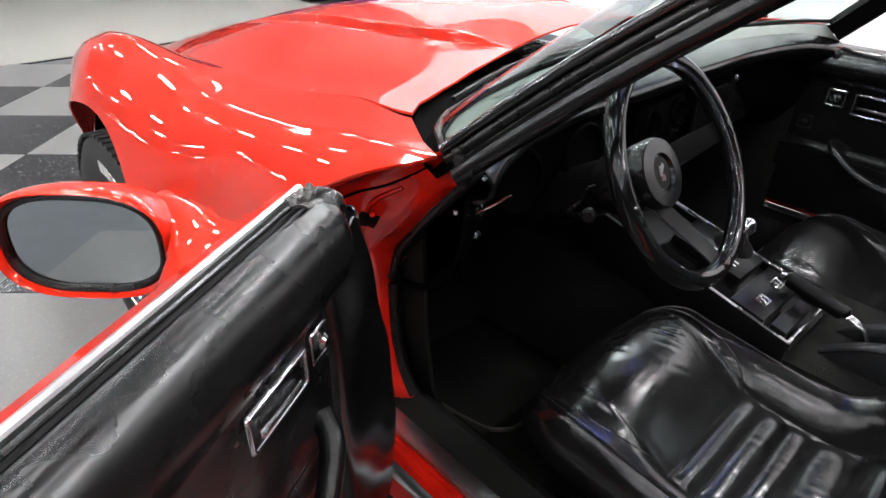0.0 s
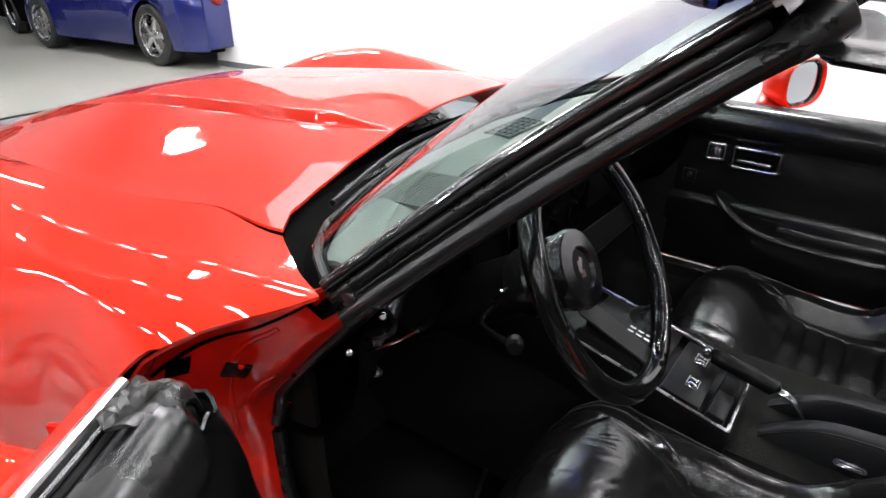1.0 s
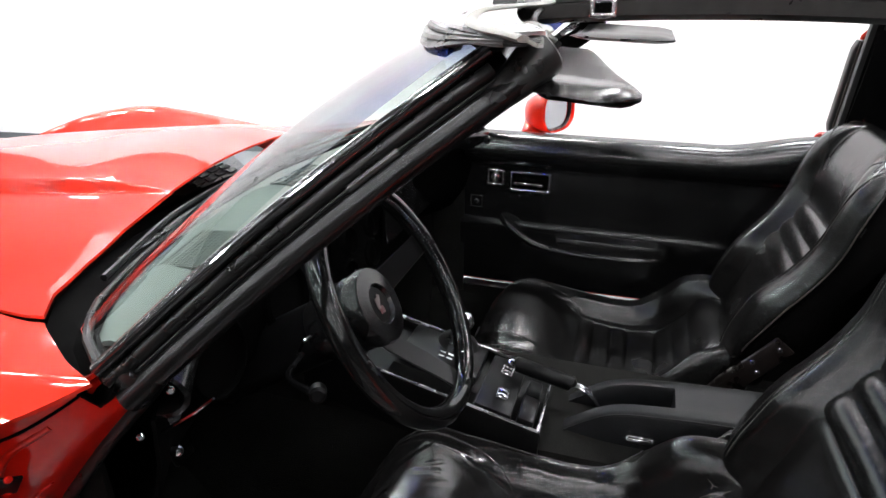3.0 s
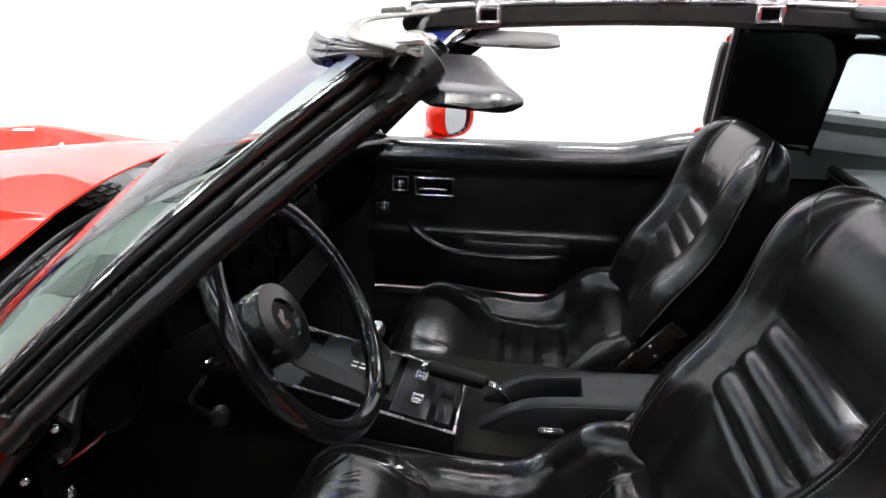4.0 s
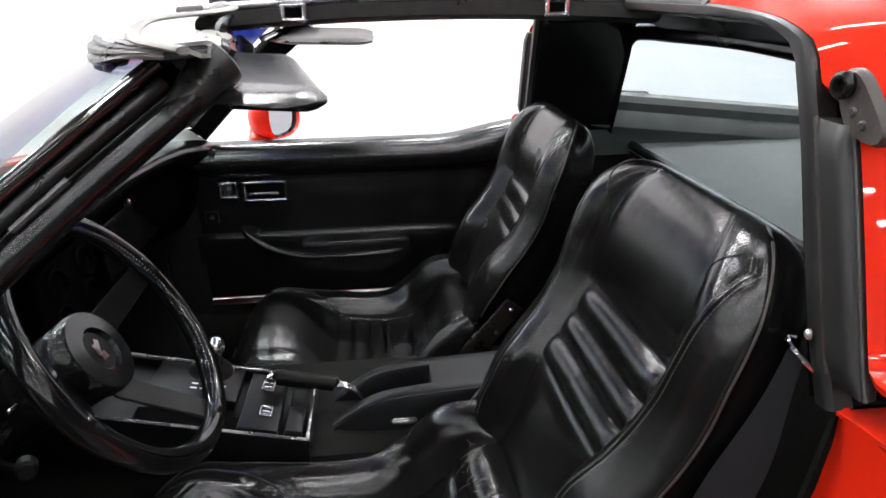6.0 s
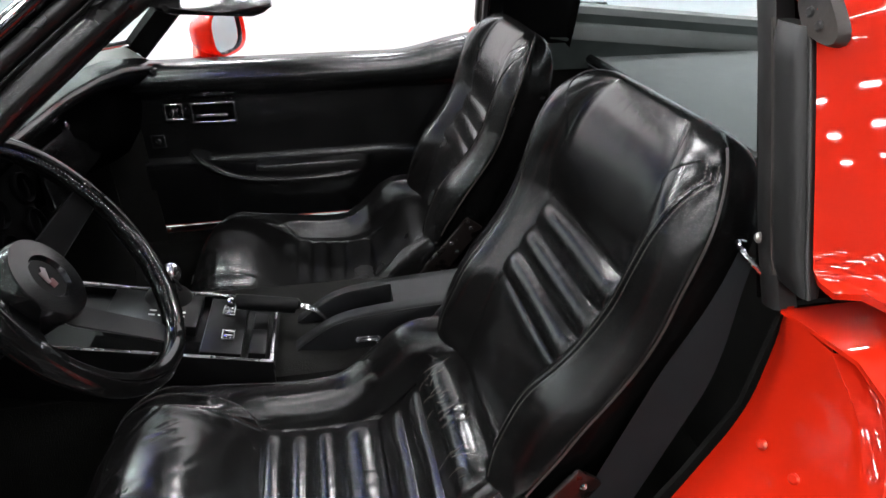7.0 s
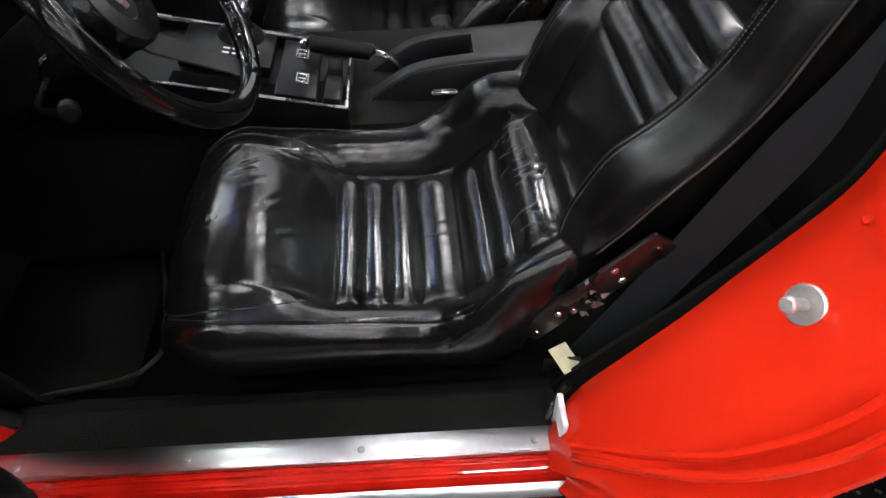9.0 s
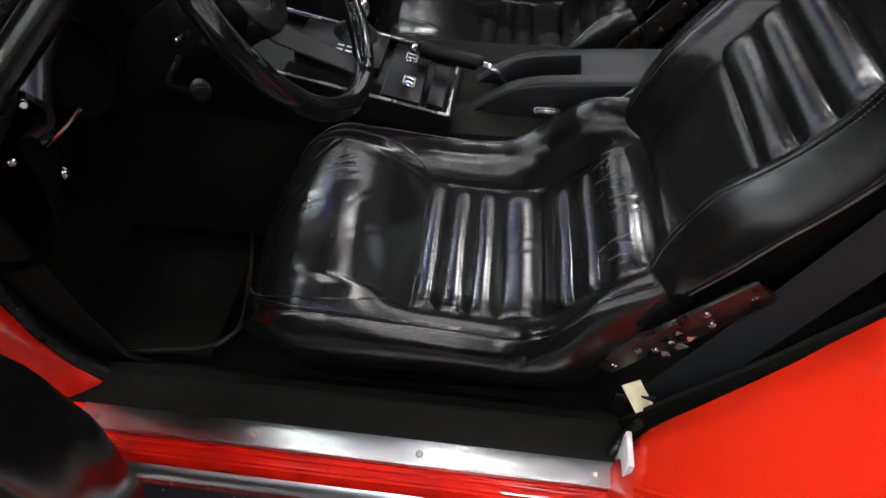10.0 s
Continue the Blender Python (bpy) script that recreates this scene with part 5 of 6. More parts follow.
        row.append(dp(0.048 - 0.074 * u + 0.008 * math.sin(6 * w) + 0.5 * fold, 0.006 + 0.042 * w * (1 - 0.25 * u) + 0.5 * fold, 0.9065 - drop + fold))
    rows.append(row)
part("torn_seal", sheet(rows, 0.003), RUBBER_END, door, "torn grey rubber seal at the door corner", 35)
# belt strips
for o, z, r, mt, lab in ((-0.0075, 0.8968, 0.0056, BELT, "bright belt strip"), (-0.0008, 0.8955, 0.0032, FELT, "black felt strip"), (0.0048, 0.8965, 0.0026, WELT, "narrow grey strip"), (0.0115, 0.8930, 0.0042, FELT, "black felt strip"), (0.0195, 0.8935, 0.0040, FELT, "black felt strip"), (0.0265, 0.8975, 0.0026, RUBBER_GREY, "grey seam")):
    part("belt_strip", sweep([dp(-0.002 if o < 0.005 else 0.02, o, z), dp(0.5, o, z), dp(1.0, o, z)], r, 12, seg=8), mt, door, lab)
part("window_slot", sheet([[dp(s, o, 0.889) for o in (-0.006, 0.026)] for s in (0.005, 1.0)], 0.003), DARK, door)
DX = facing(dp(0.148, 0.033, 0.743), DN)
hb = part("handle_bezel", frame_ring(0.112, 0.050, 0.007, 0.007, DX, 0.006), CHROME, door, "chrome door handle bezel")
part("handle_cup", block((0.098, 0.036, 0.003), (0, 0, 0.0015), 0.001, DX), DARK, hb)
part("handle_lever", block((0.078, 0.009, 0.006), (-0.004, -0.006, 0.009), 0.003, DX), CHROME, hb, "chrome handle lever")
DL = facing(dp(0.060, 0.033, 0.749), DN)
lb = part("lock_bezel", frame_ring(0.044, 0.042, 0.005, 0.005, DL, 0.004), CHROME, door, "chrome lock bezel")
part("lock_button", disc(0.010, 0.012, DL, 16, 0.004), CHROME, lb)
part("window_switch", join(frame_ring(0.034, 0.034, 0.004, 0.004, facing(dp(0.020, 0.034, 0.672), DN), 0.003), disc(0.006, 0.007, facing(dp(0.020, 0.034, 0.672), DN), 12, 0.003)), CHROME, door, "small chrome switch plate")
part("pull_strap", sweep([dp(0.075, 0.036, 0.655), dp(0.100, 0.062, 0.630), dp(0.17, 0.075, 0.575), dp(0.28, 0.075, 0.545), dp(0.45, 0.070, 0.535), dp(0.56, 0.05, 0.54), dp(0.58, 0.036, 0.545)], 0.015, 40, seg=12, flat=0.8), LEATHER, door, "black padded pull strap")
part("trim_line", sweep([dp(0.04, 0.036, 0.615), dp(0.5, 0.036, 0.608), dp(0.98, 0.036, 0.600)], 0.003, 12, seg=8), SATIN, door)
part("trim_line", sweep([dp(0.04, 0.033, 0.775), dp(0.5, 0.033, 0.775), dp(0.98, 0.033, 0.775)], 0.003, 12, seg=8), VINYL, door)
# wing mirror on the open door
def wing_mirror(at, look_dir, foot, parent, label, foot_loft=None):
    m = facing(at, look_dir)
    def oval(r, z, grow=0.0):
        ring = []
        for t in np.linspace(0, 2 * math.pi, 48, endpoint=False):
            c, q = math.cos(t), math.sin(t)
            x = 0.093 * (abs(c) ** 0.72) * (1 if c > 0 else -1)
            y = 0.061 * (abs(q) ** 0.72) * (1 if q > 0 else -1)
            n = max(r, 0.01)
            ring.append(m @ V(x * n + grow * c, y * n + grow * q - 0.006 * (1 - r), z))
        return ring

    prof = [oval(r, z) for r, z in ((0.0, -0.085), (0.35, -0.078), (0.66, -0.060), (0.88, -0.030), (0.97, -0.008), (0.995, 0.004), (1.0, 0.012), (0.985, 0.018), (0.955, 0.020), (0.915, 0.016), (0.88, 0.006))]
    mm = part("wing_mirror", loft(prof, True, True), RED, parent, label, 60)
    ring = oval(0.845, 0.007)
    part("mirror_face", ([*ring], [tuple(range(48))]), MIRROR, mm, "mirror glass", 0)
    part("mirror_rim", sweep(oval(0.865, 0.009), 0.0042, seg=8, up=look_dir, ring=True), RUBBER, mm, "black rim round the glass")
    f0, f1 = Vector(at) + m.to_3x3() @ V(0, -0.005, -0.055), Vector(foot)
    if foot_loft:
        part("mirror_foot", loft(foot_loft, True, True), RED, mm, "broad red foot of the mirror", 50)
    else:
        part("mirror_foot", sweep([f0, f0.lerp(f1, 0.5) + V(0, 0, -0.012), f1], lambda t: 0.034 + 0.012 * t, 14, seg=18, up=look_dir, flat=0.8), RED, mm)
    return mm


mirror_arm = []
for s0, hs, o, zc, hz in ((0.130, 0.092, -0.036, 0.850, 0.036), (0.112, 0.074, -0.052, 0.849, 0.033), (0.088, 0.052, -0.076, 0.848, 0.031), (0.062, 0.034, -0.102, 0.850, 0.033), (0.052, 0.028, -0.150, 0.855, 0.036)):
    mirror_arm.append([dp(s0 + hs * math.copysign(abs(math.cos(a)) ** 0.6, math.cos(a)), o, zc + hz * math.copysign(abs(math.sin(a)) ** 0.6, math.sin(a))) for a in np.linspace(0, 2 * math.pi, 32, endpoint=False)])
wing_mirror((-1.044, 0.314, 0.858), (-0.68, -0.73, 0.06), dp(0.120, -0.030, 0.840), door, "red wing mirror on the open door", mirror_arm)

# ---- passenger door, closed ----
rows = []
for y in np.linspace(0.372, -0.648, 30):
    y = float(y)
    rise = 0.035 * step(-y, 0.42, 0.66)
    rows.append([V(p.x, y, p.y) for p in curve([(0.655, 0.832 + rise, 0), (0.70, 0.828 + rise, 0), (0.775, 0.80 + rise * 0.6, 0), (0.832, 0.70, 0), (0.832, 0.56, 0), (0.80, 0.40, 0), (0.765, 0.34, 0)], 20)])
pdoor = part("door", sheet(rows, -0.004), RED, car, "closed red passenger door with black trim panel", 60)
rows = []
for y in np.linspace(0.222, -0.645, 36):
    y = float(y)
    rise = 0.036 * step(-y, 0.42, 0.66)
    prof = [(0.654, 0.840 + rise), (0.632, 0.8375 + rise), (0.613, 0.830 + rise * 0.95), (0.601, 0.815 + rise * 0.8), (0.597, 0.797 + rise * 0.5), (0.603, 0.778 + rise * 0.2), (0.617, 0.767), (0.622, 0.758), (0.622, 0.70), (0.622, 0.60), (0.616, 0.585), (0.620, 0.50), (0.622, 0.415)]
    rows.append([V(p.x, y, p.y) for p in curve([(a, b, 0) for a, b in prof], 44)])
part("door_trim", sheet(rows, 0.006), VINYL, pdoor, "black padded door trim", 60)
part("belt_strip", sweep([(0.655, 0.36, 0.836), (0.655, -0.1, 0.836), (0.655, -0.42, 0.836), (0.655, -0.56, 0.856), (0.655, -0.64, 0.872)], 0.006, 24, seg=8), BELT, pdoor, "bright belt strip")
PX = facing((0.619, 0.030, 0.718), (-1, 0, 0))
hb = part("handle_bezel", frame_ring(0.112, 0.056, 0.007, 0.006, PX, 0.006), CHROME, pdoor, "chrome door handle bezel")
part("handle_cup", block((0.098, 0.042, 0.003), (0, 0, 0.0015), 0.001, PX), DARK, hb)
part("handle_lever", block((0.078, 0.010, 0.006), (-0.004, -0.006, 0.009), 0.003, PX), CHROME, hb, "chrome handle lever")
PL = facing((0.619, 0.125, 0.724), (-1, 0, 0))
lb = part("lock_bezel", frame_ring(0.046, 0.044, 0.005, 0.005, PL, 0.004), CHROME, pdoor, "chrome lock bezel")
part("lock_button", join(disc(0.012, 0.010, PL, 16, 0.004), block((0.005, 0.022, 0.006), (0, 0, 0.012), 0.002, PL)), CHROME, lb)
PS = facing((0.619, 0.178, 0.650), (-1, 0, 0))
part("window_switch", join(frame_ring(0.036, 0.036, 0.004, 0.004, PS, 0.003), disc(0.007, 0.007, PS, 12, 0.003)), CHROME, pdoor, "small chrome switch plate")
part("pull_strap", sweep([(0.612, 0.098, 0.615), (0.588, 0.075, 0.598), (0.572, 0.01, 0.562), (0.568, -0.08, 0.545), (0.570, -0.25, 0.543), (0.585, -0.32, 0.545), (0.610, -0.345, 0.55)], 0.013, 40, seg=12, flat=0.8), LEATHER, pdoor, "black padded pull strap")
part("strap_end", block((0.006, 0.012, 0.006), (0.553, -0.045, 0.561), 0.002), CHROME, pdoor, "small chrome stud")
part("arm_rest", block((0.05, 0.30, 0.05), (0.60, -0.20, 0.560), 0.018), LEATHER, pdoor, "black armrest")
for z, y0, y1, r in ((0.760, 0.16, -0.58, 0.0030), (0.592, 0.20, -0.46, 0.0030), (0.578, 0.21, 0.11, 0.0025)):
    part("trim_line", sweep([(0.620, y0, z), (0.620, (y0 + y1) / 2, z - 0.004), (0.620, y1, z - 0.008)], r, 12, seg=8), WELT, pdoor)
part("belt_end", block((0.020, 0.020, 0.05), (0.606, 0.150, 0.812), 0.005), VINYL, pdoor)
for y, z in ((-0.36, 0.475), (-0.325, 0.50)):
    screw((0.617, y, z), (-1, 0, 0), 0.004, pdoor)
wing_mirror((0.800, 0.003, 0.882), (-0.34, -0.94, 0.05), (0.775, 0.055, 0.800), pdoor, "red wing mirror on the closed door")


# ---- seats ----
# cushion: height of the middle and of the bolster's crest along its length, and the crest's distance from the middle
CY = (0.125, 0.121, 0.106, 0.085, 0.055, 0.02, -0.02, -0.06, -0.10, -0.122, -0.155, -0.197, -0.239, -0.28, -0.305, -0.342, -0.375, -0.40, -0.425, -0.47)
CZ = (0.385, 0.425, 0.474, 0.502, 0.519, 0.522, 0.512, 0.488, 0.456, 0.438, 0.430, 0.424, 0.420, 0.419, 0.424, 0.457, 0.493, 0.525, 0.542, 0.530)
BY = (0.125, 0.121, 0.103, 0.07, 0.036, -0.024, -0.082, -0.142, -0.201, -0.26, -0.308, -0.353, -0.403, -0.44, -0.47)
BZ = (0.385, 0.42, 0.465, 0.494, 0.505, 0.500, 0.492, 0.484, 0.478, 0.483, 0.517, 0.562, 0.582, 0.584, 0.572)
BH = (0.135, 0.142, 0.158, 0.178, 0.190, 0.191, 0.192, 0.191, 0.192, 0.198, 0.204, 0.195, 0.184, 0.172, 0.160)
# backrest by height: depth of its panel, crest of the bolster (lift and distance from the middle), piping
KZ = (0.49, 0.54, 0.60, 0.65, 0.706, 0.741, 0.776, 0.817, 0.865, 0.92, 0.955, 0.990)
KY = (-0.440, -0.449, -0.466, -0.484, -0.508, -0.533, -0.556, -0.577, -0.590, -0.604, -0.613, -0.622)
LZ = (0.49, 0.54, 0.58, 0.62, 0.66, 0.70, 0.75, 0.81, 0.876, 0.93)
LIFT = (0.015, 0.034, 0.046, 0.051, 0.050, 0.047, 0.041, 0.040, 0.038, 0.037)
LH = (0.150, 0.152, 0.150, 0.146, 0.144, 0.145, 0.153, 0.159, 0.164, 0.166)
PZ = (0.49, 0.54, 0.58, 0.62, 0.66, 0.70, 0.76, 0.83, 0.90, 0.93)
PH = (0.160, 0.180, 0.196, 0.207, 0.212, 0.213, 0.214, 0.214, 0.213, 0.212)
PO = (0.004, 0.012, 0.020, 0.020, 0.013, 0.006, 0.007, 0.010, 0.006, 0.003)
# the double-stitched seam's distance from the middle by height
SZ = (0.58, 0.62, 0.66, 0.70, 0.75, 0.81, 0.876, 0.92, 0.95, 0.97, 0.99)
SH = (0.150, 0.146, 0.144, 0.145, 0.153, 0.160, 0.167, 0.172, 0.176, 0.180, 0.180)
# creases of the driver's thigh pad: ends in metres from the seat's middle and front, and depth
CREASES = ((-0.165, 0.085, -0.070, 0.095, 1.0), (-0.070, 0.095, 0.02, 0.055, 0.7), (-0.070, 0.095, -0.020, 0.020, 0.6), (-0.13, 0.060, -0.060, 0.090, 0.8), (0.03, 0.098, 0.12, 0.060, 0.9), (0.06, 0.060, 0.15, 0.020, 0.6), (0.01, 0.10, 0.08, 0.105, 0.8), (0.05, 0.03, 0.075, -0.015, 0.8), (0.07, 0.02, 0.10, -0.010, 0.8), (0.03, 0.01, 0.06, -0.030, 0.5), (-0.03, 0.0, 0.05, -0.065, 0.35), (-0.10, 0.02, -0.02, -0.08, 0.35), (0.11, 0.06, 0.15, 0.075, 0.7))


def cushion_half(y):
    """Half a cross-section of the cushion: (distance from the middle, height), from the middle out and round to the base."""
    zc, zb, hc = keys(y, CY, CZ), keys(y, BY, BZ), keys(y, BY, BH)
    f = hc / 0.192
    d = zb - zc
    base = 0.384 + 0.012 * step(y, 0.0, 0.12) + 0.085 * step(-y, 0.34, 0.46)
    dome = 0.010 * step(y, -0.10, -0.02)
    return [(0, zc + dome), (0.05 * f, zc + dome * 0.85), (0.10 * f, zc - 0.001 + dome * 0.3), (0.130 * f, zc + d * 0.03 - 0.003), (0.138 * f, zc + d * 0.26), (0.148 * f, zc + d * 0.58), (0.164 * f, zc + d * 0.86), (0.180 * f, zc + d * 0.975), (hc, zb), (hc + 0.010, zb - 0.006), (hc + 0.021, zb * 0.80 + base * 0.20), (hc + 0.026, zb * 0.52 + base * 0.48), (hc + 0.018, zb * 0.16 + base * 0.84), (hc + 0.004, base), (hc - 0.03, base - 0.012)]


def on_section(half, h):
    """Height of the upper side of a half section at distance h."""
    top = half[:9]
    return float(np.interp(h, [p[0] for p in top], [p[1] for p in top]))


def back_half(z):
    """Half a level cut of the backrest: (distance from the middle, forward of the panel), from the middle of the front round to the back."""
    cap = max(0.0, min(1.0, (z - 0.880) / 0.1102))
    z = min(z, 0.925)
    lift, hc, hp, po = keys(z, LZ, LIFT), keys(z, LZ, LH), keys(z, PZ, PH), keys(z, PZ, PO)
    k = min(1.0, hp / 0.205)
    hc = min(hc, hp - 0.013)
    low = hc - 0.032 - 0.006 * step(z, 0.86, 0.92)
    deep = keys(z, [0.49, 0.62, 0.85, 0.93], [0.07, 0.085, 0.085, 0.078])
    head = 0.010 * step(z, 0.82, 0.87)
    half = [(0, head), (0.045 * k, head), (min(0.095 * k, low - 0.018), head), (low - 0.006, head * 0.6 + 0.001), (low + 0.004, lift * 0.34 + head * 0.3), (low + 0.014, lift * 0.75), (hc - 0.007, lift * 0.965), (hc, lift), (hc + 0.008, lift * 0.985), (hc + (hp - hc) * 0.35, lift * 0.90 + po * 0.1), (hc + (hp - hc) * 0.62, lift * 0.70 + po * 0.3), (hc + (hp - hc) * 0.88, lift * 0.34 + po * 0.66), (hp, po), (hp - 0.003, po - 0.008), (hp - 0.010, po - 0.014), (hp - 0.016, -deep * 0.6), (hp - 0.034 * k, -deep * 0.92), (hp * 0.58, -deep), (0, -deep * 1.02)]
    # the top closes like a dome over a ridge
    close = max(0.0, 1 - cap ** 2.5) ** (1 / 2.1)
    return [(0.125 * h / hp * (1 - close) + h * close, -0.028 * (1 - close) + o * close) for h, o in half]


def back_front(h, z):
    """Depth of the backrest's front at distance h from its middle and height z."""
    half = back_half(z)[:13]
    return keys(z, KZ, KY) + float(np.interp(h, [p[0] for p in half], [p[1] for p in half]))


def pleat_pose(p0, p1, sink=0.0):
    """Pose of a pleat between two grooves, given as (y, z): its y runs from the first to the second, its z stands out."""
    d = V(0, p1[0] - p0[0], p1[1] - p0[1])
    y = d.normalized()
    z = V(1, 0, 0).cross(y)
    c = V(0, (p0[0] + p1[0]) / 2, (p0[1] + p1[1]) / 2) - z * sink
    return Matrix(((1, y.x, z.x, c.x), (0, y.y, z.y, c.y), (0, y.z, z.z, c.z), (0, 0, 0, 1))), d.length


def pillow(w, h, t, m, nu=40, nv=14, power=2.4, folds=0.0, seed=0):
    """A stuffed pleat: a rounded bar w long, h high, t thick, in the xy plane of the pose m; folds: depth of small puckers across it."""
    top = []
    for i in range(nu + 1):
        u = -1 + 2 * i / nu
        row = []
        for j in range(nv + 1):
            v = math.sin((-1 + 2 * j / nv) * math.pi / 2)
            k = max(0.0, 1 - abs(u) ** 10) ** 0.6 * max(0.0, 1 - abs(v) ** power) ** 0.62
            x = u * w / 2
            puck = folds * math.sin(x * 430 + 2.5 * v + 3 * math.sin(x * 60 + seed)) * math.exp(-((u - 0.05) / 0.5) ** 2) * (1 - v * v) * (0.5 + 0.5 * math.sin(2.1 * v + 40 * x + seed))
            soft = 0.0007 * math.sin(38 * x + seed) * (1 - v * v)
            row.append(m @ V(x, v * h / 2 + 0.0012 * math.sin(31 * x + 2 * seed) * (1 - abs(v)), t * k + puck + soft))
        top.append(row)
    return loft(top)


def make_seat(cx, dy, dz, yaw, label, skin, back, worn):
    """One bucket seat, built about its own middle, then set at cx and turned by yaw degrees."""
    at = Matrix.Translation((cx, dy - 0.32, dz)) @ Matrix.Rotation(radians(yaw), 4, "Z") @ Matrix.Translation((0, 0.32, 0))
    shell = part("seat", block((0.34, 0.46, 0.09), (0, -0.16, 0.33), 0.03), PLASTIC, car, label)
    shell.matrix_basis = at
    # cushion
    ys = [0.125 - 0.0045 * (i / 6) for i in range(6)] + [float(q) for q in np.linspace(0.1205, -0.10, 90)] + [float(q) for q in np.linspace(-0.104, -0.47, 95)]
    rows = []
    for y in ys:
        half = curve([(a, b, 0) for a, b in cushion_half(y)], 110)
        row = [V(-p.x, y, p.y) for p in reversed(half)][:-1] + [V(p.x, y, p.y) for p in half]
        if y > -0.11:
            for p in row:
                dip = 0.0
                for x0, y0, x1, y1, g in CREASES if worn else CREASES[3:6]:
                    ax, ay = x1 - x0, y1 - y0
                    s = min(max(((p.x - x0) * ax + (p.y - y0) * ay) / (ax * ax + ay * ay), 0), 1)
                    d = math.hypot(p.x - x0 - ax * s + 0.003 * math.sin(60 * s), p.y - y0 - ay * s)
                    if d < 0.03:
                        dip += g * (0.0005 * math.exp(-((d - 0.008) / 0.004) ** 2) - 0.0016 * math.exp(-(d / 0.0034) ** 2)) * min(1, 5 * s + 0.1, 5 - 5 * s + 0.1)
                p.z += dip
        else:
            # gathers in the bolster where the cushion turns up
            for p in row:
                if abs(p.x) > 0.19 and p.z > 0.40:
                    d = abs((p.y + 0.262) + 0.55 * (p.z - 0.445))
                    p.z += (0.0016 * math.exp(-((d - 0.010) / 0.006) ** 2) - 0.0042 * math.exp(-(d / 0.005) ** 2)) * step(abs(p.x), 0.19, 0.205)
        rows.append(row)
    part("cushion", loft(rows), skin, shell, "creased black leather seat cushion", 75)
    grooves = [(y, keys(y, CY, CZ)) for y in (-0.118, -0.155, -0.197, -0.239, -0.306)]
    for k, (p0, p1) in enumerate(zip(grooves, grooves[1:])):
        m, length = pleat_pose(p1, p0, 0.003)
        part("pleat", pillow(0.268, length * 1.10, (0.0145, 0.0145, 0.0145, 0.018)[k], m, power=2.1, folds=(0.0002, 0.0005, 0.0005, 0.0014)[k] if worn else 0.0003, seed=k), skin, shell, "stuffed leather pleat")
    grooves = [(y, keys(y, CY, CZ)) for y in (-0.306, -0.344, -0.378)]
    for k, (p0, p1) in enumerate(zip(grooves, grooves[1:])):
        m, length = pleat_pose(p1, p0, 0.003)
        part("pleat", pillow(0.262, length * 1.05, (0.011, 0.014)[k], m, folds=0.0003, seed=k + 5), skin, shell, "stuffed leather pleat")
    # lumbar roll
    m, length = pleat_pose((-0.462, 0.528), (-0.374, 0.490), 0.004)
    part("lumbar_roll", pillow(0.288, length * 1.04, 0.047, m, 60, 20, 2.0, 0.0005 if worn else 0.0, 3), skin, shell, "cracked leather roll at the back of the cushion")
    if worn:
        rnd = random.Random(41)
        cracks = []
        for k in range(34):
            x0, v0 = rnd.uniform(-0.12, 0.12), rnd.uniform(-0.25, 0.75)
            a, n = rnd.choice((-1, 1)) * rnd.uniform(0.9, 1.5), rnd.randint(3, 7)
            pts = []
            for q in range(n):
                a += rnd.uniform(-0.45, 0.45)
                x0, v0 = x0 + 0.0035 * math.cos(a), min(max(v0 + 0.085 * math.sin(a), -0.55), 0.85)
                pts.append(m @ V(x0, v0 * length * 0.52, 0.0468 * max(0.0, 1 - v0 * v0) ** 0.5 + 0.0003))
            if n > 2:
                cracks.append(sweep(pts, 0.00045, seg=4))
        tagged(part("crack", join(*cracks), CRACK, shell, smooth=0), kind="stuff")
    # seams of the cushion
    for sx in (-1, 1):
        lines = []
        for lane in (-0.0045, 0.0, 0.0045):
            line = []
            for y in np.linspace(0.098, -0.452, 70):
                y = float(y)
                half = cushion_half(y)
                h = keys(y, BY, BH) + lane
                z = on_section(half, h) if lane <= 0 else float(np.interp(h, [half[8][0], half[9][0]], [half[8][1], half[9][1]]))
                line.append(V(sx * h, y, z + 0.0002))
            lines.append(line)
        part("seam", sweep(lines[1], 0.0016, seg=6), back, shell)
        stitches = []
        for line in (lines[0], lines[2]):
            fine = curve(line, 240)
            stitches += [sweep([a, b], 0.0005, seg=4) for a, b in zip(fine[::2], fine[1::2])]
        tagged(part("stitching", join(*stitches), THREAD, shell, smooth=0), kind="stuff")
        piping = []
        for y in np.linspace(0.105, -0.36, 40):
            h, z = cushion_half(float(y))[13]
            piping.append(V(sx * (h + 0.001), float(y), z))
        part("piping", sweep(piping, 0.0022, seg=6), RUBBER_BROWN, shell, "worn piping under the cushion")
        pad = []
        for h, y in [(p.x, p.y) for p in curve([(0.118, 0.116, 0), (0.150, 0.098, 0), (0.170, 0.060, 0), (0.172, 0.0, 0), (0.160, -0.06, 0), (0.140, -0.105, 0), (0.128, -0.120, 0)], 40)]:
            pad.append(V(sx * h, y, on_section(cushion_half(y), h) + 0.0004))
        part("seam", sweep(pad, 0.0012, seg=6), WELT, shell, "edge seam of the thigh pad")
    # backrest
    levels = [0.49, 0.50, 0.515, *[float(q) for q in np.linspace(0.53, 0.948, 64)], 0.954, 0.960, 0.966, 0.971, 0.975, 0.979, 0.982, 0.9845, 0.9865, 0.988, 0.989, 0.9897, 0.990]
    rings = []
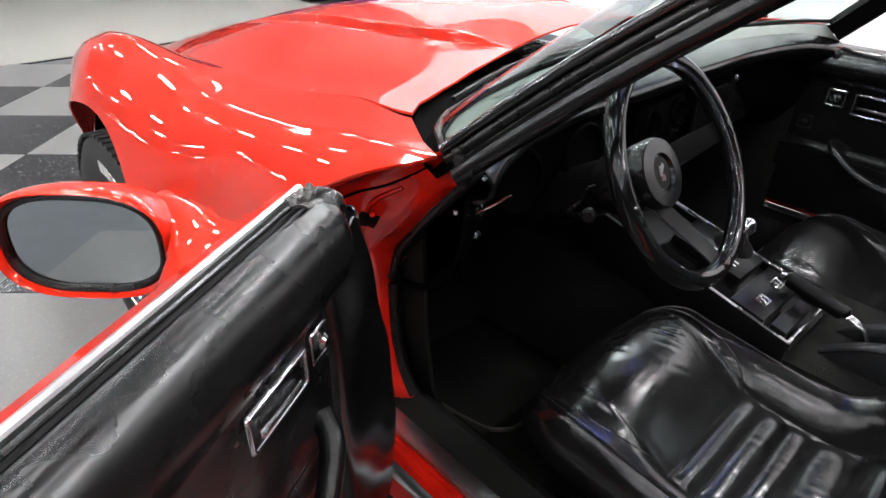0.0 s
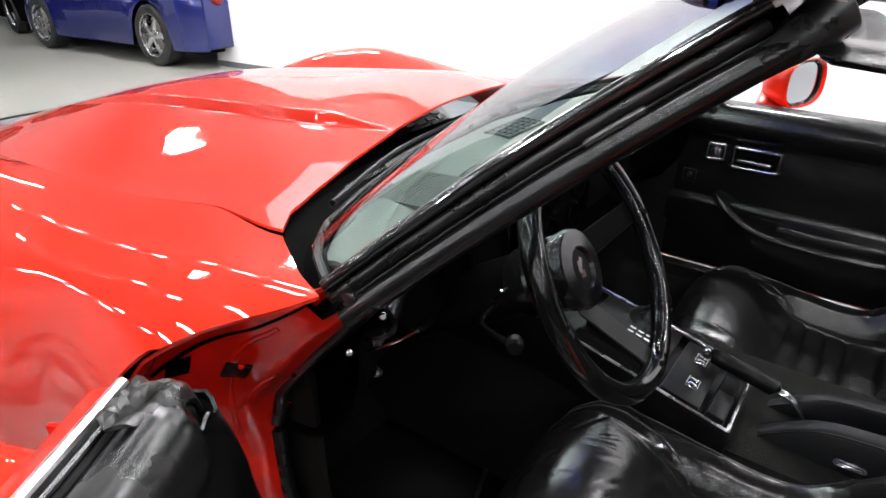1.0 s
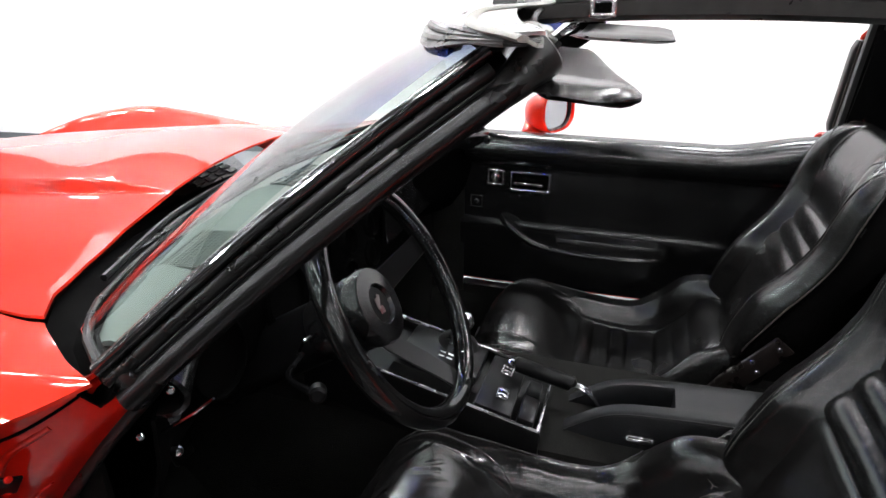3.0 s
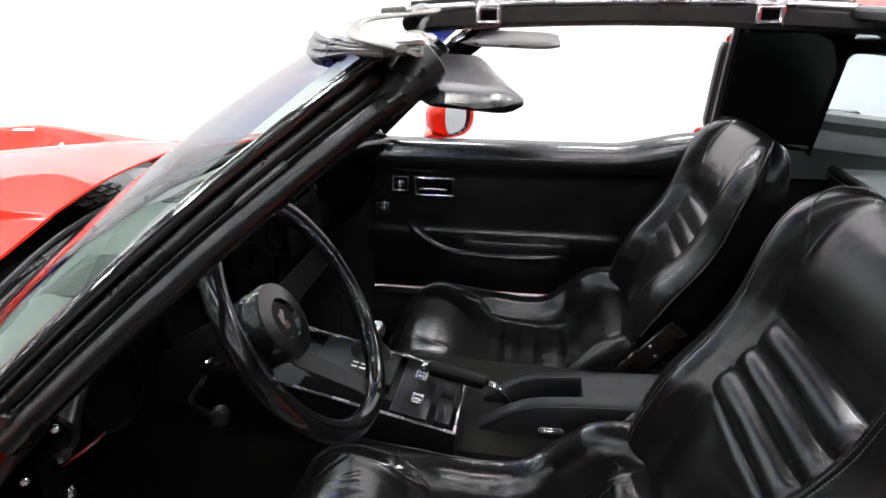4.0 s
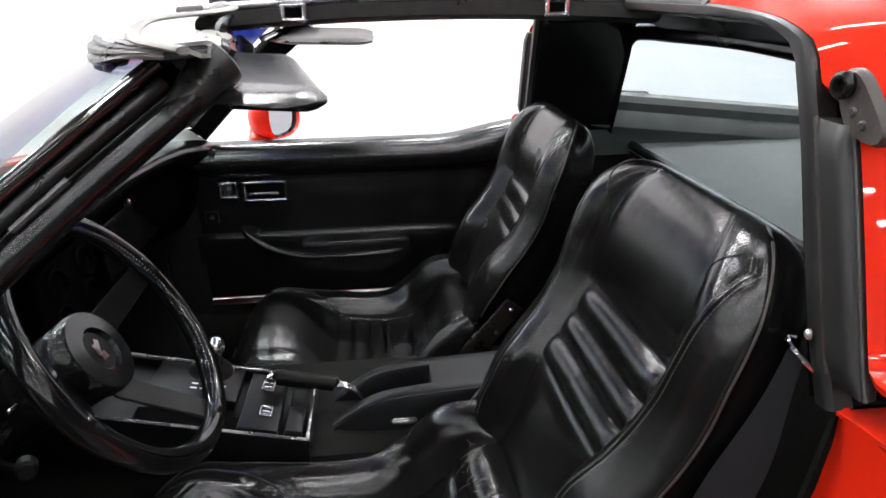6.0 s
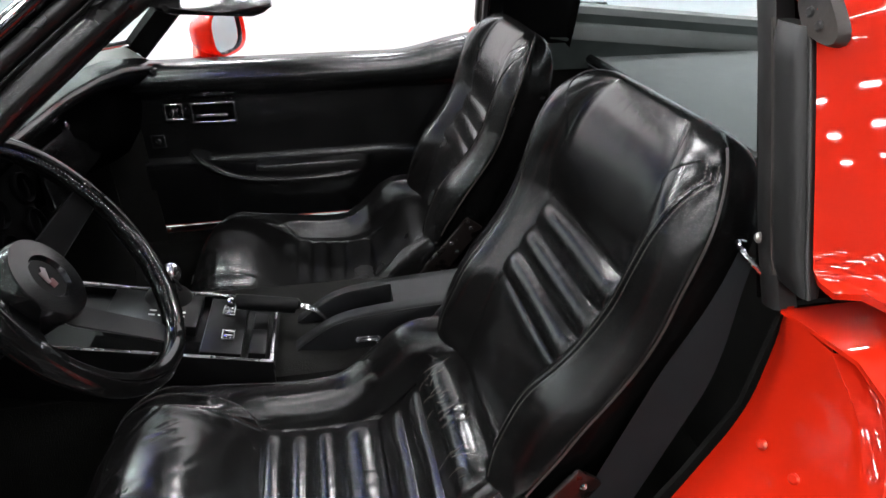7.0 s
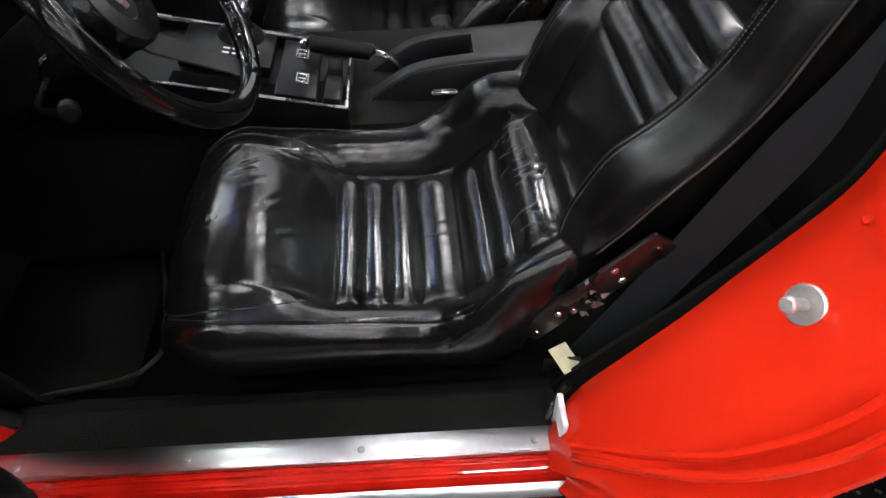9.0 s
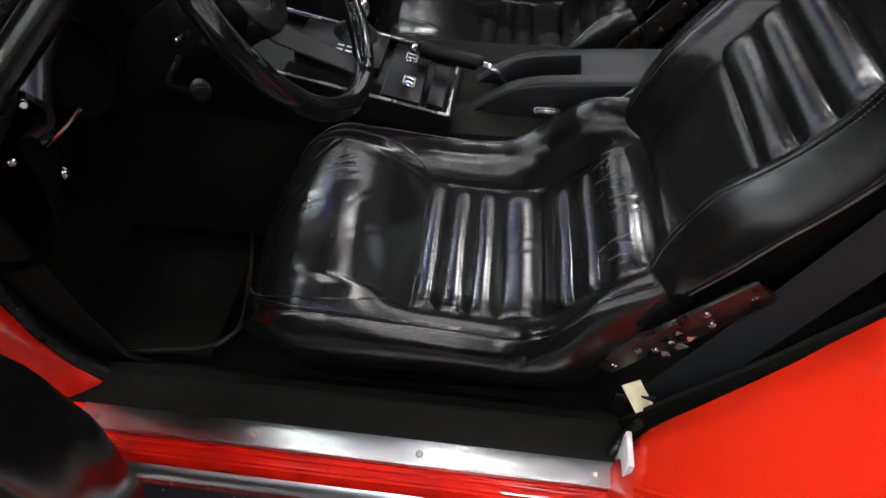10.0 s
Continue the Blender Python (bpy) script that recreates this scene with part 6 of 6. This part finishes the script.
    for z in levels:
        yc = keys(z, KZ, KY)
        half = curve([(a, b, 0) for a, b in back_half(z)], 70)
        ruck = [0.0004 * math.sin(70 * (z + 0.35 * p.x)) * math.exp(-((p.x - 0.14) / 0.022) ** 2) * step(z, 0.86, 0.93) * (1 if p.y > 0 else 0) for p in half]
        rings.append([V(p.x, yc + p.y + 0.5 * r, z) for p, r in zip(half, ruck)] + [V(-p.x, yc + p.y + r, z) for p, r in zip(reversed(half), reversed(ruck))][1:-1])
    part("backrest", loft(rings, True, True), back, shell, "tall black leather bucket backrest with rolled bolsters", 75)
    grooves = [(keys(z, KZ, KY), z) for z in (0.706, 0.741, 0.776, 0.818)]
    for k, (p0, p1) in enumerate(zip(grooves, grooves[1:])):
        m, length = pleat_pose(p1, p0, 0.002)
        part("pleat", pillow(0.240, length * 1.09, 0.0145, m, folds=0.0003, seed=k + 9), back, shell, "stuffed leather pleat")
    m, length = pleat_pose(grooves[0], (keys(0.545, KZ, KY), 0.545), 0.002)
    part("pad", pillow(0.232, length * 1.0, 0.009, m, 30, 16, 6.0, 0.0004, 2), back, shell, "smooth leather pad")
    for sx in (-1, 1):
        lines = []
        for lane in (-0.0042, 0.0, 0.0042):
            line = []
            for z in np.linspace(0.585, 0.974, 80):
                z = float(z)
                h = min(keys(z, SZ, SH), back_half(z)[12][0] - 0.008) + lane
                line.append(V(sx * h, back_front(h, z) + 0.0003, z))
            lines.append(line)
        part("seam", sweep(lines[1], 0.0016, seg=6, up=(0, 1, 0)), back, shell)
        stitches = []
        for line in (lines[0], lines[2]):
            fine = curve(line, 200)
            stitches += [sweep([a, b], 0.0006, seg=4, up=(0, 1, 0)) for a, b in zip(fine[::2], fine[1::2])]
        tagged(part("stitching", join(*stitches), THREAD, shell, smooth=0), kind="stuff")
        cap = [V(sx * p.x, back_front(p.x, p.y) + 0.0003, p.y) for p in curve([(0.122, 0.872, 0), (0.124, 0.905, 0), (0.130, 0.938, 0), (0.140, 0.961, 0), (0.156, 0.976, 0)], 24)]
        part("seam", sweep(cap, 0.0012, seg=6, up=(0, 1, 0)), back, shell)
        edge = []
        for z in np.linspace(0.60, 0.985, 70):
            z = float(z)
            h, o = back_half(z)[12]
            edge.append(V(sx * (h + 0.0008), keys(z, KZ, KY) + o, z))
        part("piping", sweep(edge, 0.0013, seg=6, up=(0, 1, 0)), RUBBER_BROWN, shell, "worn piping")
    # recliner bracket on both sides
    for sx in (-1, 1):
        m = facing((sx * 0.216, -0.468, 0.575), (sx, 0, 0), (0, -0.62, 0.78))
        br = part("recliner", join(block((0.044, 0.15, 0.008), (0, 0.0, 0), 0.004, m), block((0.042, 0.09, 0.008), (0, -0.11, -0.004), 0.004, m), block((0.014, 0.05, 0.01), (0.02 * sx, -0.045, 0.005), 0.003, m)), BRACKET, shell, "scuffed dark metal recliner bracket")
        for u, v in ((0.0, 0.060), (0.010, 0.0), (-0.012, 0.008), (0.006, -0.075), (-0.006, -0.090), (0.0, -0.135)):
            screw(m @ V(u, v, 0.004), (sx, 0, 0), 0.0050, br)
        if worn and sx < 0:
            for u, v, a, g in ((0.020, -0.050, 0.3, 1.0), (0.014, -0.030, 1.1, 0.7), (0.021, -0.072, -0.5, 0.8), (-0.004, -0.034, 0.6, 0.5), (0.006, -0.052, 0.1, 0.45)):
                q = m @ Matrix.Translation((u, v, 0.0055)) @ Matrix.Rotation(a, 4, "Z")
                part("foil_scrap", sheet([[q @ V(0.007 * g * i, 0.0045 * g * (k + 0.3 * math.sin(3 * i + 9 * v)), 0.0016 * math.sin(2.4 * i + 1.9 * k + 50 * v)) for k in (-1, -0.4, 0.3, 1)] for i in (-1, -0.5, 0.1, 0.6, 1)], 0.0006), STEEL, br, "torn bright scrap of lining")
    return shell


make_seat(-0.356, 0.0, 0.0, 2.0, "black leather bucket seat with pleated middle, driver side", LEATHER_WORN, LEATHER, True)
make_seat(0.350, -0.028, -0.038, 0.0, "black leather bucket seat with pleated middle, beside the far door", LEATHER_DULL, LEATHER_DULL, False)

# ---- centre console ----
def con_z(y):
    return 0.545 + 0.235 * y


rows = []
for y in np.linspace(-0.135, 0.30, 10):
    y = float(y)
    z = con_z(y)
    rows.append([V(x, y, zz) for x, zz in ((-0.158, z - 0.10), (-0.155, z - 0.010), (-0.152, z - 0.002), (-0.147, z - 0.003), (-0.145, z - 0.022), (0.030, z - 0.022), (0.032, z - 0.003), (0.037, z - 0.002), (0.040, z - 0.010), (0.043, z - 0.10))])
con = part("console", sheet(rows, 0.004), PLASTIC, car, "black centre console with chrome edging")
SL = Matrix.Rotation(math.atan(0.235), 4, "X")


def con_at(x, y, dz=0.0):
    return Matrix.Translation((x, y, con_z(y) + dz)) @ SL


part("console_rim", join(*[sweep(p, 0.0032, seg=8) for p in (
    [(-0.150, -0.132, con_z(-0.132)), (-0.150, 0.29, con_z(0.29))],
    [(0.035, -0.132, con_z(-0.132)), (0.035, 0.29, con_z(0.29))],
    [(-0.150, -0.132, con_z(-0.132)), (0.035, -0.132, con_z(-0.132))])]), ALUMINIUM, con, "thin chrome console edging")
part("console_panel", block((0.160, 0.066, 0.020), (0, 0, -0.010), 0.002, con_at(-0.060, -0.051, 0.0022)), SATIN, con, "satin black switch panel")
part("console_panel", block((0.100, 0.150, 0.022), (0, 0, -0.011), 0.003, con_at(-0.026, 0.068, 0.0040)), SATIN, con, "satin black shift panel")
part("shift_slot", block((0.052, 0.165, 0.003), (0, 0, -0.002), 0.001, con_at(-0.117, 0.070, -0.016)), DARK, con, "dark block painted as the shaded open shift slot")
part("ash_tray", block((0.070, 0.030, 0.026), (0, 0, -0.007), 0.004, con_at(-0.104, -0.108)), SATIN, con, "black ashtray lid")
part("ash_tray", block((0.050, 0.026, 0.014), (0, 0, -0.012), 0.003, con_at(-0.030, -0.108)), PLASTIC, con)
for x, y in ((-0.091, -0.058), (-0.020, -0.052)):
    m = con_at(x, y, 0.0035)
    sw = part("window_switch", frame_ring(0.028, 0.022, 0.003, 0.003, m, 0.002), CHROME, con, "small chrome window switch")
    part("rocker", join(block((0.008, 0.014, 0.005), (-0.006, 0, 0.002), 0.001, m), block((0.008, 0.014, 0.005), (0.006, 0, 0.002), 0.001, m)), CHROME, sw)
for x in (-0.036, -0.049):
    for i in range(4):
        part("shift_marking", block((0.0042, 0.011, 0.0008), (0, 0, 0), 0, con_at(x, 0.024 + 0.0155 * i, 0.0036)), WHITE_PRINT, con, "small white mark", 0)
# gear lever
part("gear_lever", sweep([(0.012, 0.050, 0.552), (0.016, 0.046, 0.575), (0.020, 0.045, 0.592)], 0.0065, 10, seg=10), CHROME, con, "chrome gear lever")
part("lever_knob", lathe([(0.0001, 0.036), (0.009, 0.034), (0.0155, 0.026), (0.0175, 0.016), (0.015, 0.006), (0.009, 0.0), (0.007, -0.004)], facing((0.020, 0.045, 0.588), (0.1, -0.1, 1)), 20), CHROME, con, "round chrome lever knob")
part("lever_boot", lathe([(0.045, 0.0), (0.036, 0.012), (0.024, 0.020), (0.016, 0.034), (0.010, 0.038)], con_at(0.010, 0.055, -0.002), 20), RUBBER, con)
# hand brake
hbk = part("hand_brake", sweep([(-0.020, -0.066, 0.555), (-0.020, -0.075, 0.554), (-0.020, -0.165, 0.535), (-0.020, -0.172, 0.532)], lambda t: 0.0145 if 0.04 < t < 0.96 else 0.011, 24, seg=12), PLASTIC, car, "hand brake lever with black grip")
part("brake_button", block((0.018, 0.012, 0.016), (-0.020, -0.058, 0.556), 0.004), CHROME, hbk, "bright release button")
part("brake_stem", sweep([(-0.020, -0.166, 0.534), (-0.020, -0.192, 0.529), (-0.021, -0.214, 0.512), (-0.022, -0.230, 0.484)], lambda t: 0.0088 - 0.002 * t, 14, seg=10, flat=0.6), CHROME, hbk, "bent chrome stem")
# arm-rest box behind it, with a scoop open to the front
BOX_X = -0.038
rows = []
for y in (-0.132, -0.145, -0.165, -0.185, -0.205, -0.222, -0.228, -0.245, -0.262, -0.28, -0.30, -0.32, -0.338, -0.346, -0.349, -0.37, -0.40, -0.46, -0.52, -0.60):
    z = keys(y, [-0.60, -0.40, -0.30, -0.27, -0.237, -0.198, -0.165, -0.132], [0.564, 0.557, 0.549, 0.545, 0.535, 0.511, 0.486, 0.458])
    w = keys(y, [-0.60, -0.30, -0.18, -0.13], [0.058, 0.056, 0.055, 0.054])
    sink = max(0.0, z - 0.488) if -0.347 < y < -0.16 else 0.0
    rows.append([V(BOX_X + x, y, zz) for x, zz in ((-w - 0.022, 0.40), (-w - 0.010, z - 0.045), (-w - 0.002, z - 0.010), (-w + 0.002, z - 0.003), (-w + 0.008, z), (-0.030, z), (-0.027, z - sink * 0.1), (-0.025, z - sink), (0.0, z - sink), (0.025, z - sink), (0.027, z - sink * 0.1), (0.030, z), (w - 0.008, z), (w - 0.002, z - 0.003), (w + 0.002, z - 0.010), (w + 0.010, z - 0.045), (w + 0.022, 0.40))])
arm = part("console_box", sheet(rows, 0.004), BOX_VINYL, car, "black vinyl console box with a scooped tray", 50)
part("box_edge", sweep([(BOX_X - 0.057, y, keys(y, [-0.60, -0.40, -0.30, -0.27, -0.237, -0.198, -0.165, -0.132], [0.564, 0.557, 0.549, 0.545, 0.535, 0.511, 0.486, 0.458]) - 0.004) for y in (-0.14, -0.165, -0.198, -0.237, -0.27, -0.30, -0.40, -0.58)], 0.0018, 30, seg=6), SATIN, arm)
BK = facing((-0.104, -0.297, 0.502), (-0.62, 0, 0.78), (0, 1, 0)) @ Matrix.Rotation(math.pi / 2, 4, "Z")
bk = part("belt_buckle", frame_ring(0.046, 0.0125, 0.0038, 0.005, BK, 0.006), CHROME, car, "chrome seat belt tongue beside the console box")
part("buckle_bar", block((0.034, 0.002, 0.002), (0, 0, 0.001), 0.0005, BK), CHROME, bk)

# ---- steering wheel and column ----
RIM = V(-0.3115, 0.0478, 0.8223)
AX = V(0.072, -0.855, 0.513).normalized()
HUB = RIM - AX * 0.03
E1 = Matrix.Rotation(radians(7), 3, AX) @ V(0, 0, 1).cross(AX).normalized()
E2 = AX.cross(E1).normalized()
WM = Matrix(((E1.x, E2.x, AX.x, HUB.x), (E1.y, E2.y, AX.y, HUB.y), (E1.z, E2.z, AX.z, HUB.z), (0, 0, 0, 1)))
DOWN = -1 if E2.z > 0 else 1
ring = [WM @ V(0.1675 * math.cos(a), 0.1675 * math.sin(a), 0.03) for a in np.linspace(0, 2 * math.pi, 96, endpoint=False)]
sw = part("steering_wheel", sweep(ring, 0.0145, seg=28, up=AX, ring=True), WHEEL_LEATHER, car, "black leather-wrapped steering wheel with three spokes")
lace = []
for k in range(84):
    a = -1.50 + 3.0 * k / 84
    m = WM @ Matrix.Rotation(a, 4, "Z") @ Matrix.Translation((0.1540, 0, 0.0385))
    lace.append(block((0.0100, 0.0034, 0.0060), (0, 0, 0), 0.0012, m @ Matrix.Rotation(0.5, 4, "X"), 1))
tagged(part("lacing", join(*lace), GLOSSBLACK, sw), kind="stuff")
for a in (0.0, math.pi, DOWN * math.pi / 2):
    m = WM @ Matrix.Rotation(a, 4, "Z")
    sp = part("spoke", loft([[m @ V(x, s * w, z + dz) for s, dz in ((-1, 0), (-0.92, 0.0016), (0.92, 0.0016), (1, 0), (0.92, -0.002), (-0.92, -0.002))] for x, w, z in ((0.035, 0.022, -0.030), (0.06, 0.021, -0.024), (0.10, 0.0195, -0.002), (0.14, 0.018, 0.020), (0.160, 0.0175, 0.028))], True, True), SATIN, sw, "flat satin black spoke")
    part("spoke_wrap", block((0.020, 0.046, 0.031), (0.1665, 0, 0.03), 0.009, m), WHEEL_LEATHER, sw)
part("hub", lathe([(0.026, -0.105), (0.045, -0.10), (0.050, -0.090), (0.050, -0.066), (0.046, -0.062), (0.046, -0.056), (0.052, -0.052), (0.053, -0.034), (0.049, -0.030), (0.049, -0.026), (0.055, -0.022), (0.056, -0.006), (0.053, 0.0), (0.030, 0.002), (0.027, -0.004), (0.0001, -0.005)], WM, 40), HUB_BLACK, sw, "stepped black hub")
em = part("hub_emblem", disc(0.0255, 0.002, WM @ Matrix.Translation((0, 0, -0.005)), 28), PLASTIC, sw, "round black horn button with a small badge")
part("badge", join(block((0.020, 0.007, 0.0015), (0.004, 0.003, -0.002), 0.0005, WM @ Matrix.Rotation(0.6, 4, "Z")), block((0.007, 0.016, 0.0015), (-0.004, 0.002, -0.002), 0.0005, WM @ Matrix.Rotation(-0.4, 4, "Z"))), BADGE_SILVER, em)
part("badge_field", block((0.012, 0.010, 0.0012), (0.0, -0.008, -0.002), 0.0005, WM @ Matrix.Rotation(-0.3, 4, "Z")), EMBLEM, em)
c0, c1 = HUB - AX * 0.10, HUB - AX * 0.30
part("steering_column", sweep([c0, c1], 0.045, seg=20, up=E1), PLASTIC, sw, "black steering column shroud")
stalk = part("turn_stalk", sweep([HUB - AX * 0.12 - E1 * 0.04, HUB - AX * 0.125 - E1 * 0.09, (-0.540, 0.052, 0.819)], 0.0045, 12, seg=8), GLOSSBLACK, sw, "black turn signal stalk")
part("stalk_end", disc(0.0092, 0.016, facing((-0.533, 0.052, 0.819), (-0.85, -0.45, 0.2)), 16, 0.003), PLASTIC, stalk, "round stalk end")
part("tilt_lever", sweep([(-0.372, 0.176, 0.744), (-0.374, 0.170, 0.749), (-0.381, 0.158, 0.770), (-0.372, 0.152, 0.774)], 0.0024, 14, seg=8), CHROME, sw, "thin bright lever beside the column")

# ---- seat belts ----
def strap(pts, w, thick, up):
    return sweep(pts, w, 40, seg=6, up=up, flat=thick, profile=[(1, 0.02), (-1, 0.02), (-1, -0.02), (1, -0.02)])


sb = part("seat_belt", strap([(-0.563, -0.645, 0.902), (-0.570, -0.617, 0.80), (-0.573, -0.573, 0.684), (-0.576, -0.522, 0.554), (-0.578, -0.487, 0.470), (-0.576, -0.462, 0.402)], lambda t: 0.0235 * (0.35 + 0.65 * step(t, 0.0, 0.30)), 1, (-0.9, 0.4, 0.2)), WEBBING, car, "dark grey seat belt behind the driver seat")
part("belt_guide", join(sweep([(-0.580, -0.655, 0.890), (-0.570, -0.640, 0.905), (-0.552, -0.640, 0.912), (-0.542, -0.655, 0.905)], 0.0026, 16, seg=8)), CHROME, sb, "chrome belt guide")
part("belt_anchor", block((0.004, 0.05, 0.03), (-0.585, -0.43, 0.405), 0.003), BRACKET, sb)
tag = part("belt_tag", block((0.038, 0.034, 0.0012), (0, 0, 0), 0.0, Matrix.Translation((-0.586, -0.432, 0.421)) @ Euler((0.35, -0.25, 0.5)).to_matrix().to_4x4()), PAPER, sb, "cream paper tag")

# ---- blue car parked far off ----
def blue_car():
    b = thing("parked_car", "deep blue sports coupe with chrome wheels, parked by the hall wall", "car", (3.95, 7.95, 0))
    # local: x to its left side, y to its nose
    def sec(y):
        w = keys(y, [-2.1, -1.9, -1.2, 0.0, 1.3, 2.0, 2.3], [0.80, 0.89, 0.93, 0.90, 0.92, 0.80, 0.55])
        top = keys(y, [-2.1, -1.9, -1.2, -0.3, 0.5, 1.3, 2.0, 2.3], [0.86, 0.95, 0.98, 0.93, 0.90, 0.82, 0.66, 0.5])
        return w, top
    rows = []
    for y in np.linspace(-2.1, 2.3, 60):
        y = float(y)
        w, top = sec(y)
        zb = 0.20
        for wy in (-1.24, 1.36):
            d = abs(y - wy)
            if d < 0.37:
                zb = max(zb, 0.33 + math.sqrt(0.37**2 - d * d))
        half = curve([(0, top, 0), (w * 0.5, top, 0), (w * 0.82, top - 0.02, 0), (w * 0.95, top - 0.12, 0), (w, max(zb + 0.02, min(top - 0.25, 0.62)), 0), (w * 0.99, zb, 0)], 18)
        rows.append([V(-p.x, y, p.y) for p in reversed(half)][:-1] + [V(p.x, y, p.y) for p in half])
    part("body", sheet(rows, -0.006), BLUE, b, "deep blue body", 60)
    part("tail", block((1.60, 0.05, 0.66), (0, -2.09, 0.55), 0.02), BLUE, b)
    part("underbody", block((1.6, 4.1, 0.12), (0, 0.1, 0.22), 0.02), DARK, b)
    rows = []
    for y, z, w in ((-1.95, 0.95, 0.72), (-1.4, 1.10, 0.66), (-0.7, 1.20, 0.58), (-0.2, 1.21, 0.56), (0.3, 1.10, 0.60), (0.75, 0.90, 0.70)):
        half = curve([(0, z, 0), (w * 0.6, z - 0.01, 0), (w * 0.9, z - 0.06 * (z - 0.9) / 0.3, 0), (w + 0.16 * (1.25 - z), 0.90, 0)], 12)
        rows.append([V(-p.x, y, p.y) for p in reversed(half)][:-1] + [V(p.x, y, p.y) for p in half])
    part("cabin", loft(rows), GLOSSBLACK, b, "dark glazed cabin", 60)
    part("roof", sheet([[V(x, y, 1.222 - 0.05 * x * x - 0.10 * (y + 0.45) ** 2) for x in np.linspace(-0.5, 0.5, 9)] for y in np.linspace(-0.8, -0.05, 6)], 0.01), BLUE, b)
    for sx in (-1, 1):
        for wy in (-1.24, 1.36):
            m = facing((sx * 0.80, wy, 0.33), (sx, 0, 0))
            w = part("wheel", lathe([(0.23, -0.12), (0.30, -0.125), (0.325, -0.10), (0.33, 0.0), (0.325, 0.10), (0.30, 0.125), (0.235, 0.12), (0.22, 0.09)], m, 40), TYRE, b, "black tyre on a chrome wheel")
            part("rim", lathe([(0.238, 0.118), (0.225, 0.11), (0.215, 0.03), (0.21, -0.05)], m, 40), ALUMINIUM, w)
            part("brake", disc(0.16, 0.01, m @ Matrix.Translation((0, 0, 0.0)), 24), STEEL, w)
            part("caliper", block((0.07, 0.16, 0.05), (0.12, 0, 0.03), 0.012, m), TAIL_RED, w)
            for k in range(5):
                part("spoke", loft([[m @ Matrix.Rotation(k / 5 * 2 * math.pi, 4, "Z") @ V(x, s * wd, z + dz) for s, dz in ((-1, -0.012), (-0.6, 0.0), (0.6, 0.0), (1, -0.012), (0, -0.02))] for x, wd, z in ((0.0, 0.05, 0.10), (0.06, 0.045, 0.105), (0.14, 0.032, 0.10), (0.228, 0.04, 0.09))], True, True), ALUMINIUM, w)
    for x in (-0.62, -0.36, 0.36, 0.62):
        part("tail_lamp", disc(0.085, 0.03, facing((x, -2.105, 0.74), (0, -1, 0.05)), 24, 0.02), TAIL_RED, b, "round red tail lamp")
    for sx in (-1, 1):
        part("side_marker", block((0.02, 0.16, 0.05), (sx * 0.885, -1.78, 0.60), 0.008), TAIL_RED, b)
        part("side_scoop", block((0.02, 0.30, 0.16), (sx * 0.90, 0.62, 0.50), 0.01, None), DARK, b)
    return b


blue_car()
# dark shapes far behind it
def far_car(at, turn, mat, label):
    b = thing("parked_car", label, "car", at)
    b.rotation_euler = (0, 0, turn)
    rows = []
    for y in np.linspace(-2.2, 2.2, 30):
        y = float(y)
        top = keys(y, [-2.2, -1.8, -0.9, -0.3, 0.6, 1.2, 2.0, 2.2], [0.75, 0.95, 1.05, 1.38, 1.36, 0.98, 0.85, 0.7])
        rows.append([V(p.x, y, p.y) for p in curve([(-0.86, 0.22, 0), (-0.9, 0.55, 0), (-0.84, min(0.9, top - 0.03), 0), (-0.6, top, 0), (0.6, top, 0), (0.84, min(0.9, top - 0.03), 0), (0.9, 0.55, 0), (0.86, 0.22, 0)], 24)])
    part("body", loft(rows), mat, b, "dark glossy body", 60)
    for sx in (-1, 1):
        for wy in (-1.3, 1.35):
            m = facing((sx * 0.78, wy, 0.33), (sx, 0, 0))
            w = part("wheel", lathe([(0.2, -0.1), (0.3, -0.12), (0.33, -0.08), (0.33, 0.08), (0.3, 0.125), (0.21, 0.12), (0.20, 0.06)], m, 32), TYRE, b)
            part("rim", lathe([(0.205, 0.118), (0.19, 0.06), (0.10, 0.09), (0.0001, 0.10)], m, 32), CHROME, w)
    return b


far_car((1.7, 12.2, 0), radians(-8), GLOSSBLACK, "dark saloon car parked at the back of the hall")
far_car((4.6, 12.6, 0), radians(-8), DARK, "black car parked at the back of the hall")

# ---- checkered floor tiles under the red car ----
matbase = part("display_mat", block((9.4, 11.4, 0.004), (-1.27, -0.29, 0.0025), 0), BASE, None, smooth=0)
tagged(matbase, "black and grey checkered display floor of square tiles", "floor", kind="structure")
part("mat_edge", block((9.4, 0.05, 0.012), (-1.27, 5.425, 0.006), 0.003), RUBBER, matbase, "black bevelled edge of the mat")
TN, TE, TS = V(0.685, 0.729, 0), V(0.729, -0.685, 0), 0.622
T0 = V(-0.69, 3.257, 0)
tile_bm = {}
for dark in (0, 1):
    v, f_ = block((TS - 0.003, TS - 0.003, 0.010), (0, 0, 0.005), 0.002, None, 1)
    me = bpy.data.meshes.new("tile")
    me.from_pydata([tuple(q) for q in v], [], f_)
    me.materials.append(TILE_DARK if dark else TILE_GREY)
    tile_bm[dark] = me
ang = math.atan2(TE.y, TE.x)
for i in range(-12, 12):
    for j in range(-12, 12):
        c = T0 + TE * (i + 0.5) * TS + TN * (j + 0.5) * TS
        if not (-3.2 < c.x < 3.1 and -2.6 < c.y < 5.05):
            continue
        ob = new("tile", tile_bm[(i + j) % 2])
        ob.parent = matbase
        ob.location = (c.x, c.y, 0.0045)
        ob.rotation_euler = (0, 0, ang)
